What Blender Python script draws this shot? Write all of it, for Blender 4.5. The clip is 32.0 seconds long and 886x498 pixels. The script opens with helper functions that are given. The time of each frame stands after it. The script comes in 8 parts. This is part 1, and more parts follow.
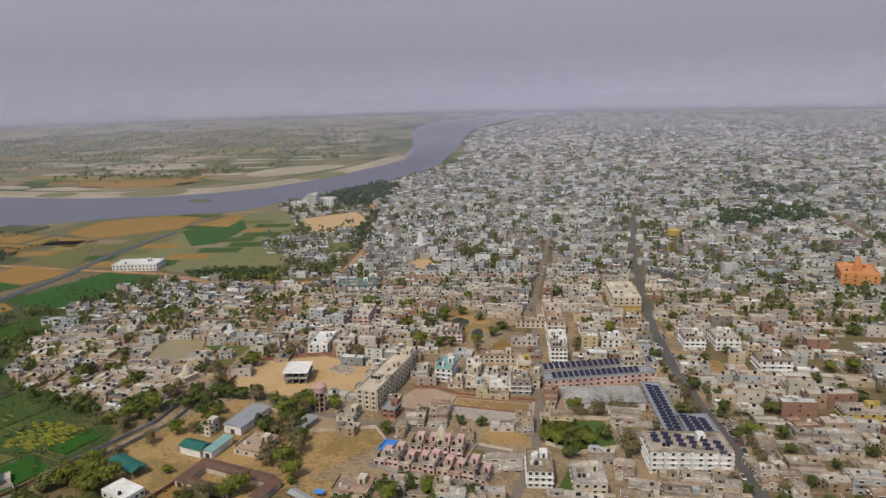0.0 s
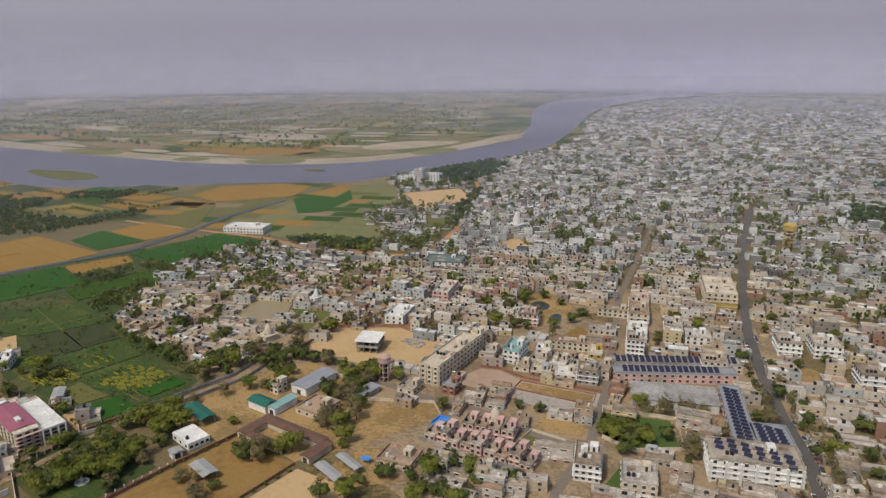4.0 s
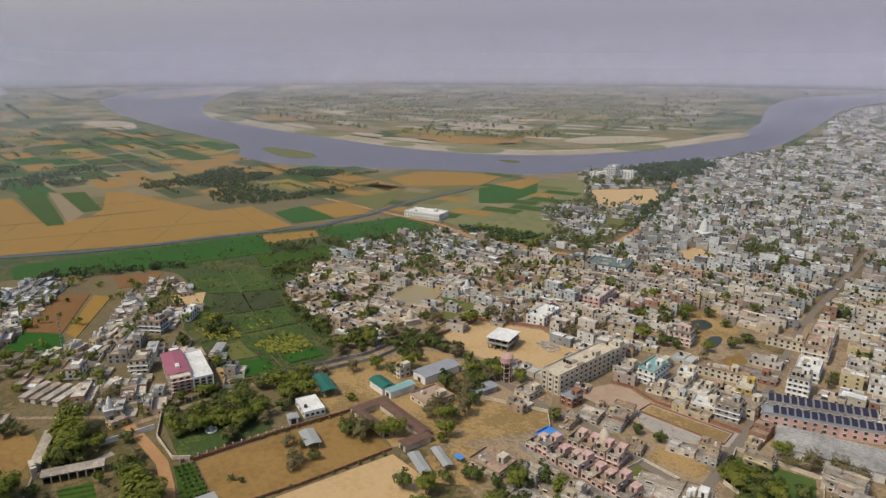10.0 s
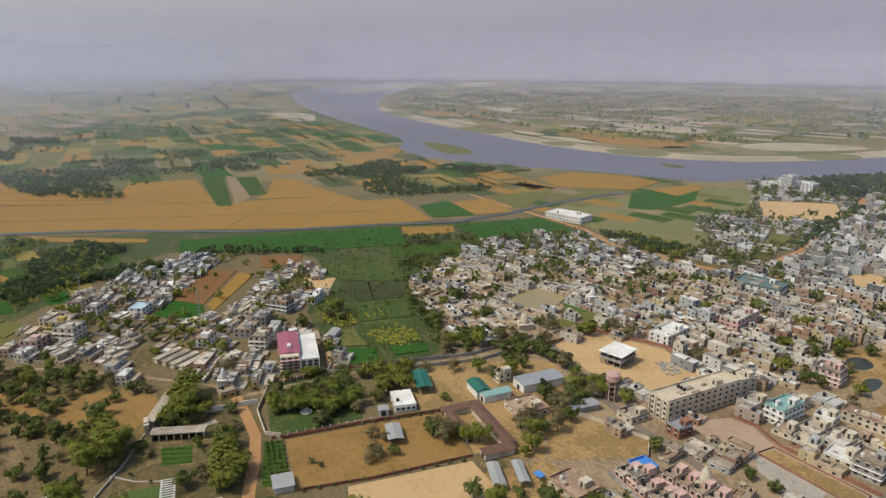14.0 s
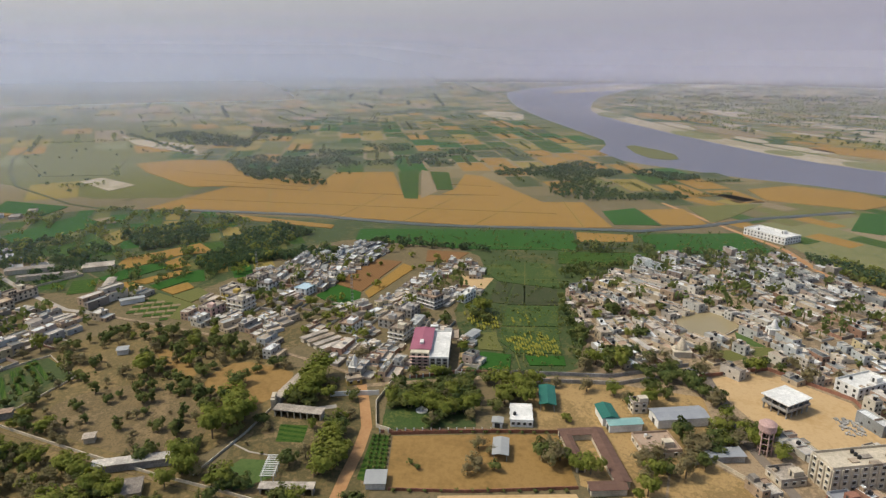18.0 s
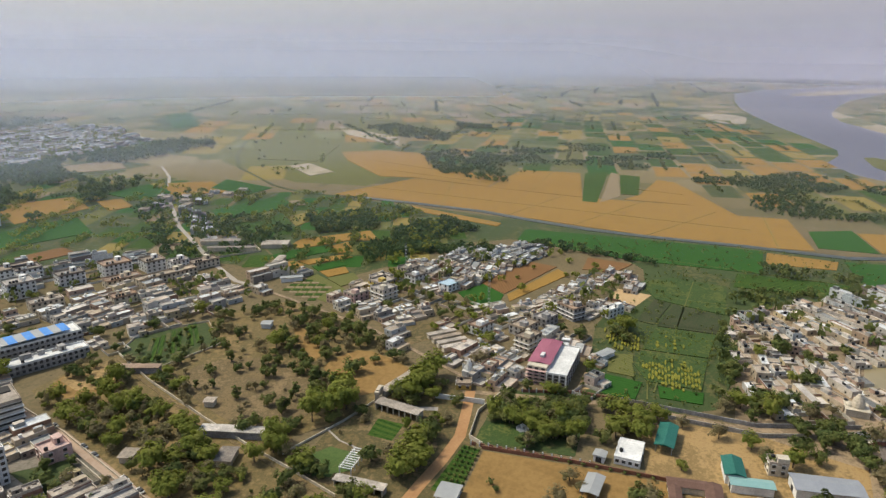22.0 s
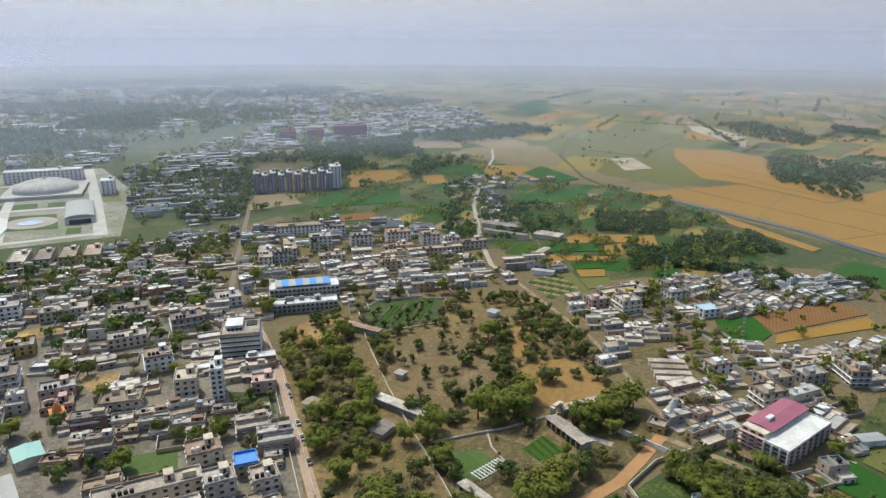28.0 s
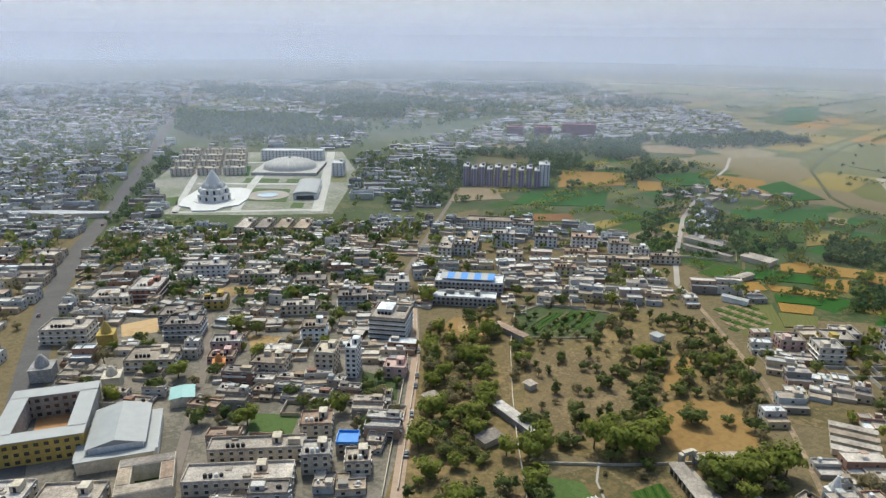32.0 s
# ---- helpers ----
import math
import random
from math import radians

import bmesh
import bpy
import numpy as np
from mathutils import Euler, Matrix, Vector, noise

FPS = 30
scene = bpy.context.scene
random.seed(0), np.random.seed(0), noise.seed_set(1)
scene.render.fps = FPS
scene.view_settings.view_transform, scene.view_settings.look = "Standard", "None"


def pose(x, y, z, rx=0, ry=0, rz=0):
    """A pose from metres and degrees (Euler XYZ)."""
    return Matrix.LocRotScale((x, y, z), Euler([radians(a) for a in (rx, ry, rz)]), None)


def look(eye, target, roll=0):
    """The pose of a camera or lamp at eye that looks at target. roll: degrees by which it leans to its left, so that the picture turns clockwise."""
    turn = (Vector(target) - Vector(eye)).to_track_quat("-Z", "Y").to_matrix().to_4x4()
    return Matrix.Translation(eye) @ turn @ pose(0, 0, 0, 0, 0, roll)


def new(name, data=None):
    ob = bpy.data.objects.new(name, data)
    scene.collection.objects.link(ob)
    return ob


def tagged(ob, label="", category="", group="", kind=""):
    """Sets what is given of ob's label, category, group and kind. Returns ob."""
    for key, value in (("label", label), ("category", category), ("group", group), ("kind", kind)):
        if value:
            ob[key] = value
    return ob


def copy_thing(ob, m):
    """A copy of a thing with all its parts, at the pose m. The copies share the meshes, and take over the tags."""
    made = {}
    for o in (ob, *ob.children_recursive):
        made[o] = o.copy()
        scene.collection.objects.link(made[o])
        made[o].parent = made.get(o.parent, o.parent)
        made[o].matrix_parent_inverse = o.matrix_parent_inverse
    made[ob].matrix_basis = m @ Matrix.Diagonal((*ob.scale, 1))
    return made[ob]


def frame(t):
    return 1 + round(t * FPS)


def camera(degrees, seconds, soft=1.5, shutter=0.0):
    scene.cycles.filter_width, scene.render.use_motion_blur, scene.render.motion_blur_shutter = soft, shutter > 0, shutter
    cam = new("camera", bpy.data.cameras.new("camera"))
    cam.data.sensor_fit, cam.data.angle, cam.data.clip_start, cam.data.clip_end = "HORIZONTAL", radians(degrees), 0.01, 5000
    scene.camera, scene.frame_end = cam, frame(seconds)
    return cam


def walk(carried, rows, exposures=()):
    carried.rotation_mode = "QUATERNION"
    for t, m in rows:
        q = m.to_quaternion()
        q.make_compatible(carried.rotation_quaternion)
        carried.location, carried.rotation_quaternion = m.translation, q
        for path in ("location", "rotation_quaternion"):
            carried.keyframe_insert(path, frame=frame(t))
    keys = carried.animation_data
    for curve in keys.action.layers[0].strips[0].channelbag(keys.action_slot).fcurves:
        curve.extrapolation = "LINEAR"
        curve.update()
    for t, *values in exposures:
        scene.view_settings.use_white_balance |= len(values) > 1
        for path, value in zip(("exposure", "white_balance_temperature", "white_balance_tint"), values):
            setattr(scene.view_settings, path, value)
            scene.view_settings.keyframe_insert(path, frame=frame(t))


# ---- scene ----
cam = camera(66.51, 32.0, soft=1.35)
PATH = [
    (0.0, pose(-28.95, -108.25, 154.20, 76.49, 1.27, 32.17)),
    (1.0, pose(-24.15, -104.44, 153.71, 76.43, 0.94, 34.86)),
    (2.0, pose(-19.67, -100.27, 153.35, 75.97, 0.66, 37.50)),
    (3.0, pose(-15.72, -95.82, 153.16, 75.28, 0.46, 40.18)),
    (3.5, pose(-13.82, -93.59, 153.06, 75.00, 0.36, 41.52)),
    (5.5, pose(-6.60, -84.32, 153.09, 74.63, 0.09, 46.77)),
    (6.0, pose(-4.99, -81.58, 153.20, 74.53, 0.02, 48.23)),
    (7.0, pose(-1.84, -75.72, 153.49, 74.35, -0.07, 51.28)),
    (8.0, pose(1.07, -69.16, 153.74, 74.24, -0.03, 54.69)),
    (9.0, pose(3.63, -62.37, 153.92, 74.17, 0.00, 58.08)),
    (10.0, pose(5.70, -55.72, 154.18, 74.10, -0.10, 61.47)),
    (11.0, pose(7.17, -48.88, 154.25, 74.00, -0.13, 64.85)),
    (12.0, pose(7.93, -41.61, 153.99, 73.97, -0.20, 68.31)),
    (13.0, pose(7.78, -34.00, 153.36, 73.93, -0.23, 72.00)),
    (14.0, pose(6.94, -26.26, 152.60, 73.92, -0.30, 76.11)),
    (14.5, pose(6.35, -22.31, 152.20, 73.94, -0.35, 78.22)),
    (16.5, pose(1.97, -4.63, 150.19, 73.99, -0.24, 87.50)),
    (17.0, pose(-0.00, 0.00, 150.00, 73.99, -0.21, 89.80)),
    (18.0, pose(-4.69, 9.57, 149.95, 73.89, -0.20, 94.54)),
    (19.0, pose(-9.86, 18.96, 149.52, 73.83, -0.24, 99.24)),
    (20.0, pose(-15.59, 28.02, 148.81, 73.81, -0.20, 103.84)),
    (21.0, pose(-22.02, 36.55, 148.35, 73.75, -0.20, 108.35)),
    (22.0, pose(-29.13, 44.44, 148.28, 73.64, -0.29, 112.90)),
    (23.0, pose(-36.94, 51.97, 148.28, 73.47, -0.35, 117.45)),
    (24.0, pose(-45.40, 59.20, 148.06, 73.26, -0.37, 122.29)),
    (25.0, pose(-54.28, 66.15, 147.94, 73.07, -0.30, 127.38)),
    (25.5, pose(-58.83, 69.52, 147.92, 73.04, -0.28, 130.08)),
    (27.5, pose(-78.70, 81.49, 147.23, 72.83, -0.25, 141.04)),
    (28.0, pose(-83.96, 83.59, 146.92, 72.75, -0.25, 143.81)),
    (29.0, pose(-94.63, 86.97, 146.37, 72.67, -0.29, 149.31)),
    (30.0, pose(-105.51, 89.36, 146.02, 72.50, -0.38, 154.85)),
    (31.0, pose(-116.49, 91.11, 145.82, 72.46, -0.45, 159.98)),
    (32.0, pose(-127.51, 92.58, 145.70, 72.45, -0.48, 165.19)),
]
walk(cam, PATH, [(0, -0.34, 6450, 8), (8, -0.28, 6500, 7), (13, -0.16, 6500, 5), (21, 0.06, 6500, 4), (25, 0.15, 6250, 2), (32, 0.2, 6000, 0)])

# ---- light ----
SUN = Vector((0.02, -0.56, 0.80)).normalized()
world = bpy.data.worlds.new("world")
scene.world = world
world.use_nodes = True
wn = world.node_tree
sky = wn.nodes.new("ShaderNodeTexSky")
sky.sky_type, sky.sun_disc = "NISHITA", False
sky.sun_elevation, sky.sun_rotation = radians(55), radians(178)
sky.dust_density, sky.altitude = 4.0, 200
wn.links.new(sky.outputs[0], wn.nodes["Background"].inputs[0])
wn.nodes["Background"].inputs[1].default_value = 0.15
lamp = bpy.data.lights.new("sun", "SUN")
lamp.energy, lamp.angle, lamp.color = 2.7, radians(3.0), (1.0, 0.90, 0.74)
new("sun", lamp).matrix_world = look(SUN * 500, (0, 0, 0))


# ---- materials ----
def shader(name):
    m = bpy.data.materials.new(name)
    m.use_nodes = True
    n = m.node_tree.nodes
    return m, n, m.node_tree.links, n["Principled BSDF"]


def add(n, kind, **values):
    node = n.new("ShaderNode" + kind)
    for key, value in values.items():
        node.inputs[key.replace("_", " ")].default_value = value
    return node


def ramp(n, colours, constant=False):
    node = n.new("ShaderNodeValToRGB")
    r = node.color_ramp
    r.interpolation = "CONSTANT" if constant else "LINEAR"
    while len(r.elements) < len(colours):
        r.elements.new(0.5)
    for i, c in enumerate(colours):
        r.elements[i].position = i / len(colours) if constant else i / max(1, len(colours) - 1)
        r.elements[i].color = (*c, 1)
    return node


def surface(name, colours, big=0.05, small=0.8, rough=0.9, metal=0.0, bump=0.3, mix=0.45, spec=0.3):
    """A worn surface: two scales of noise over a few base colours."""
    m, n, l, b = shader(name)
    co = n.new("ShaderNodeTexCoord").outputs["Object"]
    n1, n2 = add(n, "TexNoise", Scale=big, Detail=5.0, Roughness=0.65), add(n, "TexNoise", Scale=small, Detail=4.0, Roughness=0.7)
    for t in (n1, n2):
        l.new(co, t.inputs["Vector"])
    mx = n.new("ShaderNodeMix")
    mx.inputs[0].default_value = mix
    l.new(n1.outputs[0], mx.inputs[2]), l.new(n2.outputs[0], mx.inputs[3])
    st = add(n, "MapRange", From_Min=0.34, From_Max=0.66)
    l.new(mx.outputs[0], st.inputs[0])
    r = ramp(n, colours)
    l.new(st.outputs[0], r.inputs[0]), l.new(r.outputs[0], b.inputs["Base Color"])
    b.inputs["Roughness"].default_value, b.inputs["Metallic"].default_value = rough, metal
    b.inputs["Specular IOR Level"].default_value = spec
    bp = add(n, "Bump", Strength=bump, Distance=0.3)
    l.new(n2.outputs[0], bp.inputs["Height"]), l.new(bp.outputs[0], b.inputs["Normal"])
    return m


def tinted(name, colours, island=False, rough=0.85, scale=0.6, stain=0.35):
    """Painted plaster or concrete whose tint differs from piece to piece, with rain stains."""
    m, n, l, b = shader(name)
    pick = n.new("ShaderNodeNewGeometry").outputs["Random Per Island"] if island else n.new("ShaderNodeObjectInfo").outputs["Random"]
    r = ramp(n, colours, True)
    l.new(pick, r.inputs[0])
    co = n.new("ShaderNodeTexCoord").outputs["Object"]
    n1, n2 = add(n, "TexNoise", Scale=scale, Detail=5.0, Roughness=0.7), add(n, "TexNoise", Scale=scale * 0.18, Detail=3.0)
    l.new(co, n1.inputs["Vector"]), l.new(co, n2.inputs["Vector"])
    s = n.new("ShaderNodeMath")
    s.operation = "MULTIPLY"
    l.new(n1.outputs[0], s.inputs[0]), l.new(n2.outputs[0], s.inputs[1])
    mr = add(n, "MapRange", From_Min=0.16, From_Max=0.38, To_Min=1.0 - stain, To_Max=1.05)
    l.new(s.outputs[0], mr.inputs[0])
    mu = n.new("ShaderNodeMix")
    mu.data_type, mu.blend_type = "RGBA", "MULTIPLY"
    mu.inputs[0].default_value = 1.0
    n3 = add(n, "TexNoise", Scale=scale * 3.2, Detail=3.0, Roughness=0.75)
    l.new(co, n3.inputs["Vector"])
    gr = add(n, "MapRange", From_Min=0.34, From_Max=0.62, To_Min=1.0 - stain * 0.6, To_Max=1.12)
    l.new(n3.outputs[0], gr.inputs[0])
    mg = n.new("ShaderNodeMix")
    mg.data_type, mg.blend_type = "RGBA", "MULTIPLY"
    mg.inputs[0].default_value = 1.0
    l.new(r.outputs[0], mu.inputs[6]), l.new(mr.outputs[0], mu.inputs[7])
    l.new(mu.outputs[2], mg.inputs[6]), l.new(gr.outputs[0], mg.inputs[7]), l.new(mg.outputs[2], b.inputs["Base Color"])
    b.inputs["Roughness"].default_value, b.inputs["Specular IOR Level"].default_value = rough, 0.25
    return m


def crop(name, colours, angle, row=1.2, rough=0.95, rows=0.22):
    """Sown rows over patchy soil."""
    m, n, l, b = shader(name)
    co = n.new("ShaderNodeTexCoord").outputs["Object"]
    mp = n.new("ShaderNodeMapping")
    mp.inputs["Rotation"].default_value = (0, 0, radians(angle))
    l.new(co, mp.inputs[0])
    wv = add(n, "TexWave", Scale=0.31 / row, Distortion=1.5, Detail=2.0)
    l.new(mp.outputs[0], wv.inputs["Vector"])
    n1, n2 = add(n, "TexNoise", Scale=0.035, Detail=5.0, Roughness=0.7), add(n, "TexNoise", Scale=0.5, Detail=4.0, Roughness=0.7)
    l.new(co, n1.inputs["Vector"]), l.new(co, n2.inputs["Vector"])
    m1, m2 = n.new("ShaderNodeMix"), n.new("ShaderNodeMix")
    m1.inputs[0].default_value, m2.inputs[0].default_value = 0.4, rows
    l.new(n1.outputs[0], m1.inputs[2]), l.new(n2.outputs[0], m1.inputs[3])
    l.new(m1.outputs[0], m2.inputs[2]), l.new(wv.outputs["Fac"], m2.inputs[3])
    st = add(n, "MapRange", From_Min=0.3, From_Max=0.68)
    l.new(m2.outputs[0], st.inputs[0])
    r = ramp(n, colours)
    l.new(st.outputs[0], r.inputs[0]), l.new(r.outputs[0], b.inputs["Base Color"])
    b.inputs["Roughness"].default_value, b.inputs["Specular IOR Level"].default_value = rough, 0.15
    bp = add(n, "Bump", Strength=0.5, Distance=0.3)
    l.new(m2.outputs[0], bp.inputs["Height"]), l.new(bp.outputs[0], b.inputs["Normal"])
    return m


def leaf(name, colours):
    """Leaves whose green shifts from tree to tree and from leaf to leaf."""
    m, n, l, b = shader(name)
    g = n.new("ShaderNodeNewGeometry")
    wide = add(n, "TexNoise", Scale=0.13, Detail=2.0, Roughness=0.6)
    l.new(g.outputs["Position"], wide.inputs["Vector"])
    st = add(n, "MapRange", From_Min=0.32, From_Max=0.68)
    l.new(wide.outputs[0], st.inputs[0])
    mx = n.new("ShaderNodeMix")
    mx.inputs[0].default_value = 0.38
    l.new(st.outputs[0], mx.inputs[2]), l.new(g.outputs["Random Per Island"], mx.inputs[3])
    r = ramp(n, colours)
    l.new(mx.outputs[0], r.inputs[0]), l.new(r.outputs[0], b.inputs["Base Color"])
    b.inputs["Roughness"].default_value, b.inputs["Specular IOR Level"].default_value = 0.8, 0.15
    glow, both = n.new("ShaderNodeBsdfTranslucent"), n.new("ShaderNodeMixShader")
    both.inputs[0].default_value = 0.5
    l.new(r.outputs[0], glow.inputs[0]), l.new(b.outputs[0], both.inputs[1]), l.new(glow.outputs[0], both.inputs[2])
    l.new(both.outputs[0], n["Material Output"].inputs[0])
    return m


WALLS = ((0.602, 0.56, 0.49), (0.47, 0.385, 0.277), (0.376, 0.339, 0.294), (0.545, 0.485, 0.401), (0.442, 0.312, 0.232), (0.282, 0.248, 0.214), (0.508, 0.412, 0.294), (0.639, 0.605, 0.545), (0.376, 0.275, 0.188), (0.451, 0.44, 0.41), (0.31, 0.183, 0.13), (0.564, 0.513, 0.446), (0.526, 0.44, 0.268), (0.451, 0.467, 0.464))
ROOFS = ((0.495, 0.428, 0.355), (0.616, 0.543, 0.462), (0.438, 0.368, 0.289), (0.663, 0.604, 0.535), (0.503, 0.402, 0.296), (0.336, 0.289, 0.247), (0.578, 0.49, 0.396), (0.466, 0.332, 0.239), (0.56, 0.508, 0.454), (0.392, 0.316, 0.239))
# Palettes for distant houses: mixed paints, with the haze's cool cast put into the colour.
HAZE_COOL_WALLS = ((0.64, 0.645, 0.62), (0.45, 0.42, 0.36), (0.27, 0.275, 0.27), (0.56, 0.555, 0.53), (0.43, 0.35, 0.30), (0.17, 0.17, 0.17), (0.53, 0.49, 0.41), (0.76, 0.77, 0.76), (0.33, 0.30, 0.25), (0.42, 0.46, 0.47), (0.25, 0.20, 0.17), (0.60, 0.60, 0.58), (0.38, 0.39, 0.36))
HAZE_COOL_ROOFS = ((0.47, 0.47, 0.45), (0.70, 0.71, 0.70), (0.30, 0.30, 0.285), (0.78, 0.79, 0.78), (0.46, 0.42, 0.36), (0.18, 0.18, 0.175), (0.60, 0.595, 0.56), (0.37, 0.33, 0.29), (0.58, 0.60, 0.61), (0.25, 0.25, 0.235), (0.40, 0.41, 0.385), (0.52, 0.46, 0.37))
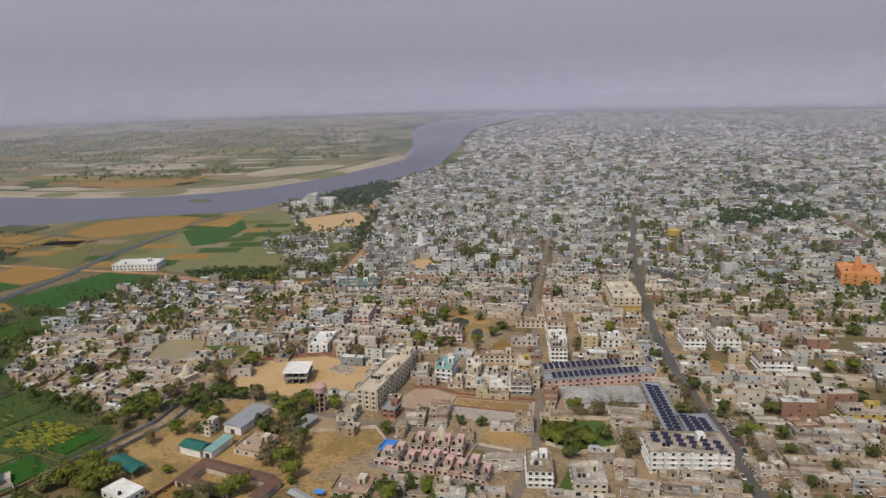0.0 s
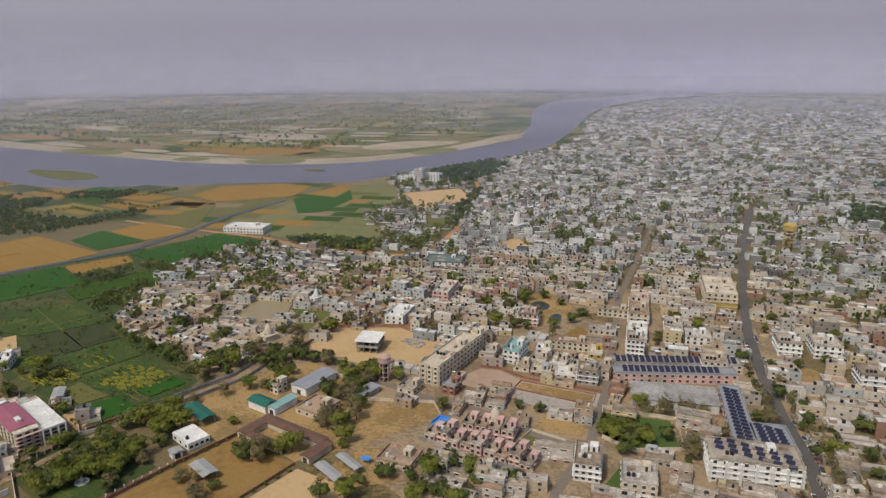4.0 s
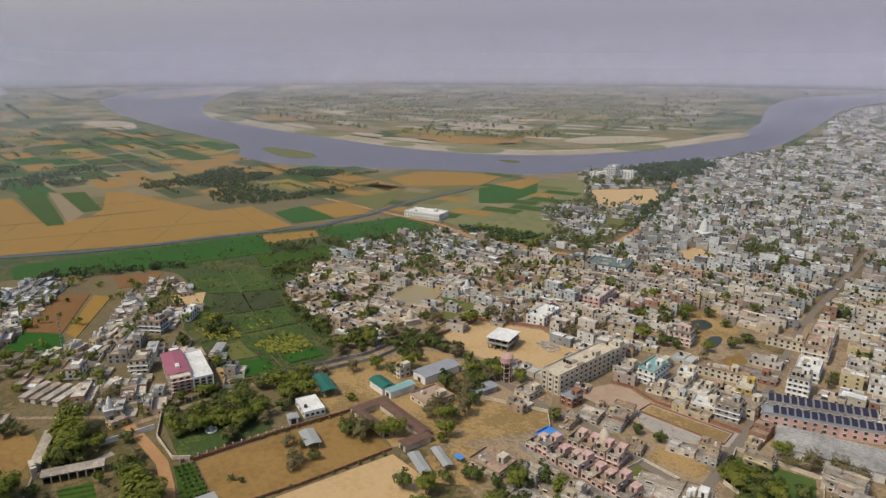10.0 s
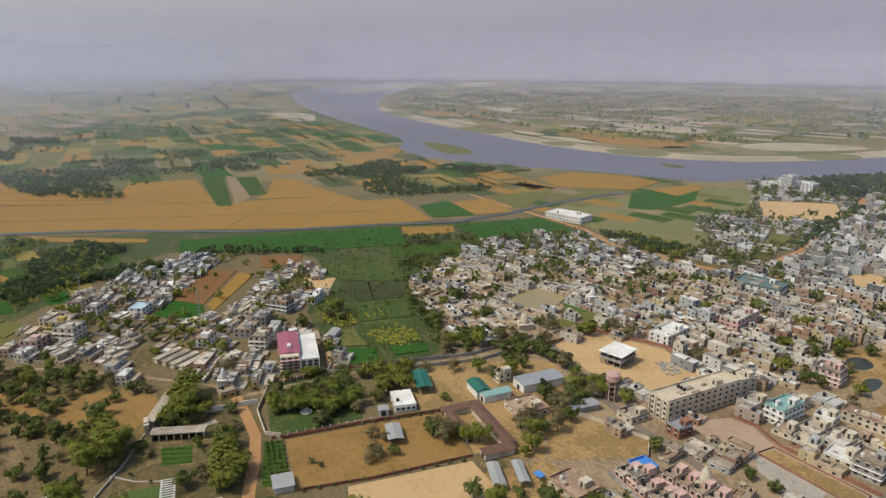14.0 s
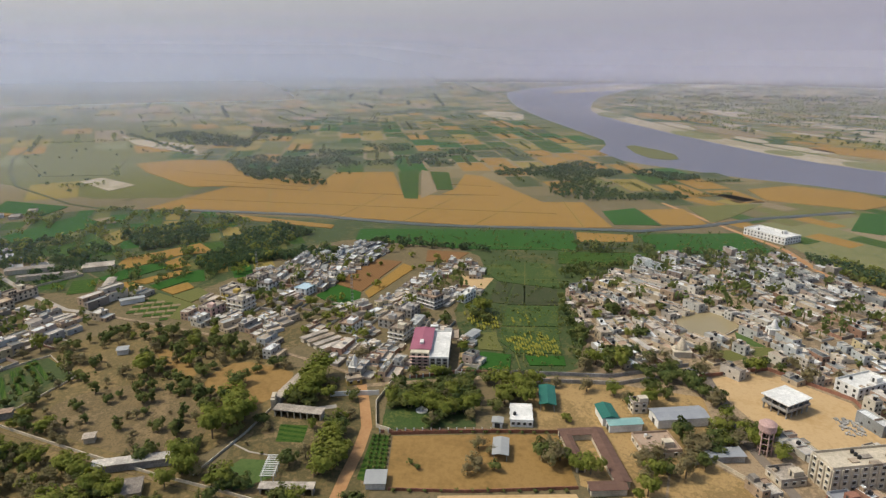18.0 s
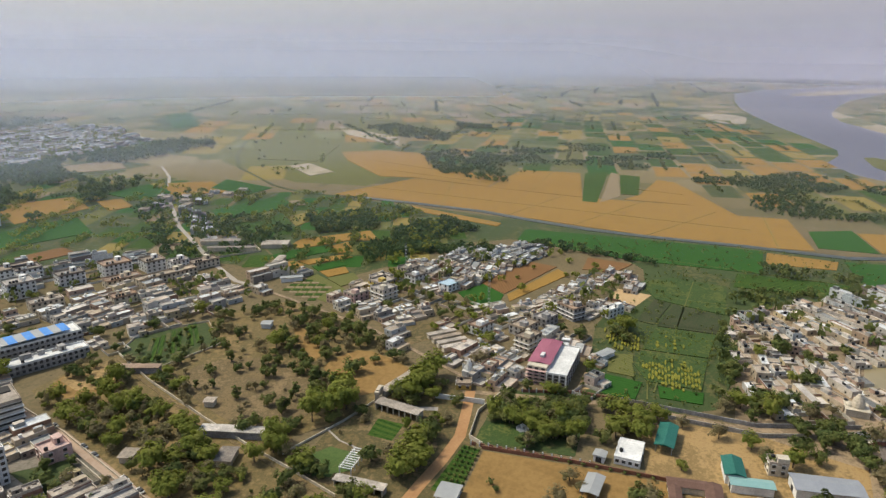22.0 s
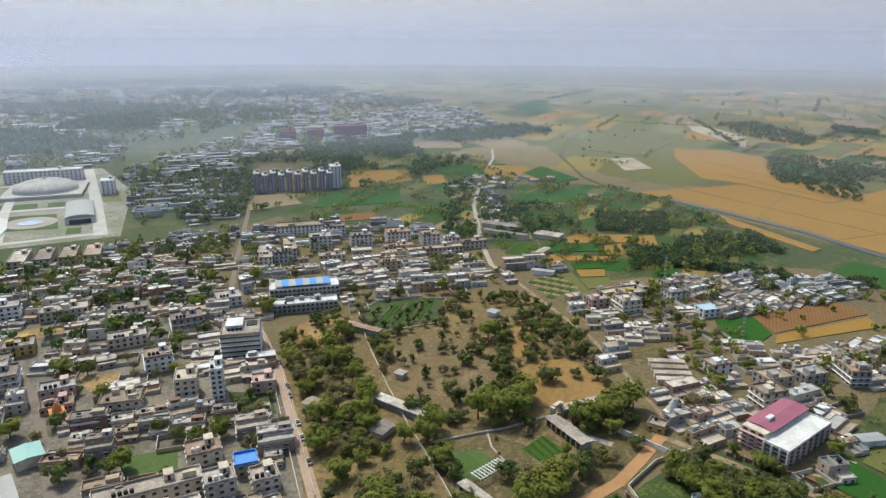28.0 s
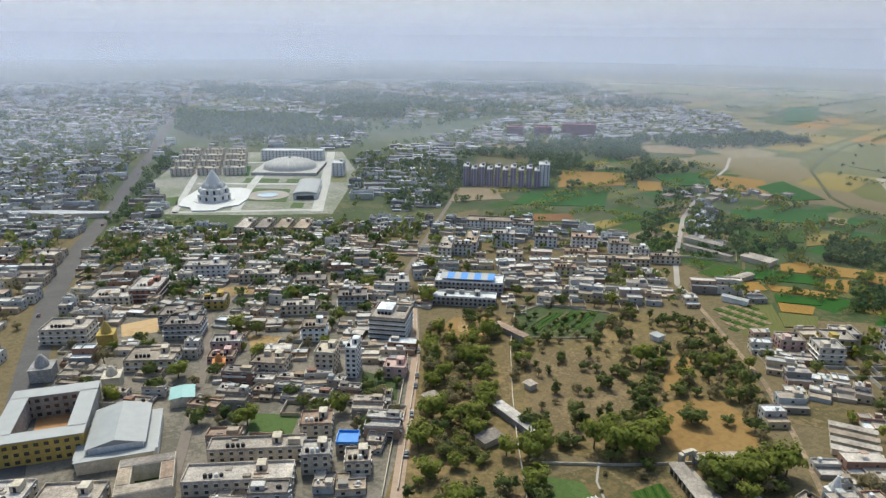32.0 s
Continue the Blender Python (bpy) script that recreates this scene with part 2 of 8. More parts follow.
M = dict(
    wall=tinted("painted_plaster", WALLS), roof=tinted("concrete_roof", ROOFS, stain=0.5),
    wall_far=tinted("painted_plaster_far_hazed", HAZE_COOL_WALLS, True), roof_far=tinted("concrete_roof_far_hazed", HAZE_COOL_ROOFS, True, stain=0.5),
    wall_mid=tinted("painted_plaster_mid", WALLS + HAZE_COOL_WALLS[2:8:2], True, stain=0.25), roof_mid=tinted("concrete_roof_mid", ROOFS + HAZE_COOL_ROOFS[:6] + ((0.62, 0.59, 0.54),), True, stain=0.35),
    white=tinted("white_paint", ((0.76, 0.75, 0.72), (0.70, 0.69, 0.66)), stain=0.25),
    stone=tinted("pale_dome_stone", ((0.50, 0.48, 0.43), (0.47, 0.45, 0.40)), rough=0.7, stain=0.2),
    marble=tinted("white_marble", ((0.64, 0.63, 0.60), (0.60, 0.59, 0.56)), rough=0.5, stain=0.12),
    cream=tinted("cream_paint", ((0.62, 0.55, 0.43), (0.60, 0.52, 0.40)), stain=0.3),
    pink=tinted("pink_paint", ((0.60, 0.40, 0.36), (0.62, 0.44, 0.38)), stain=0.3),
    concrete=tinted("grey_concrete", ((0.40, 0.38, 0.36), (0.44, 0.42, 0.39)), stain=0.45),
    yellow=tinted("yellow_paint", ((0.48, 0.35, 0.10), (0.46, 0.33, 0.09)), stain=0.25),
    orange=tinted("orange_paint", ((0.62, 0.27, 0.10), (0.60, 0.25, 0.09)), stain=0.25),
    brick=tinted("red_brick", ((0.30, 0.14, 0.09), (0.33, 0.16, 0.11)), stain=0.35),
    mauve=tinted("mauve_paint", ((0.34, 0.27, 0.36), (0.36, 0.29, 0.38)), stain=0.2),
    maroon=tinted("maroon_paint", ((0.27, 0.10, 0.12), (0.25, 0.09, 0.11)), stain=0.3),
    pale_blue=tinted("pale_blue_paint", ((0.45, 0.58, 0.66), (0.50, 0.60, 0.66)), stain=0.25),
    tank=tinted("plastic_tank", ((0.02, 0.02, 0.02), (0.02, 0.02, 0.025), (0.62, 0.61, 0.58), (0.03, 0.03, 0.03)), stain=0.1, rough=0.5),
    glass=surface("dark_window", ((0.03, 0.03, 0.03), (0.09, 0.085, 0.08)), 0.3, 2.0, 0.25, 0, 0.0, spec=0.5),
    # near-black colour painting the shade inside doorways and openings that are solid boxes
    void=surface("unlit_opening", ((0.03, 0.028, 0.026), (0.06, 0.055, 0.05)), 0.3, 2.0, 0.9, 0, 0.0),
    tin=surface("white_sheet_metal", ((0.29, 0.295, 0.29), (0.36, 0.365, 0.36)), 0.2, 3, 0.6, 0.1),
    tin_green=surface("green_sheet_metal", ((0.02, 0.11, 0.085), (0.035, 0.16, 0.12)), 0.2, 3, 0.45, 0.1),
    tin_teal=surface("teal_sheet_metal", ((0.20, 0.36, 0.34), (0.28, 0.44, 0.42)), 0.2, 3, 0.45, 0.1),
    tin_pink=surface("mauve_sheet_metal", ((0.27, 0.085, 0.125), (0.34, 0.12, 0.165)), 0.2, 3, 0.6, 0.0),
    tin_slate=surface("slate_green_sheet_metal", ((0.10, 0.15, 0.145), (0.15, 0.20, 0.19)), 0.2, 3, 0.5, 0.1),
    dust=surface("grey_town_dust", ((0.225, 0.158, 0.095), (0.33, 0.242, 0.15), (0.175, 0.13, 0.08), (0.275, 0.195, 0.12)), 0.04, 0.5),
    towndust=surface("grey_street_dust", ((0.15, 0.13, 0.10), (0.22, 0.19, 0.15), (0.11, 0.10, 0.075), (0.19, 0.16, 0.125)), 0.04, 0.5),
    tin_blue=surface("blue_sheet", ((0.05, 0.20, 0.55), (0.09, 0.28, 0.65)), 0.3, 2, 0.5),
    tin_grey=surface("grey_sheet_metal", ((0.27, 0.28, 0.30), (0.36, 0.37, 0.39)), 0.2, 3, 0.5, 0.2),
    tile=surface("dark_roof_tile", ((0.10, 0.055, 0.04), (0.17, 0.10, 0.075)), 0.3, 4, 0.9),
    panel=surface("solar_cells", ((0.022, 0.021, 0.042), (0.034, 0.032, 0.06)), 0.3, 2, 0.4, 0, 0.0, spec=0.4),
    steel=surface("galvanised_steel", ((0.40, 0.40, 0.40), (0.52, 0.52, 0.52)), 0.5, 3, 0.45, 0.7),
    soil=surface("dry_soil", ((0.25, 0.155, 0.062), (0.37, 0.245, 0.105), (0.20, 0.135, 0.055), (0.32, 0.21, 0.088)), 0.04, 0.5),
    sand=surface("pale_sand", ((0.37, 0.24, 0.11), (0.48, 0.335, 0.175), (0.40, 0.26, 0.115)), 0.03, 0.4),
    mud=surface("brown_yard_earth", ((0.20, 0.115, 0.034), (0.27, 0.165, 0.055), (0.22, 0.13, 0.04), (0.15, 0.10, 0.032)), 0.03, 0.35),
    pinksoil=surface("reddish_dust", ((0.28, 0.195, 0.14), (0.39, 0.29, 0.215), (0.31, 0.205, 0.14)), 0.04, 0.5),
    dry=surface("dry_grass", ((0.05, 0.052, 0.018), (0.16, 0.113, 0.048), (0.075, 0.067, 0.025), (0.21, 0.145, 0.07), (0.09, 0.073, 0.03)), 0.03, 0.3),
    silt=surface("pale_river_silt", ((0.31, 0.25, 0.17), (0.40, 0.34, 0.25), (0.27, 0.23, 0.15), (0.37, 0.30, 0.20)), 0.01, 0.1),
    thin=surface("thin_dry_grass", ((0.075, 0.062, 0.027), (0.20, 0.138, 0.064), (0.11, 0.083, 0.038), (0.24, 0.166, 0.083), (0.08, 0.066, 0.03)), 0.05, 0.6),
    lane=surface("dusty_asphalt", ((0.12, 0.10, 0.085), (0.20, 0.165, 0.135), (0.15, 0.125, 0.10)), 0.06, 0.6),
    asphalt=surface("grey_asphalt", ((0.075, 0.07, 0.068), (0.13, 0.12, 0.112)), 0.06, 0.8),
    paved=surface("concrete_paving", ((0.30, 0.26, 0.22), (0.41, 0.37, 0.32)), 0.06, 0.8),
    courtpave=surface("weathered_court_paving", ((0.20, 0.20, 0.15), (0.30, 0.285, 0.245), (0.16, 0.175, 0.10), (0.26, 0.25, 0.21)), 0.02, 0.3),
    dirt=surface("dirt_track", ((0.32, 0.165, 0.07), (0.44, 0.255, 0.12)), 0.08, 0.9),
    scrub=surface("green_scrub", ((0.026, 0.048, 0.013), (0.06, 0.08, 0.024), (0.038, 0.06, 0.016), (0.11, 0.10, 0.036), (0.045, 0.066, 0.02)), 0.025, 0.25),
    pasture=surface("grazed_grass", ((0.095, 0.115, 0.04), (0.17, 0.165, 0.065), (0.12, 0.135, 0.048)), 0.01, 0.1),
    lawn=surface("lawn_grass", ((0.04, 0.08, 0.018), (0.08, 0.12, 0.03), (0.055, 0.095, 0.02), (0.12, 0.125, 0.045)), 0.05, 0.5),
    wheat=crop("ripe_wheat", ((0.18, 0.10, 0.024), (0.32, 0.19, 0.05), (0.23, 0.135, 0.034), (0.285, 0.17, 0.043), (0.20, 0.117, 0.028)), 15, 2.5),
    wheat2=crop("ripening_wheat", ((0.18, 0.15, 0.04), (0.27, 0.20, 0.06)), 60, 2.0),
    green=crop("green_crop", ((0.014, 0.06, 0.008), (0.034, 0.10, 0.015), (0.022, 0.075, 0.01)), 10, 2.0),
    veg=crop("vegetable_rows", ((0.013, 0.042, 0.006), (0.045, 0.09, 0.013), (0.02, 0.058, 0.008), (0.08, 0.115, 0.02), (0.026, 0.066, 0.01)), 8, 3.2, rows=0.32),
    mustard=surface("mustard_flowers", ((0.075, 0.10, 0.016), (0.15, 0.15, 0.02), (0.22, 0.20, 0.022), (0.12, 0.13, 0.018), (0.27, 0.235, 0.024)), 0.15, 0.8),
    mixcrop=surface("mixed_green_crop", ((0.022, 0.052, 0.010), (0.055, 0.088, 0.018), (0.030, 0.060, 0.012), (0.10, 0.115, 0.026), (0.036, 0.066, 0.014)), 0.07, 0.6),
    bean=surface("dark_bean_crop", ((0.026, 0.036, 0.014), (0.058, 0.060, 0.026), (0.034, 0.050, 0.016), (0.075, 0.066, 0.032)), 0.06, 0.7),
    parkgrass=surface("golden_dry_grass", ((0.085, 0.074, 0.028), (0.205, 0.142, 0.056), (0.115, 0.09, 0.035), (0.25, 0.17, 0.073), (0.10, 0.086, 0.032)), 0.03, 0.3),
    plough=crop("ploughed_earth", ((0.15, 0.075, 0.03), (0.22, 0.12, 0.05)), 60, 1.8),
    olive=crop("olive_crop", ((0.075, 0.09, 0.026), (0.15, 0.145, 0.048), (0.09, 0.10, 0.03)), 30, 2.0),
    fallow=crop("fallow_field", ((0.18, 0.14, 0.08), (0.27, 0.21, 0.13)), 40, 2.2),
    bark=surface("bark", ((0.10, 0.075, 0.05), (0.17, 0.13, 0.09)), 0.5, 6),
    leaf=leaf("dark_leaves", ((0.076, 0.112, 0.044), (0.125, 0.158, 0.05), (0.18, 0.198, 0.06), (0.25, 0.245, 0.085))),
    # leaf colour for distant trees, haze's blue-green cast mixed into the green
    leaf_far=leaf("far_hazed_leaves", ((0.045, 0.088, 0.04), (0.075, 0.122, 0.048), (0.105, 0.148, 0.052), (0.15, 0.175, 0.062))),
    leaf2=leaf("bright_leaves", ((0.135, 0.17, 0.034), (0.195, 0.225, 0.044), (0.255, 0.27, 0.056), (0.31, 0.30, 0.09))),
    leaf3=leaf("sparse_brown_leaves", ((0.21, 0.18, 0.095), (0.27, 0.225, 0.12), (0.22, 0.215, 0.09))),
)


def water_mat(name, c1, c2, rough=0.12):
    m = surface(name, (c1, c2), 0.004, 0.05, rough, 0, 0.04, spec=0.5)
    return m


M["water"] = water_mat("river_water", (0.075, 0.075, 0.105), (0.11, 0.105, 0.14), 0.3)
M["pondwater"] = water_mat("silty_pond", (0.26, 0.21, 0.11), (0.30, 0.24, 0.13), 0.3)
M["darkwater"] = water_mat("dark_pond", (0.035, 0.04, 0.03), (0.05, 0.06, 0.04), 0.35)


# ---- building tools ----
def mesh_from(name, bm, mats):
    me = bpy.data.meshes.new(name)
    bm.to_mesh(me)
    bm.free()
    for m in mats if isinstance(mats, (list, tuple)) else [mats]:
        me.materials.append(m)
    return me


def part(name, bm, material, parent=None, label=""):
    ob = new(name, mesh_from(name, bm, material))
    if parent:
        ob.parent = parent
    return tagged(ob, label)


def thing(name, x, y, turn, label, category, group="", z=0.0):
    ob = new(name)
    ob.empty_display_size = 1
    ob.matrix_world = pose(x, y, z, 0, 0, turn)
    return tagged(ob, label, category, group)


def box(bm, x0, x1, y0, y1, z0, z1, mat=0, floor=False):
    v = [bm.verts.new(c) for c in ((x0, y0, z0), (x1, y0, z0), (x1, y1, z0), (x0, y1, z0), (x0, y0, z1), (x1, y0, z1), (x1, y1, z1), (x0, y1, z1))]
    for q in ((0, 1, 5, 4), (1, 2, 6, 5), (2, 3, 7, 6), (3, 0, 4, 7), (4, 5, 6, 7)) + (((3, 2, 1, 0),) if floor else ()):
        bm.faces.new([v[i] for i in q]).material_index = mat
    return bm


def blk(x0, x1, y0, y1, z0, z1):
    return box(bmesh.new(), x0, x1, y0, y1, z0, z1, floor=True)


def lathe(profile, n=16, bm=None, at=(0, 0)):
    """A turned body from (radius, height) pairs."""
    bm = bm or bmesh.new()
    rings = [[bm.verts.new((at[0] + r * math.cos(2 * math.pi * i / n), at[1] + r * math.sin(2 * math.pi * i / n), z)) for i in range(n)] for r, z in profile]
    for a, b in zip(rings, rings[1:]):
        for i in range(n):
            bm.faces.new((a[i], a[(i + 1) % n], b[(i + 1) % n], b[i]))
    bm.faces.new(rings[-1]), bm.faces.new(list(reversed(rings[0])))
    return bm


def prism(pts, z0, z1):
    bm = bmesh.new()
    area = sum(a[0] * b[1] - b[0] * a[1] for a, b in zip(pts, pts[1:] + pts[:1]))
    pts = pts if area > 0 else pts[::-1]
    lo, hi = [bm.verts.new((x, y, z0)) for x, y in pts], [bm.verts.new((x, y, z1)) for x, y in pts]
    for i in range(len(pts)):
        j = (i + 1) % len(pts)
        bm.faces.new((lo[i], lo[j], hi[j], hi[i]))
    bm.faces.new(hi)
    return bm


def softened(pts, rounds=1):
    """Corners cut twice, for banks and tracks that wind."""
    for _ in range(rounds):
        out = []
        for a, b in zip(pts, pts[1:] + pts[:1]):
            out += [(a[0] * 0.75 + b[0] * 0.25, a[1] * 0.75 + b[1] * 0.25), (a[0] * 0.25 + b[0] * 0.75, a[1] * 0.25 + b[1] * 0.75)]
        pts = out
    return pts


def ribbon(pts, width, z0, z1):
    """A strip of one width along a line."""
    bm = bmesh.new()
    left, right = [], []
    for i, p in enumerate(pts):
        a, b = Vector(pts[max(0, i - 1)]), Vector(pts[min(len(pts) - 1, i + 1)])
        d = (b - a).normalized()
        n = Vector((-d.y, d.x)) * width / 2
        left.append(Vector(p) + n), right.append(Vector(p) - n)
    ring = []
    for l, r in zip(left, right):
        ring.append([bm.verts.new((l.x, l.y, z0)), bm.verts.new((l.x, l.y, z1)), bm.verts.new((r.x, r.y, z1)), bm.verts.new((r.x, r.y, z0))])
    for a, b in zip(ring, ring[1:]):
        for i in range(3):
            bm.faces.new((a[i], b[i], b[i + 1], a[i + 1]))
    bm.faces.new(ring[0]), bm.faces.new(ring[-1][::-1])
    return bm


def inside(x, y, poly):
    hit = False
    for (x1, y1), (x2, y2) in zip(poly, poly[1:] + poly[:1]):
        if (y1 > y) != (y2 > y) and x < (x2 - x1) * (y - y1) / (y2 - y1) + x1:
            hit = not hit
    return hit


def off_line(x, y, pts):
    best = 1e9
    for (x1, y1), (x2, y2) in zip(pts, pts[1:]):
        dx, dy = x2 - x1, y2 - y1
        t = max(0, min(1, ((x - x1) * dx + (y - y1) * dy) / (dx * dx + dy * dy)))
        best = min(best, math.hypot(x - x1 - t * dx, y - y1 - t * dy))
    return best


KEEP_OUT = []      # open ground and water, no houses
ROADS = []         # (line, width)


def open_ground(name, pts, mat, z, label, category, kind="structure", soft=0, group=""):
    shape = softened(pts, soft) if soft else pts
    ob = part(name, prism(shape, -0.4, z), M[mat])
    KEEP_OUT.append(pts)
    return tagged(ob, label, category, group, kind)


FIELDS = []


def field(pts, mat, label):
    FIELDS.append(label)
    ob = part("field", prism(pts, -0.4, 0.3 + 0.006 * len(FIELDS)), M[mat])
    KEEP_OUT.append(pts)
    return tagged(ob, label, "farm field", "fields")


def road(name, pts, width, mat, label, z=0.12):
    ob = part(name, ribbon(pts, width, -0.4, z + 0.012 * len(ROADS)), M[mat])
    ROADS.append((pts, width))
    return tagged(ob, label, "road", "", "structure")


# ---- ground, haze and far sky ----
def ground_material():
    m, n, l, b = shader("plain_ground")
    co = n.new("ShaderNodeTexCoord").outputs["Object"]
    vo = add(n, "TexVoronoi", Scale=0.011, Randomness=0.8)
    vo.distance = "CHEBYCHEV"
    l.new(co, vo.inputs["Vector"])
    se = n.new("ShaderNodeSeparateColor")
    l.new(vo.outputs["Color"], se.inputs[0])
    r = ramp(n, ((0.115, 0.125, 0.05), (0.20, 0.165, 0.085), (0.075, 0.10, 0.04), (0.17, 0.15, 0.07), (0.125, 0.13, 0.058), (0.055, 0.088, 0.034), (0.23, 0.19, 0.105), (0.06, 0.082, 0.034)), True)
    l.new(se.outputs[0], r.inputs[0])
    n1, n2 = add(n, "TexNoise", Scale=0.02, Detail=6.0, Roughness=0.7), add(n, "TexNoise", Scale=0.4, Detail=4.0, Roughness=0.7)
    l.new(co, n1.inputs["Vector"]), l.new(co, n2.inputs["Vector"])
    mx = n.new("ShaderNodeMix")
    mx.inputs[0].default_value = 0.5
    l.new(n1.outputs[0], mx.inputs[2]), l.new(n2.outputs[0], mx.inputs[3])
    st = add(n, "MapRange", From_Min=0.36, From_Max=0.64)
    l.new(mx.outputs[0], st.inputs[0])
    r2 = ramp(n, ((0.07, 0.068, 0.033), (0.19, 0.145, 0.08), (0.115, 0.095, 0.052), (0.155, 0.12, 0.068)))
    l.new(st.outputs[0], r2.inputs[0])
    ln = n.new("ShaderNodeVectorMath")
    ln.operation = "LENGTH"
    l.new(co, ln.inputs[0])
    far = add(n, "MapRange", From_Min=650.0, From_Max=1000.0)
    l.new(ln.outputs["Value"], far.inputs[0])
    mu = n.new("ShaderNodeMix")
    mu.data_type = "RGBA"
    l.new(far.outputs[0], mu.inputs[0]), l.new(r2.outputs[0], mu.inputs[6]), l.new(r.outputs[0], mu.inputs[7])
    mn = n.new("ShaderNodeMix")
    mn.data_type, mn.blend_type = "RGBA", "MULTIPLY"
    mn.inputs[0].default_value = 0.6
    l.new(mu.outputs[2], mn.inputs[6]), l.new(st.outputs[0], mn.inputs[7])
    mr = add(n, "MapRange", To_Min=0.75, To_Max=1.3)
    l.new(st.outputs[0], mr.inputs[0]), l.new(mr.outputs[0], mn.inputs[7])
    l.new(mn.outputs[2], b.inputs["Base Color"])
    b.inputs["Roughness"].default_value, b.inputs["Specular IOR Level"].default_value = 0.95, 0.1
    return m


bm = bmesh.new()
bmesh.ops.create_grid(bm, x_segments=40, y_segments=40, size=5600)
tagged(part("ground", bm, ground_material()), "flat dusty river plain with fields to the horizon", "ground", "", "structure")


def haze_material(amount, colour, through_share):
    """Translucent sheet standing in for haze: lit by sun and sky, thinning upwards, coloured bluer and made denser
    southwards.
    """
    m = bpy.data.materials.new("haze_sheet")
    m.use_nodes = True
    n, l = m.node_tree.nodes, m.node_tree.links
    n.clear()
    out, mix, half = n.new("ShaderNodeOutputMaterial"), n.new("ShaderNodeMixShader"), n.new("ShaderNodeMixShader")
    clear, front, back = n.new("ShaderNodeBsdfTransparent"), n.new("ShaderNodeBsdfDiffuse"), n.new("ShaderNodeBsdfTranslucent")
    sp, geo = n.new("ShaderNodeSeparateXYZ"), n.new("ShaderNodeNewGeometry")
    l.new(geo.outputs["Position"], sp.inputs[0])
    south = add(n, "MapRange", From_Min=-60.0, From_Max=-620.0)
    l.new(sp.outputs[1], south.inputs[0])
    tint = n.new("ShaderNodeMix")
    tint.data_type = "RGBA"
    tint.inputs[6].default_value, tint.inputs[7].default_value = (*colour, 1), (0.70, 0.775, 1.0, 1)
    low, low_south = add(n, "MapRange", From_Min=40.0, From_Max=230.0, To_Min=1.0, To_Max=0.25), n.new("ShaderNodeMath")
    low_south.operation = "MULTIPLY"
    l.new(sp.outputs[2], low.inputs[0]), l.new(south.outputs[0], low_south.inputs[0]), l.new(low.outputs[0], low_south.inputs[1])
    l.new(low_south.outputs[0], tint.inputs[0]), l.new(tint.outputs[2], front.inputs[0]), l.new(tint.outputs[2], back.inputs[0])
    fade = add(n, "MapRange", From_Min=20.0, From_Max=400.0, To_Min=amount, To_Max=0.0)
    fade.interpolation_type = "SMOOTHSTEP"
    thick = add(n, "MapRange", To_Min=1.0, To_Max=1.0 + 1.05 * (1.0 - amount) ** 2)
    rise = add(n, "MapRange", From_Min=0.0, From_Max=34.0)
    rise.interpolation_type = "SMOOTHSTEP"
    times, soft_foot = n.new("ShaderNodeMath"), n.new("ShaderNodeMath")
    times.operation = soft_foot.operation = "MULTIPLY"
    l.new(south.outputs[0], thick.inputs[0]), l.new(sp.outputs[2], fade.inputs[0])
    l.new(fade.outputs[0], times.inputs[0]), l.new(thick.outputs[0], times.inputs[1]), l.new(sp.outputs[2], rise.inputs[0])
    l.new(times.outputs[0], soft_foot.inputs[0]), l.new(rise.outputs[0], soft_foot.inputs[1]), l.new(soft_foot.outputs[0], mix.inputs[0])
    half.inputs[0].default_value = through_share
    l.new(front.outputs[0], half.inputs[1]), l.new(back.outputs[0], half.inputs[2])
    l.new(clear.outputs[0], mix.inputs[1]), l.new(half.outputs[0], mix.inputs[2]), l.new(mix.outputs[0], out.inputs[0])
    return m


def ring(radius, lean, z0, z1, n=96):
    bm = bmesh.new()
    c = (-50, 0)
    fold = 2.6 * radius / n if lean is None else 0
    lean = lean or 0
    radii = [radius + (fold if i % 2 else -fold) for i in range(n)]
    lo = [bm.verts.new((c[0] + radii[i] * math.cos(i * 2 * math.pi / n), c[1] + radii[i] * math.sin(i * 2 * math.pi / n), z0)) for i in range(n)]
    hi = [bm.verts.new((c[0] + (radii[i] + lean) * math.cos(i * 2 * math.pi / n), c[1] + (radii[i] + lean) * math.sin(i * 2 * math.pi / n), z1)) for i in range(n)]
    for i in range(n):
        j = (i + 1) % n
        bm.faces.new((lo[j], lo[i], hi[i], hi[j]))
    return bm


# Seven added shells round the plain imitate distance haze; their blue is set by colour.
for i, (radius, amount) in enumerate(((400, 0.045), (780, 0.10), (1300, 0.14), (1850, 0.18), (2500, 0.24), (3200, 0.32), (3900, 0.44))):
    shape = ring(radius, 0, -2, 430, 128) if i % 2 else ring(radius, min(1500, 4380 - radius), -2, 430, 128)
    tagged(part("backdrop", shape, haze_material(amount, (0.79, 0.795, 1.0), 0.85 if i % 2 else 0.55)), "thin translucent sheet standing in for haze over the plain", "haze", "", "structure")


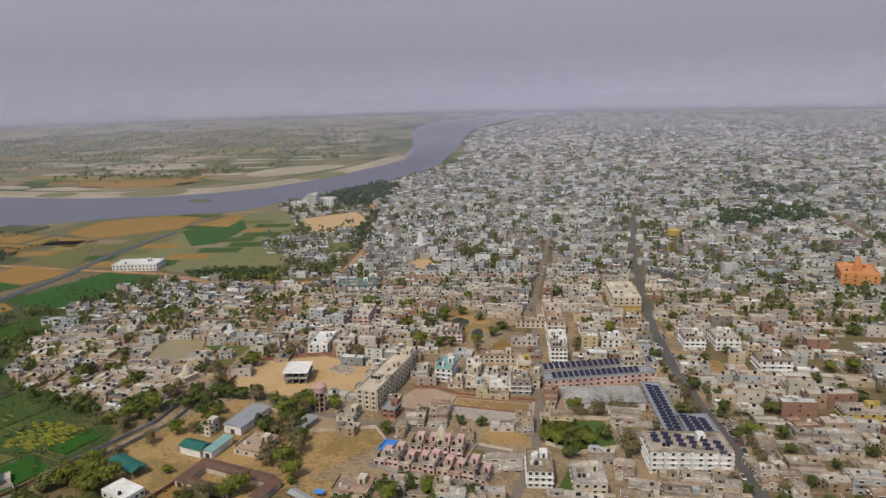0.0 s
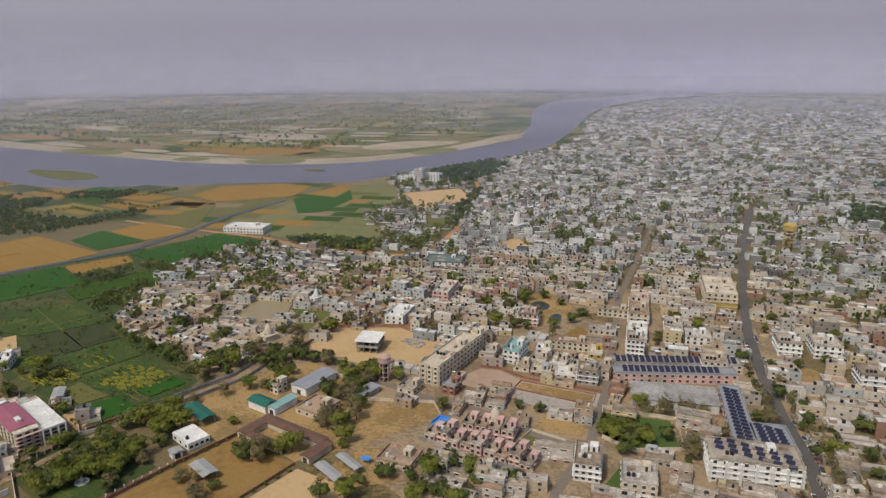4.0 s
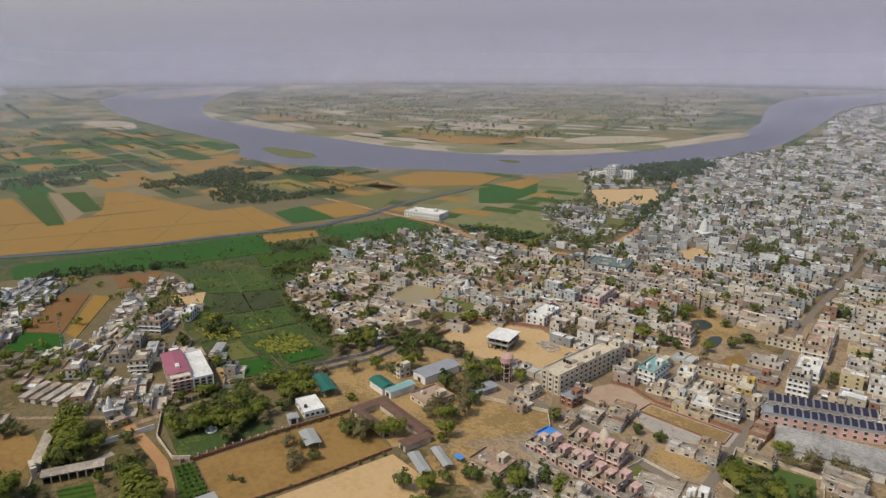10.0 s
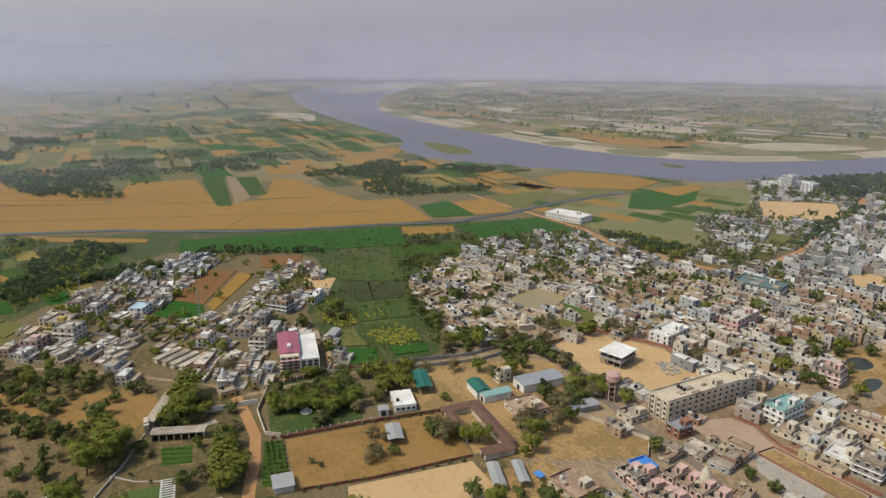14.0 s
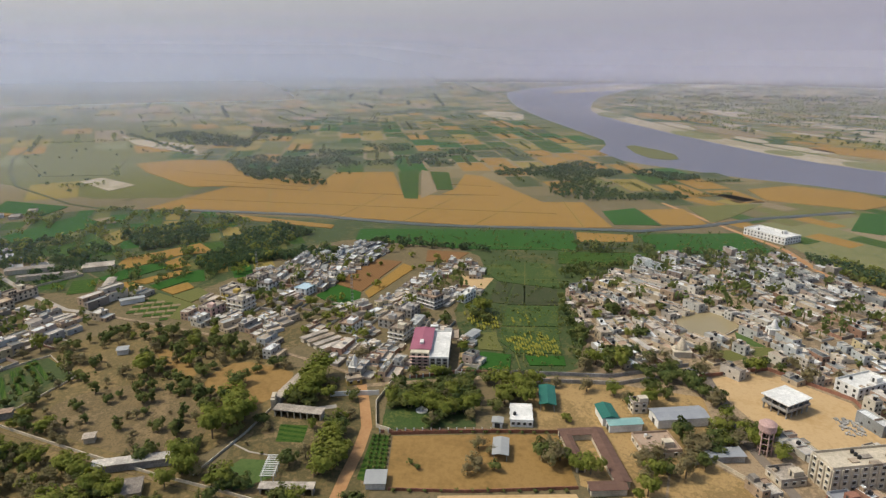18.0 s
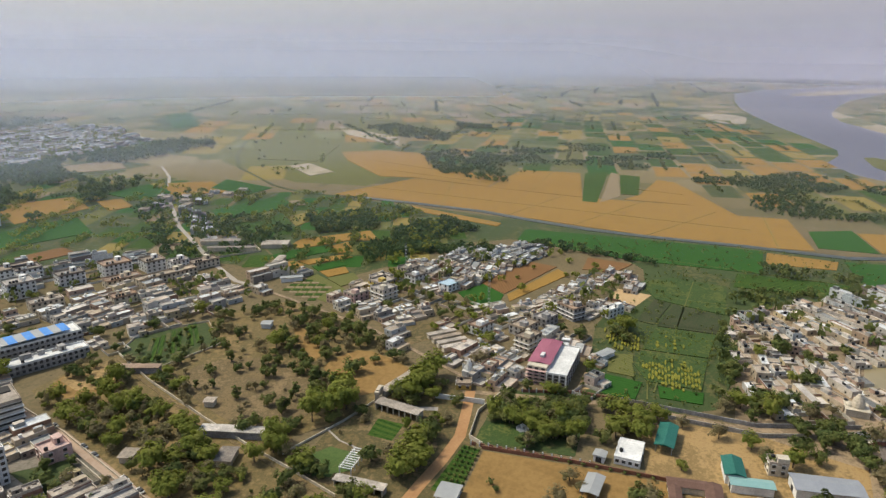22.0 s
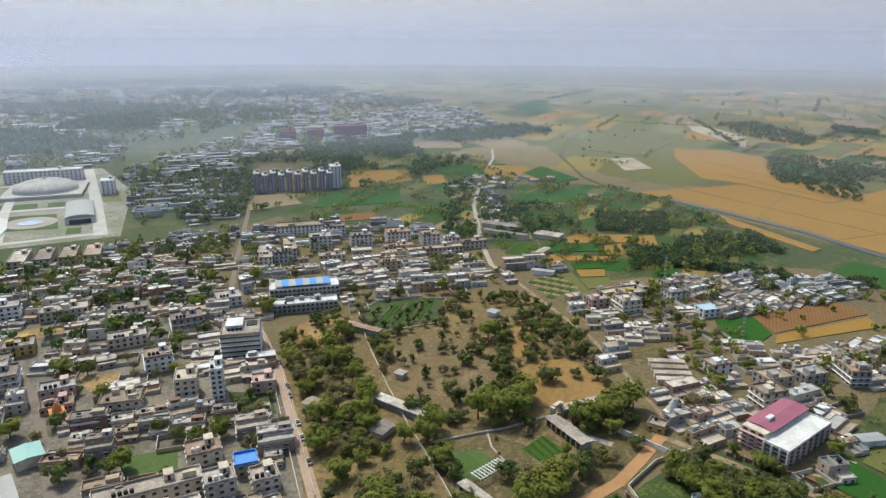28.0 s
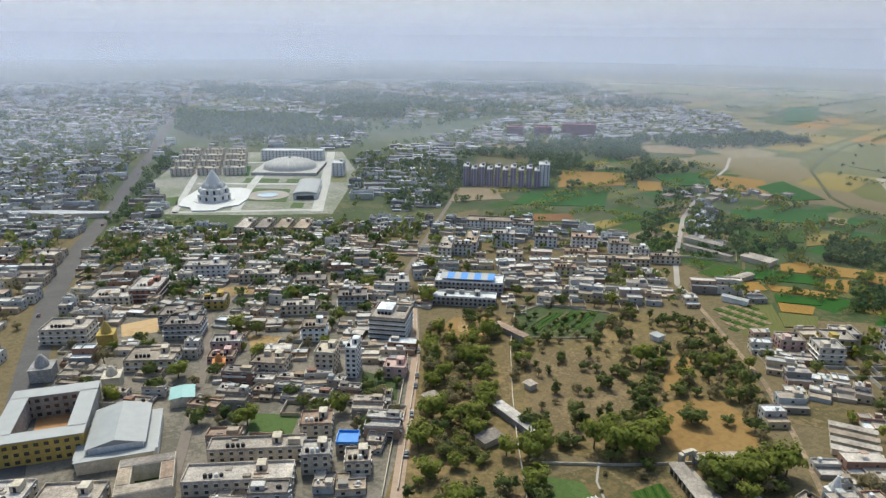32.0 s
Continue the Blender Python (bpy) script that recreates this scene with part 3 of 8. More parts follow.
def far_sky():
    m = bpy.data.materials.new("hazy_horizon_sky")
    m.use_nodes = True
    n, l = m.node_tree.nodes, m.node_tree.links
    n.clear()
    out, em = n.new("ShaderNodeOutputMaterial"), n.new("ShaderNodeEmission")
    sp, geo = n.new("ShaderNodeSeparateXYZ"), n.new("ShaderNodeNewGeometry")
    l.new(geo.outputs["Position"], sp.inputs[0])
    up = add(n, "MapRange", From_Min=60.0, From_Max=640.0)
    l.new(sp.outputs[2], up.inputs[0])
    r = ramp(n, ((0.333, 0.302, 0.360), (0.360, 0.329, 0.405), (0.405, 0.378, 0.468), (0.432, 0.414, 0.513)))
    r2 = ramp(n, ((0.415, 0.41, 0.43), (0.475, 0.47, 0.475), (0.56, 0.558, 0.53), (0.61, 0.608, 0.565)))
    side = add(n, "MapRange", From_Min=2500.0, From_Max=-4300.0)
    l.new(sp.outputs[1], side.inputs[0])
    mx = n.new("ShaderNodeMix")
    mx.data_type = "RGBA"
    l.new(up.outputs[0], r.inputs[0]), l.new(up.outputs[0], r2.inputs[0]), l.new(side.outputs[0], mx.inputs[0])
    l.new(r.outputs[0], mx.inputs[6]), l.new(r2.outputs[0], mx.inputs[7])
    l.new(mx.outputs[2], em.inputs[0]), l.new(em.outputs[0], out.inputs[0])
    return m


tagged(part("backdrop", ring(4500, 0, -20, 1100), far_sky()), "pale lavender-grey hazy sky above the horizon", "sky", "", "structure")

# ---- river ----
BANK_NEAR = [(-3007, 40), (-2177, 49), (-1729, 111), (-1350, 188), (-1230, 209), (-1073, 164), (-984, 212), (-941, 261), (-881, 318), (-843, 380),
             (-782, 442), (-735, 480), (-722, 530), (-735, 570), (-718, 632), (-710, 750), (-733, 870), (-746, 970), (-810, 1137), (-1004, 1528),
             (-1254, 2008), (-1417, 2506), (-1535, 3249), (-1356, 4400)]
BANK_FAR = [(-1602, 4691), (-1821, 3659), (-1738, 2881), (-1762, 2592), (-1543, 2061), (-927, 1189), (-877, 932), (-854, 690), (-930, 557), (-1064, 464),
            (-1291, 395), (-1552, 328), (-1851, 273), (-2150, 290), (-2713, 415), (-4125, 996), (-4700, 1500)]
RIVER = BANK_NEAR + BANK_FAR + [(-4700, 1300), (-4159, 794), (-3588, 445)]
tagged(part("water", prism(softened(RIVER), -0.4, 0.10), M["water"]), "wide calm grey-violet river with sandy banks", "river", "", "structure")
KEEP_OUT.append(RIVER)
SPIT = [(-912, 1180), (-862, 930), (-842, 690), (-918, 545), (-1055, 452), (-1285, 383), (-1545, 316), (-1850, 262), (-2120, 285), (-1900, 315),
        (-1560, 372), (-1300, 436), (-1090, 505), (-960, 600), (-900, 720), (-910, 930), (-980, 1180)]
open_ground("sandbank", SPIT, "silt", 0.25, "pale sandbank along the river bend", "sandbank", soft=1)
for pts, mt in (([(-1000, 640), (-1110, 545), (-1200, 520), (-1210, 600), (-1080, 720)], "wheat"), ([(-1290, 490), (-1430, 440), (-1560, 430), (-1500, 500), (-1380, 540)], "fallow"), ([(-1640, 420), (-1850, 350), (-1900, 420), (-1700, 470)], "wheat"), ([(-1150, 640), (-1320, 560), (-1460, 560), (-1300, 660)], "wheat2"), ([(-960, 760), (-1040, 760), (-1060, 900), (-950, 1000), (-930, 880)], "silt"), ([(-1240, 470), (-1330, 450), (-1360, 480), (-1260, 505)], "silt"), ([(-1110, 520), (-1190, 475), (-1250, 470), (-1210, 520), (-1130, 560)], "silt"), ([(-1420, 420), (-1560, 380), (-1640, 390), (-1560, 430)], "silt"), ([(-1180, 800), (-1400, 700), (-1500, 760), (-1300, 900)], "silt"), ([(-1700, 620), (-1960, 560), (-2000, 640), (-1800, 720)], "silt"), ([(-1300, 1100), (-1500, 1000), (-1560, 1120), (-1400, 1240)], "wheat2"), ([(-970, 640), (-1010, 600), (-1060, 640), (-1010, 700)], "olive"), ([(-1580, 480), (-1760, 440), (-1800, 480), (-1650, 520)], "wheat")):
    open_ground("sandbank", pts, mt, 0.3, "dry ochre and pale flats inside the river bend", "river flat", soft=2)
open_ground("sandbank", [(-1224, 229), (-1102, 291), (-1014, 279), (-1048, 228)], "olive", 0.3, "low grassy islet near the bank", "islet", soft=1)
open_ground("sandbank", [(-1887, -42), (-1856, 79), (-1594, 71), (-1667, 2)], "silt", 0.3, "pale sand flat beside the river", "sandbank", soft=1)
for pts in ([(-2990, 238), (-3800, 770), (-3350, 692), (-2690, 225)], [(-3614, 937), (-4300, 1590), (-4060, 1530), (-3150, 824)]):
    open_ground("sandbank", pts, "silt", 0.3, "long pale sand spit in the far river", "sandbank", soft=1)
open_ground("sandbank", [(-880, 520), (-850, 545), (-830, 530), (-845, 512)], "olive", 0.2, "small muddy islet in the river", "islet", soft=1)

for pts in ([(-850, 760), (-842, 860), (-905, 890), (-910, 770)], [(-1285, 383), (-1420, 346), (-1450, 400), (-1300, 446)], [(-1700, 282), (-1850, 262), (-1920, 320), (-1720, 340)], [(-925, 555), (-985, 495), (-1050, 520), (-980, 610)], [(-1080, 456), (-1140, 432), (-1160, 480), (-1100, 500)]):
    open_ground("sandbank", pts, "pasture", 0.29, "grassy stretch of the river bank", "river bank", soft=2)

# ---- fields ----
def rough_ground(pts, mat, z, label):
    return tagged(part("scrub", prism(softened(pts), -0.4, z), M[mat]), label, "scrubland", "", "structure")


rough_ground([(-530, 140), (-540, 240), (-450, 280), (-380, 330), (-200, 330), (-120, 330), (-60, 200), (-40, 100), (-120, 45), (-190, 60), (-300, 60), (-450, 60)], "dust", 0.02, "dusty bare town ground")
rough_ground([(-215, 40), (-190, 20), (-120, 10), (-90, 60), (-110, 100), (-150, 97), (-195, 88), (-210, 70)], "dry", 0.015, "weedy ground between trees and houses")
rough_ground([(-200, -30), (-165, -95), (-195, -200), (-215, -300), (-120, -330), (-20, -300), (-40, -100), (-100, -60)], "towndust", 0.02, "dusty grey ground between western houses")
rough_ground([(-640, -400), (-622, -245), (-612, -112), (-596, -4), (-596, 60), (-590, 230), (-520, 236), (-505, 140), (-450, 62), (-320, 60), (-300, 30), (-302, -5), (-350, -8), (-400, -15), (-460, 6), (-520, -4), (-540, -60), (-545, -130), (-440, -170), (-380, -195), (-400, -225), (-480, -330), (-560, -420)], "scrub", 0.035, "dark green scrub and weeds between plots")
rough_ground([(-400, -230), (-480, -330), (-560, -420), (-650, -560), (-560, -700), (-380, -640), (-310, -500), (-300, -420), (-390, -360)], "scrub", 0.03, "green weedy land round far towers")
rough_ground([(-600, 250), (-540, 250), (-450, 275), (-480, 330), (-570, 430), (-640, 500), (-710, 520), (-690, 400), (-640, 300)], "pasture", 0.03, "grazed green pasture below the town")
rough_ground([(-10, -430), (-300, -425), (-330, -560), (-420, -800), (-620, -1100), (-300, -1400), (70, -1400), (30, -480)], "scrub", 0.012, "dull green ground of the southern quarters")
rough_ground([(-640, -330), (-800, -676), (-1300, -1000), (-1700, -600), (-1000, -500), (-860, -330)], "olive", 0.03, "olive green grazing land on the plain")
field([(-640, -340), (-622, -136), (-600, -6), (-596, 55), (-606, 116), (-712, 102), (-709, 61), (-740, 20), (-730, -90), (-745, -200), (-760, -300)], "wheat", "ripe ochre wheat field beside the canal")
field([(-745, -200), (-733, -92), (-880, -125), (-870, -200)], "wheat", "ripe ochre wheat field on the plain")
field([(-764, -305), (-748, -203), (-820, -204), (-827, -302), (-952, -377), (-954, -444), (-912, -495), (-846, -444), (-755, -345)], "wheat", "ripe ochre wheat field tapering to a corner")
field([(-740, -50), (-740, 15), (-712, 58), (-860, -8), (-872, -30), (-770, -38)], "wheat", "ripe ochre wheat field next to dark plots")
field([(-880, -119), (-904, -94), (-713, -73), (-713, -88)], "veg", "dark green plot among wheat")
field([(-900, -90), (-890, -80), (-755, -56), (-715, -70)], "fallow", "bare strip between dark plots")
field([(-888, -77), (-884, -52), (-768, -39), (-767, -57)], "veg", "dark green plot among wheat")
field([(-579, -109), (-585, -38), (-589, 78), (-527, 77), (-524, -13), (-544, -106)], "green", "bright green young crop beside the canal")
field([(-582, 133), (-594, 222), (-535, 230), (-523, 137)], "green", "bright green young crop by the white building")
field([(-585, 81), (-580, 129), (-557, 125), (-554, 79)], "wheat", "small ripe wheat plot")
field([(-670, 116), (-689, 151), (-617, 161), (-616, 119)], "green", "square green plot among wheat")
field([(-680, 154), (-690, 199), (-620, 205), (-619, 163)], "wheat", "ripe wheat plot by the track")
field([(-700, 205), (-722, 290), (-660, 240), (-630, 210)], "olive", "olive green crop by the track")
field([(-430, -97), (-490, -82), (-485, -59), (-417, -76)], "plough", "brown ploughed field between houses")
field([(-416, -74), (-480, -57), (-471, -47), (-405, -69)], "wheat", "narrow ripe wheat strip")
field([(-407, -104), (-429, -95), (-415, -76), (-391, -73), (-391, -89)], "green", "small bright green plot")
field([(-517, -43), (-513, -10), (-488, -19), (-487, -41)], "plough", "brown ploughed plot")
field([(-446, 13), (-476, 0), (-494, 20), (-488, 54), (-434, 54), (-442, 24)], "mixcrop", "dark green vegetable field")
field([(-405, 7), (-445, 13), (-441, 23), (-402, 17)], "bean", "dark green-brown bean plot")
field([(-440, 24.5), (-432, 52), (-402, 50), (-401, 19)], "bean", "dark green-brown bean plot")
field([(-399, 19), (-400, 50), (-368, 47), (-366, 15)], "mixcrop", "green vegetable plot with dark rows")
field([(-364, 15), (-366, 47), (-331, 46), (-330, 22), (-345, 14)], "mixcrop", "dark green plot with thin rows")
field([(-354, 0), (-357, 12), (-345, 13), (-332, 16), (-333, 3)], "olive", "small leafy vegetable plot")
field([(-330, 0), (-328, 20), (-310, 19), (-310, 4)], "green", "bright green square plot")
field([(-327, 27), (-328, 47), (-317, 47), (-316, 29)], "green", "bright green plot beside the lane")
field([(-521, 60), (-523, 130), (-492, 118), (-490, 58)], "veg", "dark vegetable plots near houses")
for poly, count in (([(-385, -6), (-392, 8), (-383, 17), (-359, 15), (-357, 2)], 14), ([(-347, 17), (-359, 27), (-358, 43), (-328, 44), (-324, 32), (-331, 19)], 18), ([(-366, 22), (-390, 26), (-386, 44), (-368, 40)], 5)):
    bm = bmesh.new()
    ys = [p[1] for p in poly]
    for i in range(count):
        y = min(ys) + (max(ys) - min(ys)) * (i + 0.5) / count
        x = -395.0
        while x < -320:
            long, wide = random.uniform(2.5, 8.0), random.uniform(0.45, 0.85)
            if inside(x, y, poly) and inside(x + long, y, poly) and random.random() < 0.9:
                top = [bm.verts.new((x + u * long, y + 0.1 * (x + u * long + 350) + v * wide + random.uniform(-0.15, 0.15), 0.92)) for u, v in ((0, 0), (0.3, -1), (0.7, -0.8), (1, 0.1), (0.65, 1), (0.25, 0.8))]
                low = [bm.verts.new((p.co.x, p.co.y, 0.3)) for p in top]
                bm.faces.new(top)
                for a in range(6):
                    bm.faces.new((low[a], low[(a + 1) % 6], top[(a + 1) % 6], top[a]))
            x += long * random.uniform(0.9, 1.5)
    tagged(part("mustard_rows", bm, M["mustard"]), "ragged rows of yellow-flowering mustard", "crop rows", "", "stuff")
field([(-685, 370), (-680, 454), (-630, 416), (-598, 345), (-612, 325)], "green", "green crop beside the river quarter")
open_ground("yard", [(-614, 485), (-584, 557), (-518, 506), (-533, 423)], "sand", 0.06, "wide bare brown ground near the river", "plot")
open_ground("lawn", [(-492, 402), (-473, 416), (-442, 375), (-465, 367)], "olive", 0.1, "green plots between houses", "garden")
open_ground("yard", [(-375, 369), (-373, 396), (-346, 383), (-342, 346)], "sand", 0.06, "pale open ground among old houses", "plot")
open_ground("yard", [(-437, 281), (-417, 302), (-400, 290), (-425, 267)], "dry", 0.06, "weedy plot beside the farm track", "plot")
field([(-740, 300), (-700, 380), (-740, 440), (-790, 420), (-830, 360), (-800, 300)], "wheat", "ripe wheat on the river flat")
field([(-655, 410), (-690, 470), (-715, 470), (-700, 400)], "wheat", "narrow wheat plot at the bank")
for pts in ([(-628, -210), (-758, -250)], [(-622, -140), (-740, -110)], [(-612, -75), (-735, -30)], [(-602, -10), (-716, 40)], [(-690, -320), (-672, -120), (-655, 70)], [(-798, -350), (-768, -210)], [(-860, -410), (-800, -210)], [(-740, -150), (-876, -160)], [(-600, 90), (-712, 82)], [(-800, -45), (-790, 5)]):
    tagged(part("field_path", ribbon(pts, 0.9, -0.3, 0.55), M["wheat2"]), "narrow grassy bund between wheat fields", "path", "", "structure")
for pts in ([(-490, 33), (-320, 26)], [(-404, 11), (-407, 52)], [(-450, 12), (-452, 54)], [(-366, 8), (-369, 48)], [(-330, 22), (-312, 24)], [(-545, -100), (-527, 78), (-523, 133)]):
    tagged(part("field_path", ribbon(pts, 0.7, -0.3, 0.42), M["olive"]), "narrow trodden path between plots", "path", "", "structure")

DITCH = [(-1067, -756), (-930, -690), (-816, -611), (-738, -546), (-653, -427), (-630, -370), (-637, -309)]
CANAL = [(-637, -309), (-634, -244), (-628, -166), (-612, -112), (-600, -57), (-597, -4), (-598, 64), (-594, 138), (-618, 200), (-650, 257), (-690, 365)]
tagged(part("canal", ribbon(CANAL, 8, -0.4, 0.42), M["darkwater"]), "narrow dark canal between fields", "canal", "", "structure")
tagged(part("canal", ribbon(DITCH, 3.5, -0.4, 0.36), M["scrub"]), "weedy ditch winding across the plain", "ditch", "", "structure")
ROADS.append((CANAL, 10))

# ---- far parcels ----
def parcels(name, poly, angle, w, h, names, label, z=0.2):
    bm, a = bmesh.new(), radians(angle)
    xs, ys = [p[0] for p in poly], [p[1] for p in poly]
    cx, cy = sum(xs) / len(xs), sum(ys) / len(ys)
    reach = max(max(xs) - min(xs), max(ys) - min(ys))
    ni, nj = int(reach / w), int(reach / h)
    for i in range(-ni, ni):
        for j in range(-nj, nj):
            u, v = (i + 0.5 * (j % 2)) * w, j * h
            x, y = cx + u * math.cos(a) - v * math.sin(a), cy + u * math.sin(a) + v * math.cos(a)
            if not inside(x, y, poly) or any(inside(x, y, k) for k in KEEP_OUT) or random.random() < 0.12:
                continue
            g = 0.5 - random.uniform(0.012, 0.05)
            p = []
            for su, sv in ((-g, -g), (g, -g), (g, g), (-g, g)):
                uu, vv = u + su * w * random.uniform(0.9, 1.0), v + sv * h * random.uniform(0.85, 1.0)
                p.append(bm.verts.new((cx + uu * math.cos(a) - vv * math.sin(a), cy + uu * math.sin(a) + vv * math.cos(a), z)))
            bm.faces.new(p).material_index = random.randrange(len(names))
    ob = part(name, bm, [M[k] for k in names])
    return tagged(ob, label, "farm fields", "", "stuff")


for pts, mt, lab in (([(-449, -254), (-459, -266), (-473, -268), (-520, -230), (-496, -208), (-487, -230)], "wheat", "ripe ochre strip beside the orchard"), ([(-427, -262), (-449, -253), (-466, -237), (-455, -226), (-416, -249)], "green", "bright green strip by the country road"), ([(-466, -234), (-482, -229), (-460, -211), (-451, -219)], "wheat", "small ripe ochre plot"), ([(-415, -219), (-440, -207), (-429, -198), (-408, -209)], "green", "bright green plot near village houses"), ([(-408, -208), (-424, -197), (-414, -188), (-400, -196)], "wheat", "small ripe ochre plot"),
                     ([(-412, -244), (-421, -239), (-416, -226), (-402, -228)], "wheat", "small ripe ochre plot"), ([(-422, -236), (-449, -214), (-447, -204), (-418, -224)], "wheat", "long ripe ochre strip"), ([(-397, -195), (-415, -185), (-403, -173), (-387, -178)], "olive", "olive green plot behind village houses"), ([(-525, -405), (-609, -385), (-572, -346), (-497, -370)], "green", "bright green field by the country road"), ([(-590, -363), (-600, -353), (-581, -336), (-574, -346)], "fallow", "pale bare plot"), ([(-594, -530), (-643, -508), (-610, -450), (-563, -491)], "wheat", "ripe ochre field by the country road"),
                     ([(-451, -608), (-515, -577), (-484, -518), (-412, -524)], "wheat", "ripe ochre field behind the towers"), ([(-372, -512), (-454, -499), (-420, -440), (-342, -467)], "green", "green field below the towers"), ([(-309, -545), (-350, -538), (-340, -487), (-290, -490)], "fallow", "tan bare field beside the towers"), ([(-509, -537), (-528, -525), (-507, -485), (-483, -492)], "wheat", "small ripe ochre field"), ([(-344, -431), (-378, -422), (-372, -400), (-340, -408)], "plough", "bare brown plot behind apartment blocks"), ([(-645, -757), (-716, -735), (-669, -669), (-612, -702)], "fallow", "tan field before a far village"), ([(-1262, -1188), (-1348, -1188), (-1115, -950), (-1051, -958)], "green", "far green field in haze"),
                     ([(-485, -337), (-541, -336), (-512, -304), (-472, -316)], "veg", "dark green plot with trees"), ([(-531, -322), (-566, -316), (-540, -295), (-507, -296)], "wheat2", "yellowing crop plot"), ([(-540, -560), (-600, -560), (-575, -500), (-530, -505)], "green", "green field by the country road"), ([(-773, -491), (-802, -479), (-758, -413), (-721, -424)], "silt", "bare pale field on the plain"), ([(-612, -544), (-639, -511), (-602, -448), (-562, -490)], "wheat", "ripe ochre field by the far road"), ([(-951, -691), (-1064, -652), (-972, -535), (-819, -477), (-803, -558)], "olive", "wide olive green field on the plain"), ([(-1223, -690), (-1110, -499), (-1004, -441), (-1108, -600)], "silt", "pale stubble strip beside a wood"), ([(-622, -240), (-590, -135), (-578, -135), (-600, -215)], "wheat", "narrow ripe strip between canal and orchard"), ([(-610, -480), (-660, -500), (-640, -420), (-600, -420)], "green", "bright green field beside the canal")):
    field(pts, mt, lab)
parcels("far_fields", [(-730, 120), (-720, 290), (-860, 310), (-1000, 190), (-1300, 160), (-1700, 60), (-1900, -150), (-1500, -420), (-1000, -500), (-880, -280), (-890, -20)], 12, 78, 42,
        ("wheat", "scrub", "veg", "wheat2", "veg", "wheat", "olive", "green", "scrub"), "patchwork of far wheat and green fields")
parcels("far_fields", [(-1080, 600), (-1600, 440), (-2300, 380), (-3200, 900), (-2600, 2200), (-1900, 2300), (-1050, 1150)], 35, 84, 34,
        ("olive", "silt", "pasture", "silt", "pasture", "olive", "pasture", "fallow", "wheat", "silt"), "pale green and tan fields inside the river bend")
parcels("far_fields", [(-660, -420), (-820, -700), (-1300, -1100), (-2600, -900), (-2000, -200), (-1500, -430), (-1000, -520)], 30, 110, 60,
        ("olive", "fallow", "olive", "wheat2", "pasture", "wheat", "olive", "wheat2"), "olive and ochre fields stretching into the haze")

for k, (poly, ang, w, h) in enumerate((([(-1900, -150), (-2600, -900), (-2900, -2600), (-900, -2600), (-830, -1250), (-1300, -1110), (-1990, -210)], 24, 150, 74), ([(-2600, -900), (-4250, -1100), (-4250, 200), (-2800, 20), (-1950, -140)], 8, 190, 92), ([(-2300, 400), (-3200, 900), (-4100, 1500), (-3600, 2500), (-2300, 3500), (-1850, 3000), (-1800, 2350), (-2600, 2250), (-3150, 950)], 40, 160, 70), ([(-1250, 3150), (300, 3050), (1100, 2500), (1500, 3800), (-1300, 4200)], 20, 190, 90))):
    parcels("far_fields", poly, ang, w, h, ("fallow", "olive", "pasture", "fallow", "wheat2", "pasture", "olive", "pasture"), "hazy patchwork of fields near the horizon", 0.14 + 0.02 * k)
parcels("small_plots", [(-720, 205), (-600, 225), (-545, 260), (-560, 370), (-640, 480), (-705, 525), (-760, 440), (-810, 310)], 32, 46, 24,
        ("wheat", "olive", "olive", "fallow", "pasture", "wheat2", "veg", "pasture"), "small tan and green plots near the river")
parcels("small_plots", [(-400, -235), (-480, -330), (-570, -420), (-650, -560), (-560, -700), (-380, -640), (-300, -480), (-390, -360)], 25, 34, 20,
        ("olive", "green", "veg", "wheat2", "scrub", "veg", "scrub", "fallow"), "small green and tan plots round far towers")
parcels("small_plots", [(-410, -225), (-480, -330), (-600, -440), (-640, -390), (-620, -250), (-540, -140), (-440, -170)], 25, 30, 16,
        ("olive", "wheat2", "veg", "green", "veg", "scrub", "scrub", "green", "olive"), "small green and yellow plots by the orchard")

# ---- open lots, ponds, gardens ----
open_ground("yard", [(-246, -29.5), (-250, 4), (-253, 38), (-219, 42), (-212, 2), (-211, -27)], "mud", 0.06, "brown trodden earth yard", "yard")
open_ground("yard", [(-209, -8), (-214, 41), (-190, 46), (-170, 30), (-180, -10)], "sand", 0.06, "pale sandy yard with young trees", "yard")
open_ground("yard", [(-231, 78), (-238, 94), (-210, 115), (-200, 108), (-208, 71)], "soil", 0.06, "dry grass plot", "plot")
open_ground("yard", [(-298, 46), (-290, 24), (-256, 30), (-254, 44), (-219, 43), (-212, 60), (-208, 70), (-231, 77), (-240, 92), (-262, 104), (-290, 106), (-299, 72)], "soil", 0.045, "sandy farm yard round stables and sheds", "yard")
open_ground("yard", [(-205, 42), (-190, 46), (-178, 62), (-196, 74), (-208, 70)], "soil", 0.05, "bare earth beside long sheds", "yard")
open_ground("lawn", [(-247, -38), (-246, -31), (-213, -28), (-216, -38.5)], "veg", 0.12, "narrow planted strip beside the track", "garden")
open_ground("lawn", [(-250.5, 91.5), (-252.5, 101), (-246, 101.5), (-244.5, 92)], "lawn", 0.1, "small lawn behind the sheds", "garden")
open_ground("lawn", [(-370, 146), (-358, 155), (-349, 156), (-350, 142)], "lawn", 0.09, "small green plot by the ponds", "garden")
open_ground("yard", [(-456, -13), (-452, 10), (-426, 3), (-436, -12)], "sand", 0.09, "bare sandy plot behind houses", "plot")
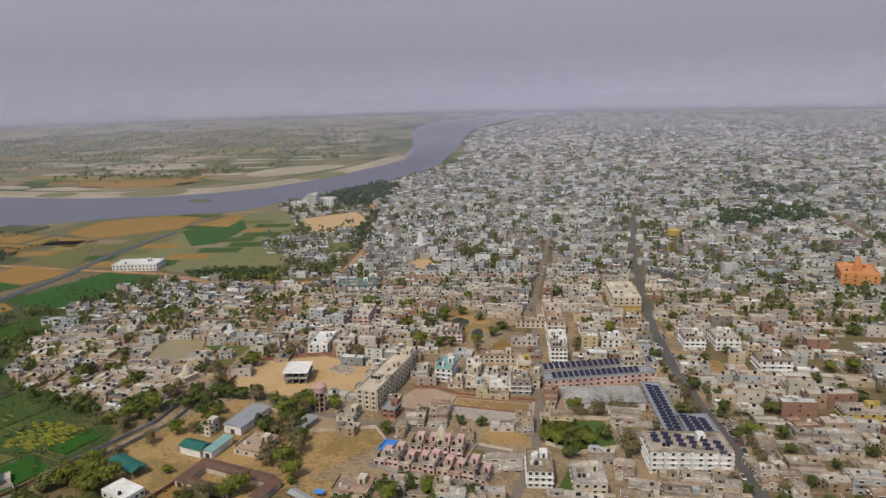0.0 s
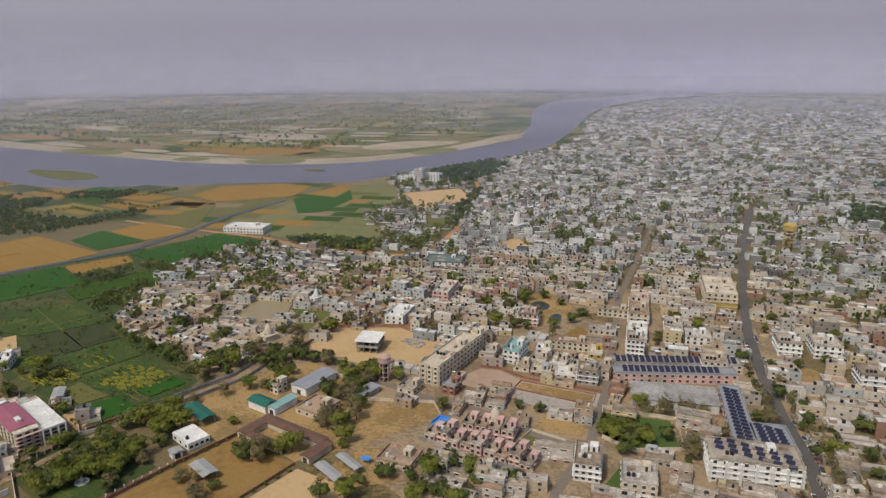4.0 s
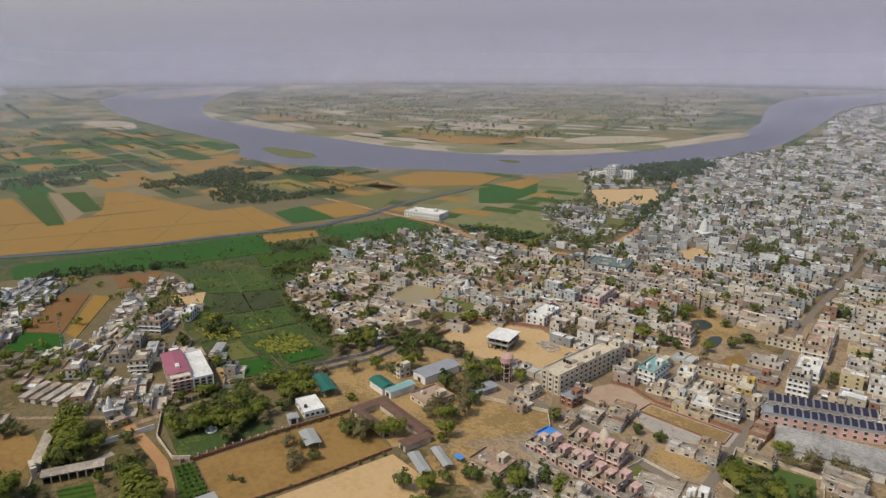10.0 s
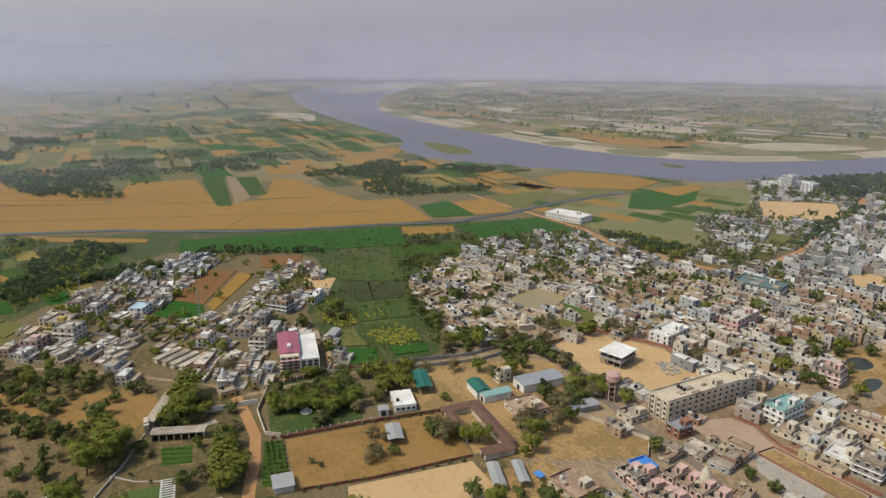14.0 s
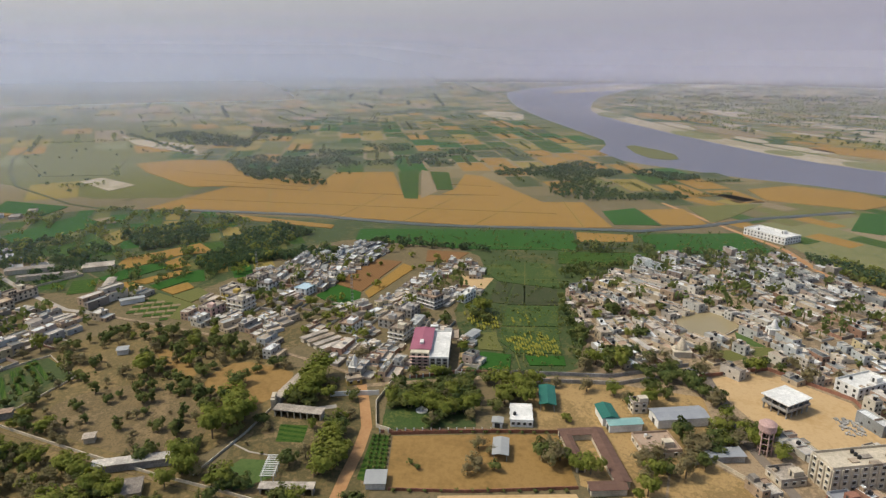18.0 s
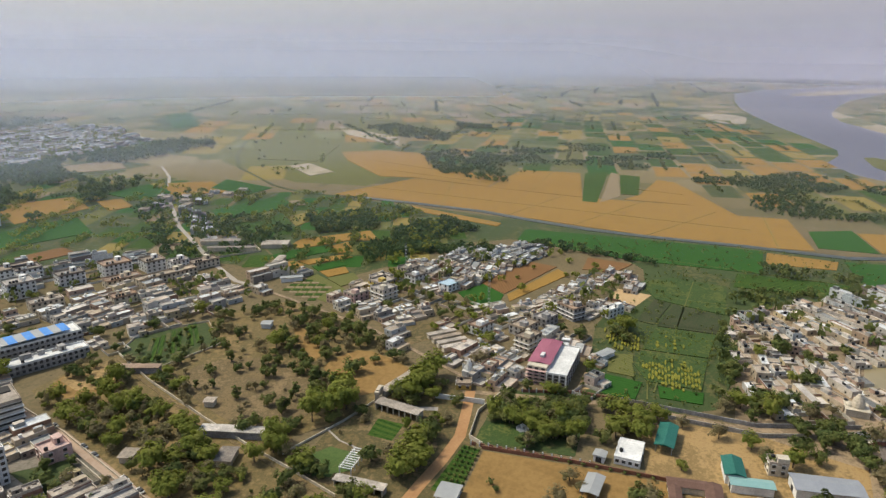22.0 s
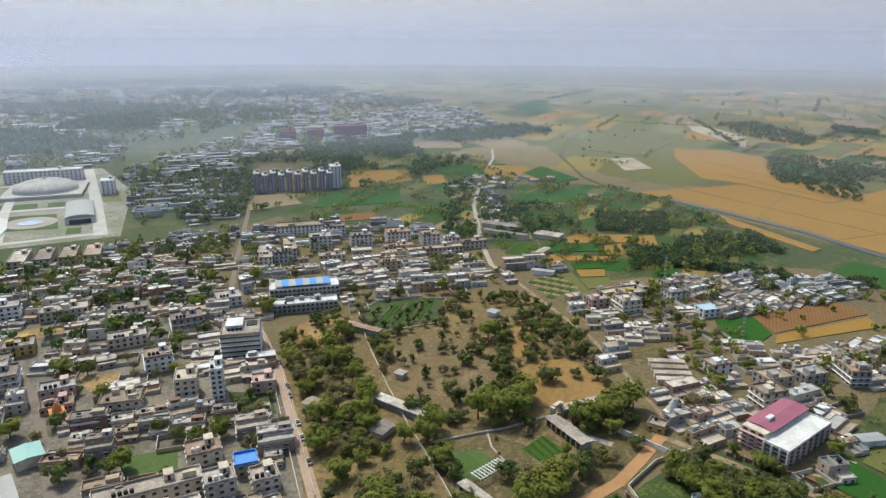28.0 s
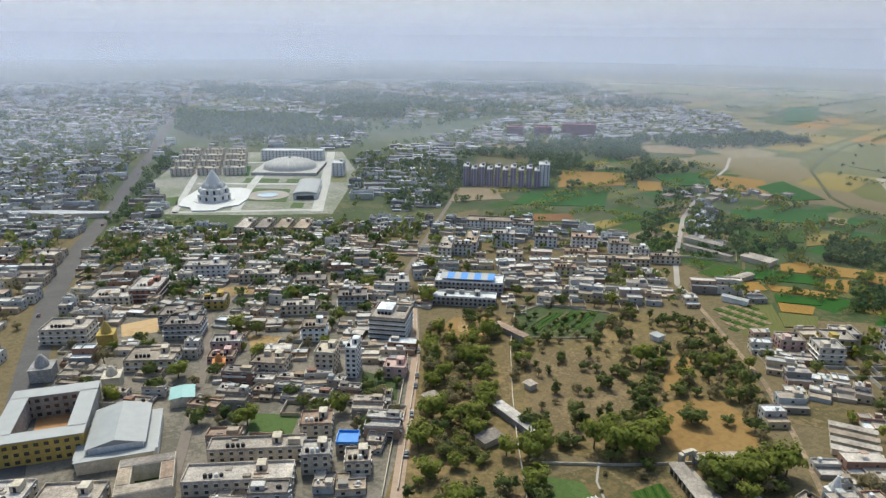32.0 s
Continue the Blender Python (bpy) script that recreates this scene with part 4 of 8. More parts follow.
open_ground("yard", [(-347, -111), (-359, -100), (-351, -91), (-338, -88), (-321, -100)], "dry", 0.09, "open weedy plot inside the village", "plot")
open_ground("yard", [(-113, -235), (-130, -229), (-127, -217), (-115, -217)], "soil", 0.09, "bare earth plot between town blocks", "plot")
open_ground("yard", [(-92, -309), (-116, -308), (-116, -291), (-94, -295)], "soil", 0.09, "bare earth plot between town blocks", "plot")
open_ground("yard", [(-49, -264), (-68, -270), (-70, -250), (-52, -248)], "sand", 0.09, "sandy plot between town blocks", "plot")
open_ground("yard", [(-164, -183), (-178, -171), (-174, -154), (-159, -160)], "scrub", 0.09, "overgrown green yard between houses", "yard")
open_ground("yard", [(-232, 236), (-222, 268), (-208, 250), (-214, 213)], "dust", 0.055, "bare walled plot in the suburb", "plot")
open_ground("lawn", [(-121, 130), (-117, 130), (-113, 113), (-119, 113)], "lawn", 0.1, "narrow green garden beside a house", "garden")
open_ground("yard", [(-100, 262), (-92, 276), (-80, 268), (-88, 254)], "soil", 0.06, "bare earth plot beside the road", "plot")
open_ground("yard", [(-308, 111), (-319, 145), (-290, 171), (-253, 171), (-242, 138), (-269, 122)], "sand", 0.06, "sandy building site with rubble", "building site")
open_ground("yard", [(-221, 133), (-219, 160), (-210, 165), (-195.5, 163.5), (-193.5, 153), (-184, 145.5), (-212, 140)], "pinksoil", 0.07, "cleared pinkish plot with broken floor slabs", "plot")
open_ground("yard", [(-195, 163.5), (-158, 177), (-153, 164.5), (-168, 146), (-183.5, 145.5), (-193, 153)], "paved", 0.075, "cleared grey plot scattered with rubble", "plot")
open_ground("yard", [(-193.5, 161.5), (-159.5, 173.5), (-156, 164.5), (-191.5, 154)], "soil", 0.12, "reddish sand filling a low brick enclosure", "plot")
open_ground("yard", [(-328, -7), (-332, 2), (-313, 0), (-309, -7)], "sand", 0.09, "bare sandy patch beside the guest house", "plot")
open_ground("yard", [(-167, 143.5), (-148, 151), (-143.5, 136), (-163, 129)], "soil", 0.06, "reddish dusty plot by the street", "plot")
open_ground("lawn", [(-147, 162), (-122, 175), (-109, 156), (-123, 143), (-138, 143)], "lawn", 0.08, "walled green lawn", "garden")
open_ground("lawn", [(-162, 126), (-147, 128.5), (-146, 118.5), (-160, 114)], "olive", 0.08, "small walled green plot", "garden")
open_ground("pond", [(-393, 119), (-400, 147), (-378, 152), (-357, 130), (-360, 114)], "pondwater", 0.08, "silty tan pond with a low wall", "pond")
open_ground("pond", [(-343, 126), (-344, 140), (-329, 142), (-327, 127)], "olive", 0.08, "half dry weedy pond", "pond")
open_ground("pond", [(-348, 144), (-349, 158), (-336, 161), (-327, 147)], "olive", 0.08, "half dry weedy pond", "pond")
open_ground("pond", [(-258, 258), (-258, 268), (-247, 267), (-243, 256), (-249, 250)], "darkwater", 0.085, "dark weedy pond between houses", "pond", soft=1)
open_ground("yard", [(-212, 230), (-213, 246), (-203, 241), (-199, 224)], "mud", 0.062, "brown walled plot", "plot")
open_ground("yard", [(-232, 260), (-206, 280), (-199, 265), (-222, 258)], "dry", 0.064, "dry grass strip beside the pond", "plot")
open_ground("yard", [(-270, 267), (-264, 290), (-232, 272), (-220, 246), (-220, 228), (-247, 240)], "soil", 0.05, "dusty open ground round a small pond", "plot")
open_ground("pond", [(-230, 238), (-237, 251), (-233, 257), (-225, 246), (-224, 235)], "darkwater", 0.08, "small dark pond", "pond", soft=1)
open_ground("pond", [(-260, 260), (-251, 268), (-244, 262), (-250, 252)], "darkwater", 0.08, "dark oval pond beside trees", "pond", soft=1)
WOOD = [(-210, -233), (-238, -235), (-326, -213), (-355, -192), (-330, -125), (-299, -80), (-243, -91), (-225, -103), (-184, -70), (-158, -93)]
open_ground("meadow", WOOD, "parkgrass", 0.05, "dry grassy parkland under scattered trees", "parkland")
open_ground("meadow", [(-244, -155), (-275, -132), (-262, -112), (-236, -104), (-224, -122)], "thin", 0.137, "thin golden grass in the middle of the parkland", "clearing", soft=2)
open_ground("meadow", [(-316, -168), (-321, -161), (-296, -133), (-284, -133)], "mud", 0.143, "bare brown strip between trees", "clearing", soft=1)
open_ground("meadow", [(-224, -236), (-245, -224), (-238, -207), (-216, -208)], "soil", 0.149, "bare ochre corner of the parkland", "clearing", soft=1)
open_ground("lawn", [(-214, -91), (-225, -85), (-225, -72), (-214, -70), (-206, -81)], "lawn", 0.16, "small walled lawn beside the parkland", "garden")
open_ground("meadow", [(-279, -125), (-295, -126), (-310, -117), (-302, -94), (-297, -84), (-273, -88), (-263, -96)], "mud", 0.12, "bare brown clearing in the parkland", "clearing", soft=1)
open_ground("meadow", [(-243, -181), (-261, -184), (-282, -163), (-272, -127), (-258, -112), (-234, -106), (-221, -114), (-226, -143)], "thin", 0.1, "dry open clearing with thin grass", "clearing", soft=2)
open_ground("meadow", [(-220, -233), (-237, -230), (-246, -216), (-230, -197), (-217, -203), (-209, -217)], "mud", 0.12, "bare brown clearing by the wall", "clearing", soft=1)
open_ground("lawn", [(-254, -229), (-276, -236), (-304, -216), (-286, -190), (-248, -199)], "scrub", 0.15, "green kitchen garden beds", "garden")
open_ground("lawn", [(-370, -210), (-403, -207), (-383, -171), (-359, -172)], "olive", 0.12, "garden plot laid out in pale beds", "garden")
open_ground("meadow", [(-232, -92), (-160, -85), (-165, -30), (-205, -32), (-255, -36), (-290, -52), (-298, -76)], "dry", 0.09, "overgrown garden land with trees", "parkland")
open_ground("lawn", [(-206, -88), (-220, -88.5), (-221, -76), (-208, -74.5)], "lawn", 0.13, "green garden lawn", "garden")
open_ground("lawn", [(-221.5, -88), (-236, -90.5), (-236, -78), (-222, -75.5)], "dry", 0.13, "brown garden plot with thin grass", "garden")
open_ground("lawn", [(-238, -76), (-251, -78), (-251, -66), (-238, -65)], "veg", 0.13, "green vegetable garden plot", "garden")
open_ground("meadow", [(-296, -38), (-306, 0), (-256, 4), (-250, -35)], "scrub", 0.1, "dense planted garden", "garden")
open_ground("lawn", [(-262, -36), (-269, -31), (-267, -15), (-254, -14), (-252, -35)], "mixcrop", 0.14, "planted beds round a fountain", "garden")

# ---- roads ----
R_STREET = [(-120, 70), (-131, 100), (-138, 134), (-159, 185), (-194, 256), (-221, 310), (-262, 420), (-300, 520)]
R_MAIN = [(-38, 110), (-50, 146), (-66, 180), (-86, 211), (-112, 259), (-136, 309), (-172, 404), (-218, 532), (-260, 680)]
R_TOWER = [(-320, 114), (-252, 113), (-213, 119), (-192, 125), (-160, 125), (-138, 128)]
R_LANE = [(-287, -54), (-303, 13), (-303, 70), (-320, 114), (-345, 170), (-372, 240)]
R_DIRT = [(-289, -51), (-271, -46), (-252, -41.5), (-235, -41.5), (-216, -43), (-150, -46)]
R_WEST = [(-140, -30), (-161, -90), (-190, -189), (-199, -235), (-205, -262)]
R_NORTH = [(-700, -640), (-648, -577), (-553, -486), (-465, -388), (-395, -291), (-369, -249), (-363, -223)]
R_VILL = [(-363, -223), (-335, -130), (-317, -91), (-300, -58), (-287, -54)]
R_HIGH = [(-40, -100), (-19, -220), (-5, -303), (3, -400), (3, -530), (8, -700), (11, -834), (27, -1170), (47, -1870)]
R_RIVER = [(-600, 610), (-545, 548), (-489, 458), (-436, 385), (-418, 350), (-400, 306)]
R_FIELD = [(-716, 185), (-610, 219), (-543, 242), (-472, 244), (-400, 290)]
R_INNER = [(-92, -266), (-95, -213), (-90, -122), (-86, -60)]
road("road", R_STREET, 4.2, "lane", "narrow worn town street")
road("road", R_MAIN, 6.0, "asphalt", "wide busy town road of worn asphalt")
road("road", R_TOWER, 4.0, "lane", "dusty lane past the water tower")
road("road", R_LANE, 3.4, "dust", "dusty walled lane")
road("road", R_DIRT, 4.6, "dirt", "orange dirt track")
road("road", R_WEST, 4.2, "pinksoil", "straight pale street beside the parkland")
road("road", [(-252, -228.5), (-236, -191.2), (-220, -145.5), (-210, -113.5), (-203, -87.5), (-197, -67.5)], 1.8, "thin", "walled footpath through the parkland")
road("road", [(-205, -262), (-209, -306), (-239, -376), (-301, -515)], 3.4, "lane", "narrow street between apartment blocks")
road("road", R_NORTH, 3.4, "paved", "pale winding country road")
road("road", R_VILL, 2.4, "dust", "narrow village lane")
road("road", R_HIGH, 12.5, "asphalt", "broad grey highway")
road("road", R_RIVER, 6.0, "dirt", "dusty road to the river")
road("road", R_FIELD, 4.5, "dirt", "farm track on a bank")
road("road", R_INNER, 4.0, "lane", "narrow lane between houses")
road("railway", [(-190, 1125), (-151, 1014), (-70, 784), (-14, 621), (20, 540)], 9.0, "paved", "pale straight railway bed")


# ---- landmark tools ----
TAKEN = []         # (x, y, half-diagonal, turn, half w, half d)


def take(x, y, turn, w, d, margin=1.5):
    TAKEN.append((x, y, radians(turn), w / 2 + margin, d / 2 + margin))


def taken(x, y, r):
    for tx, ty, a, w, d in TAKEN:
        dx, dy = x - tx, y - ty
        if abs(dx) + abs(dy) < 140:
            u, v = dx * math.cos(a) + dy * math.sin(a), -dx * math.sin(a) + dy * math.cos(a)
            if abs(u) < w + r and abs(v) < d + r:
                return True
    return False


SHARED = {}


def shared(key, maker, mat):
    if key not in SHARED:
        SHARED[key] = mesh_from(key[0], maker(), mat)
    return SHARED[key]


def sub(name, me, parent, m, label=""):
    ob = new(name, me)
    ob.parent = parent
    ob.matrix_basis = m
    return tagged(ob, label)


def tray(bm, x0, x1, y0, y1, z0, z, rise, t):
    """A roof slab with its low wall, as one solid: outer faces, rim, inner faces and the sunk floor."""
    ring = [[bm.verts.new((x, y, h)) for x, y in ((x0 + q, y0 + q), (x1 - q, y0 + q), (x1 - q, y1 - q), (x0 + q, y1 - q))] for q, h in ((0, z0), (0, z + rise), (t, z + rise), (t, z))]
    for a, b in zip(ring, ring[1:]):
        for i in range(4):
            j = (i + 1) % 4
            bm.faces.new((a[i], a[j], b[j], b[i]))
    bm.faces.new(ring[3])
    return bm


def parapet(w, d, z, rise=0.9, thick=0.25, over=0.0):
    """A flat roof sunk behind a low wall."""
    x, y = w / 2 + over, d / 2 + over
    return tray(bmesh.new(), -x, x, -y, y, z - 0.3, z + 0.05, rise, thick)


def gable(w, d, z, rise, over=0.5, thick=0.15):
    """A pitched sheet roof, ridge along y, with closed gable ends."""
    bm = bmesh.new()
    x, y = w / 2 + over, d / 2 + over
    prof = [(-x, z), (0, z + rise), (x, z), (x, z + thick), (0, z + rise + thick), (-x, z + thick)]
    a, b = [bm.verts.new((u, -y, v)) for u, v in prof], [bm.verts.new((u, y, v)) for u, v in prof]
    for i in range(6):
        bm.faces.new((a[i], a[(i + 1) % 6], b[(i + 1) % 6], b[i]))
    for r, flip in ((a, False), (b, True)):
        for q in ((0, 1, 4, 5), (1, 2, 3, 4)):
            f = [r[i] for i in q]
            bm.faces.new(f[::-1] if flip else f)
    for s in (-1, 1):
        v = [bm.verts.new((u, s * (d / 2 - 0.1), h)) for u, h in ((-w / 2, z), (w / 2, z), (0, z + rise * 0.97))]
        bm.faces.new(v)
    bmesh.ops.recalc_face_normals(bm, faces=bm.faces)
    return bm


def vault(w, d, z, rise, n=10):
    bm = bmesh.new()
    rows = []
    for y in (-d / 2, d / 2):
        rows.append([bm.verts.new((-math.cos(math.pi * i / n) * w / 2, y, z + math.sin(math.pi * i / n) * rise)) for i in range(n + 1)])
    for i in range(n):
        bm.faces.new((rows[0][i], rows[0][i + 1], rows[1][i + 1], rows[1][i]))
    bm.faces.new(rows[0]), bm.faces.new(rows[1])
    bmesh.ops.recalc_face_normals(bm, faces=bm.faces)
    return bm


def windows(root, w, d, storeys, sh, nx, ny, mat="glass", ww=1.3, wh=1.4, z0=0.0, sides="nsew", frame=None):
    """Single openings in rows on the walls of a block."""
    me = shared(("window", ww, wh, mat), lambda: box(box(bmesh.new(), -ww / 2, ww / 2, -0.06, 0.06, 0, wh, floor=True), -ww / 2 - 0.12, ww / 2 + 0.12, -0.28, -0.05, wh, wh + 0.14, 1, True), [M[mat], M["white"]])
    here, spin = root.matrix_world.translation, root.matrix_world.to_3x3()
    row = bmesh.new()
    far = math.hypot(here.x + 60, here.y) > 262
    for side, n, size, other, turn in (("s", nx, w, d, 0), ("n", nx, w, d, 180), ("e", ny, d, w, 90), ("w", ny, d, w, -90)):
        facing = spin @ (pose(0, 0, 0, 0, 0, turn).to_3x3() @ Vector((0, -1, 0)))
        if side not in sides or not any(facing.dot(Vector(p) - here) > 0 for p in ((-24, -106, 0), (10, -30, 0), (-120, 94, 0))):
            continue
        for s in range(storeys):
            z = z0 + s * sh + 0.95
            for i in range(n):
                q = (i + 0.5) / n * size - size / 2
                p = pose(0, 0, 0, 0, 0, turn) @ pose(q, -other / 2 - 0.03, z)
                if far:
                    k = len(row.verts)
                    box(row, -ww / 2, ww / 2, -0.06, 0.06, 0, wh)
                    row.verts.ensure_lookup_table()
                    for v in row.verts[k:]:
                        v.co = p @ v.co
                else:
                    sub("window", me, root, p)
    if far:
        tagged(part("window_band", row, M[mat], root), "", "", "", "stuff")


def ledges(root, w, d, storeys, sh, mat, over=0.5, z0=0.0):
    for s in range(1, storeys + 1):
        part("floor_ledge", blk(-w / 2 - over, w / 2 + over, -d / 2 - over, d / 2 + over, z0 + s * sh - 0.28, z0 + s * sh), M[mat], root)


def tank(root, x, y, z, r=0.7, h=1.4):
    me = shared(("water_tank", r, h), lambda: lathe(((r, 0), (r, h * 0.8), (r * 0.8, h * 0.93), (r * 0.3, h)), 12), M["tank"])
    sub("water_tank", me, root, pose(x, y, z))


def block(name, x, y, turn, w, d, storeys, label, category="building", wall="wall", roof="roof", sh=3.1, nx=0, ny=0, ledge=None, stair=True, tanks=1, group="", glass="glass", sides="nsew", rise=0.9):
    """A flat-roofed building of several floors."""
    root = thing(name, x, y, turn, label, category, group)
    sh *= 0.8
    h = storeys * sh
    part("wall_block", blk(-w / 2, w / 2, -d / 2, d / 2, -0.3, h - 0.31), M[wall], root)
    top = part("roof", parapet(w, d, h, rise), [M[roof]], root)
    if stair:
        sx, sy = w * 0.2, d * 0.22
        room = part("stair_room", blk(sx - 1.6, sx + 1.6, sy - 2, sy + 2, h + 0.06, h + 2.5), M[wall], root)
        part("door", blk(sx - 0.5, sx + 0.5, sy - 2.06, sy - 1.99, h + 0.1, h + 2.1), M["void"], room)
    for i in range(tanks):
        tank(top, -w * 0.3 + 1.8 * (i % 4), -d * 0.18 + 2 * (i // 4), h + 0.06)
    if nx or ny:
        windows(root, w, d, storeys, sh, nx, ny, glass, sides=sides)
    if stair and w * d > 90 and math.hypot(x + 60, y) < 430:
        r = random.Random(int(x * 31 + y * 17))
        for k in range(min(7, 2 + int(w * d / 90))):
            u, v = r.uniform(-0.4, 0.34) * w, r.uniform(-0.4, 0.34) * d
            a, b, up = r.uniform(1.0, min(5.0, w * 0.25)), r.uniform(1.0, min(5.0, d * 0.25)), r.choice((0.25, 0.4, 0.9, 2.2))
            if abs(u + a / 2 - w * 0.2) < 1.7 + a / 2 and abs(v + b / 2 - d * 0.22) < 2.1 + b / 2:
                continue
            part("roof_room" if up > 2 else "roof_slab", blk(u, u + a, v, v + b, h + 0.06, h + 0.07 + up + 0.02 * k), M[wall if up > 2 else "roof"], top)
    if ledge:
        ledges(root, w, d, storeys - 1, sh, ledge)
    take(x, y, turn, w, d)
    return root


def shed(x, y, turn, w, d, h, rise, roof, label, wall="wall", name="shed", posts=False, door=True):
    root = thing(name, x, y, turn, label, "shed")
    if posts:
        me = shared(("post", h), lambda: blk(-0.12, 0.12, -0.12, 0.12, -0.2, h), M["concrete"])
        n = max(2, int(d / 4))
        for i in range(n + 1):
            for s in (-1, 1):
                sub("post", me, root, pose(s * (w / 2 - 0.3), -d / 2 + 0.3 + (d - 0.6) * i / n, 0))
    else:
        part("wall_block", blk(-w / 2, w / 2, -d / 2, d / 2, -0.3, h - 0.02), M[wall], root)
        if door:
            part("door", blk(-1.1, 1.1, -d / 2 - 0.08, -d / 2 + 0.02, 0, min(2.4, h - 0.4)), M["void"], root)
    part("roof", gable(w, d, h, rise * 0.75), M[roof], root)
    take(x, y, turn, w, d)
    return root


def spire(x, y, r, h, mat, label, base=3.0, turn=0, category="temple"):
    """A curved temple tower on a stepped hall."""
    root = thing("temple", x, y, turn, label, category)
    part("hall", blk(-r * 1.5, r * 1.5, -r * 1.7, r * 1.5, -0.3, base), M[mat], root)
    part("cornice", blk(-r * 1.6, r * 1.6, -r * 1.8, r * 1.6, base + 0.01, base + 0.35), M[mat], root)
    prof = [(r * k, base + 0.36 + (h - base) * t) for k, t in ((1, 0), (0.98, 0.15), (0.9, 0.35), (0.74, 0.55), (0.5, 0.75), (0.26, 0.88), (0.3, 0.9), (0.3, 0.93), (0.1, 0.95), (0.05, 1.0))]
    part("tower", lathe(prof, 12), M[mat], root)
    part("porch", lathe(((r * 0.6, base + 0.36), (r * 0.55, base + 1.2), (r * 0.25, base + 1.9), (0.05, base + 2.3)), 10, at=(0, -r * 1.15)), M[mat], root)
    part("doorway", blk(-r * 0.35, r * 0.35, -r * 1.7 - 0.06, -r * 1.7 + 0.02, 0, base * 0.75), M["void"], root)
    take(x, y, turn, r * 3, r * 3)
    return root


def compound_wall(pts, h, mat, label, thick=0.3):
    return tagged(part("wall", ribbon(pts, thick, -0.3, h), M[mat]), label, "wall", "", "structure")


def panels(root, w, d, z, cols, rows, pw, pd, x0=0.0, y0=0.0, tilt=18, spin=0):
    """Rows of tilted solar panels on steel legs."""
    def make():
        bm = box(bmesh.new(), -pw / 2, pw / 2, -pd / 2, pd / 2, 0.0, 0.06, 0, True)
        for v in bm.verts:
            v.co.z += 0.35 + (v.co.y + pd / 2) * math.tan(radians(tilt))
        for sx in (-1, 1):
            for y, top in ((-pd / 2 + 0.1, 0.36), (pd / 2 - 0.15, 0.33 + pd * math.tan(radians(tilt)))):
                box(bm, sx * pw * 0.42 - 0.04, sx * pw * 0.42 + 0.04, y - 0.04, y + 0.04, 0, top, 1)
        return bm
    me = shared(("solar_panel", pw, pd), make, [M["panel"], M["steel"]])
    for i in range(cols):
        for j in range(rows):
            sub("solar_panel", me, root, pose(x0 + ((i + 0.5) / cols - 0.5) * w, y0 + ((j + 0.5) / rows - 0.5) * d + (i - (cols - 1) / 2) * w / cols * math.tan(radians(spin)), z, 0, 0, spin))


# ---- landmarks: construction site, water tower, long block ----
root = thing("pavilion", -282, 139, 32, "unfinished two-storey concrete pavilion with white slab roof", "building")
me = shared(("column", 6.6), lambda: blk(-0.25, 0.25, -0.25, 0.25, -0.3, 6.6), M["concrete"])
for i in range(4):
    for j in range(5):
        if i in (0, 3) or j in (0, 4):
            sub("column", me, root, pose(-5.6 + i * 3.73, -6.8 + j * 3.4, 0))
part("floor_slab", blk(-6.4, 6.4, -7.6, 7.6, 3.2, 3.55), M["concrete"], root)
part("roof_slab", blk(-6.8, 6.8, -8, 8, 6.6, 7.0), M["white"], root, "white flat concrete roof")
# Added dark block inside the columns, coloured as the shaded interior.
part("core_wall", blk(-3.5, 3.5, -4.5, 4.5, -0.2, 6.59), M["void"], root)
part("balustrade", parapet(12.8, 15.2, 3.6, 0.8, 0.15), M["concrete"], root)
take(-282, 139, 32, 14, 16)


def water_tower(x, y, r, h, mat, label):
    root = thing("water_tower", x, y, 0, label, "water tower")
    part("tank", lathe(((r * 0.35, h * 0.62), (r * 0.98, h * 0.72), (r, h * 0.74), (r, h * 0.9), (r * 1.04, h * 0.905), (r * 0.7, h * 0.97), (r * 0.1, h)), 20), M[mat], root)
    me = shared(("leg", h), lambda: blk(-0.2, 0.2, -0.2, 0.2, -0.3, h * 0.74), M[mat])
    for i in range(6):
        a = i * math.pi / 3
        sub("leg", me, root, pose(r * 0.78 * math.cos(a), r * 0.78 * math.sin(a), 0, 0, 0, math.degrees(a)))
    for z in (0.16, 0.34, 0.52):
        part("ring_beam", lathe(((r * 0.82, h * z), (r * 0.82, h * z + 0.28), (r * 0.73, h * z + 0.28), (r * 0.73, h * z)), 6), M[mat], root)
    part("stair_shaft", lathe(((0.3, -0.2), (0.3, h * 0.65)), 10), M[mat], root)
    take(x, y, 0, r * 2, r * 2)


water_tower(-246, 117, 3.3, 14.5, "pink", "pink concrete water tower on six legs")
water_tower(-175, 516, 5.5, 24, "yellow", "ochre concrete water tower above the houses")

ROOT_LONG = block("apartment_block", -231.5, 150.7, 13.4, 10.8, 45, 4, "long cream four-storey block with dark window bays", wall="cream", roof="cream", nx=3, ny=12, tanks=3, sh=3.15, glass="glass")
me = shared(("pier",), lambda: blk(-0.3, 0.3, -0.5, 0.1, 0, 9.9), M["cream"])
for i in range(13):
    for side in (-1, 1):
        sub("pier", me, ROOT_LONG, pose(0, 0, 0, 0, 0, 90 * side) @ pose((i / 12 - 0.5) * 44.5, -5.45, 0))
for i in range(4):
    sub("pier", me, ROOT_LONG, pose((i / 3 - 0.5) * 10.2, -22.55, 0))
block("apartment_block", -240.5, 181, 14, 9, 11, 3, "cream stair wing of the long block", wall="cream", roof="cream", nx=2, ny=2, sh=3.1)
rubble = bmesh.new()
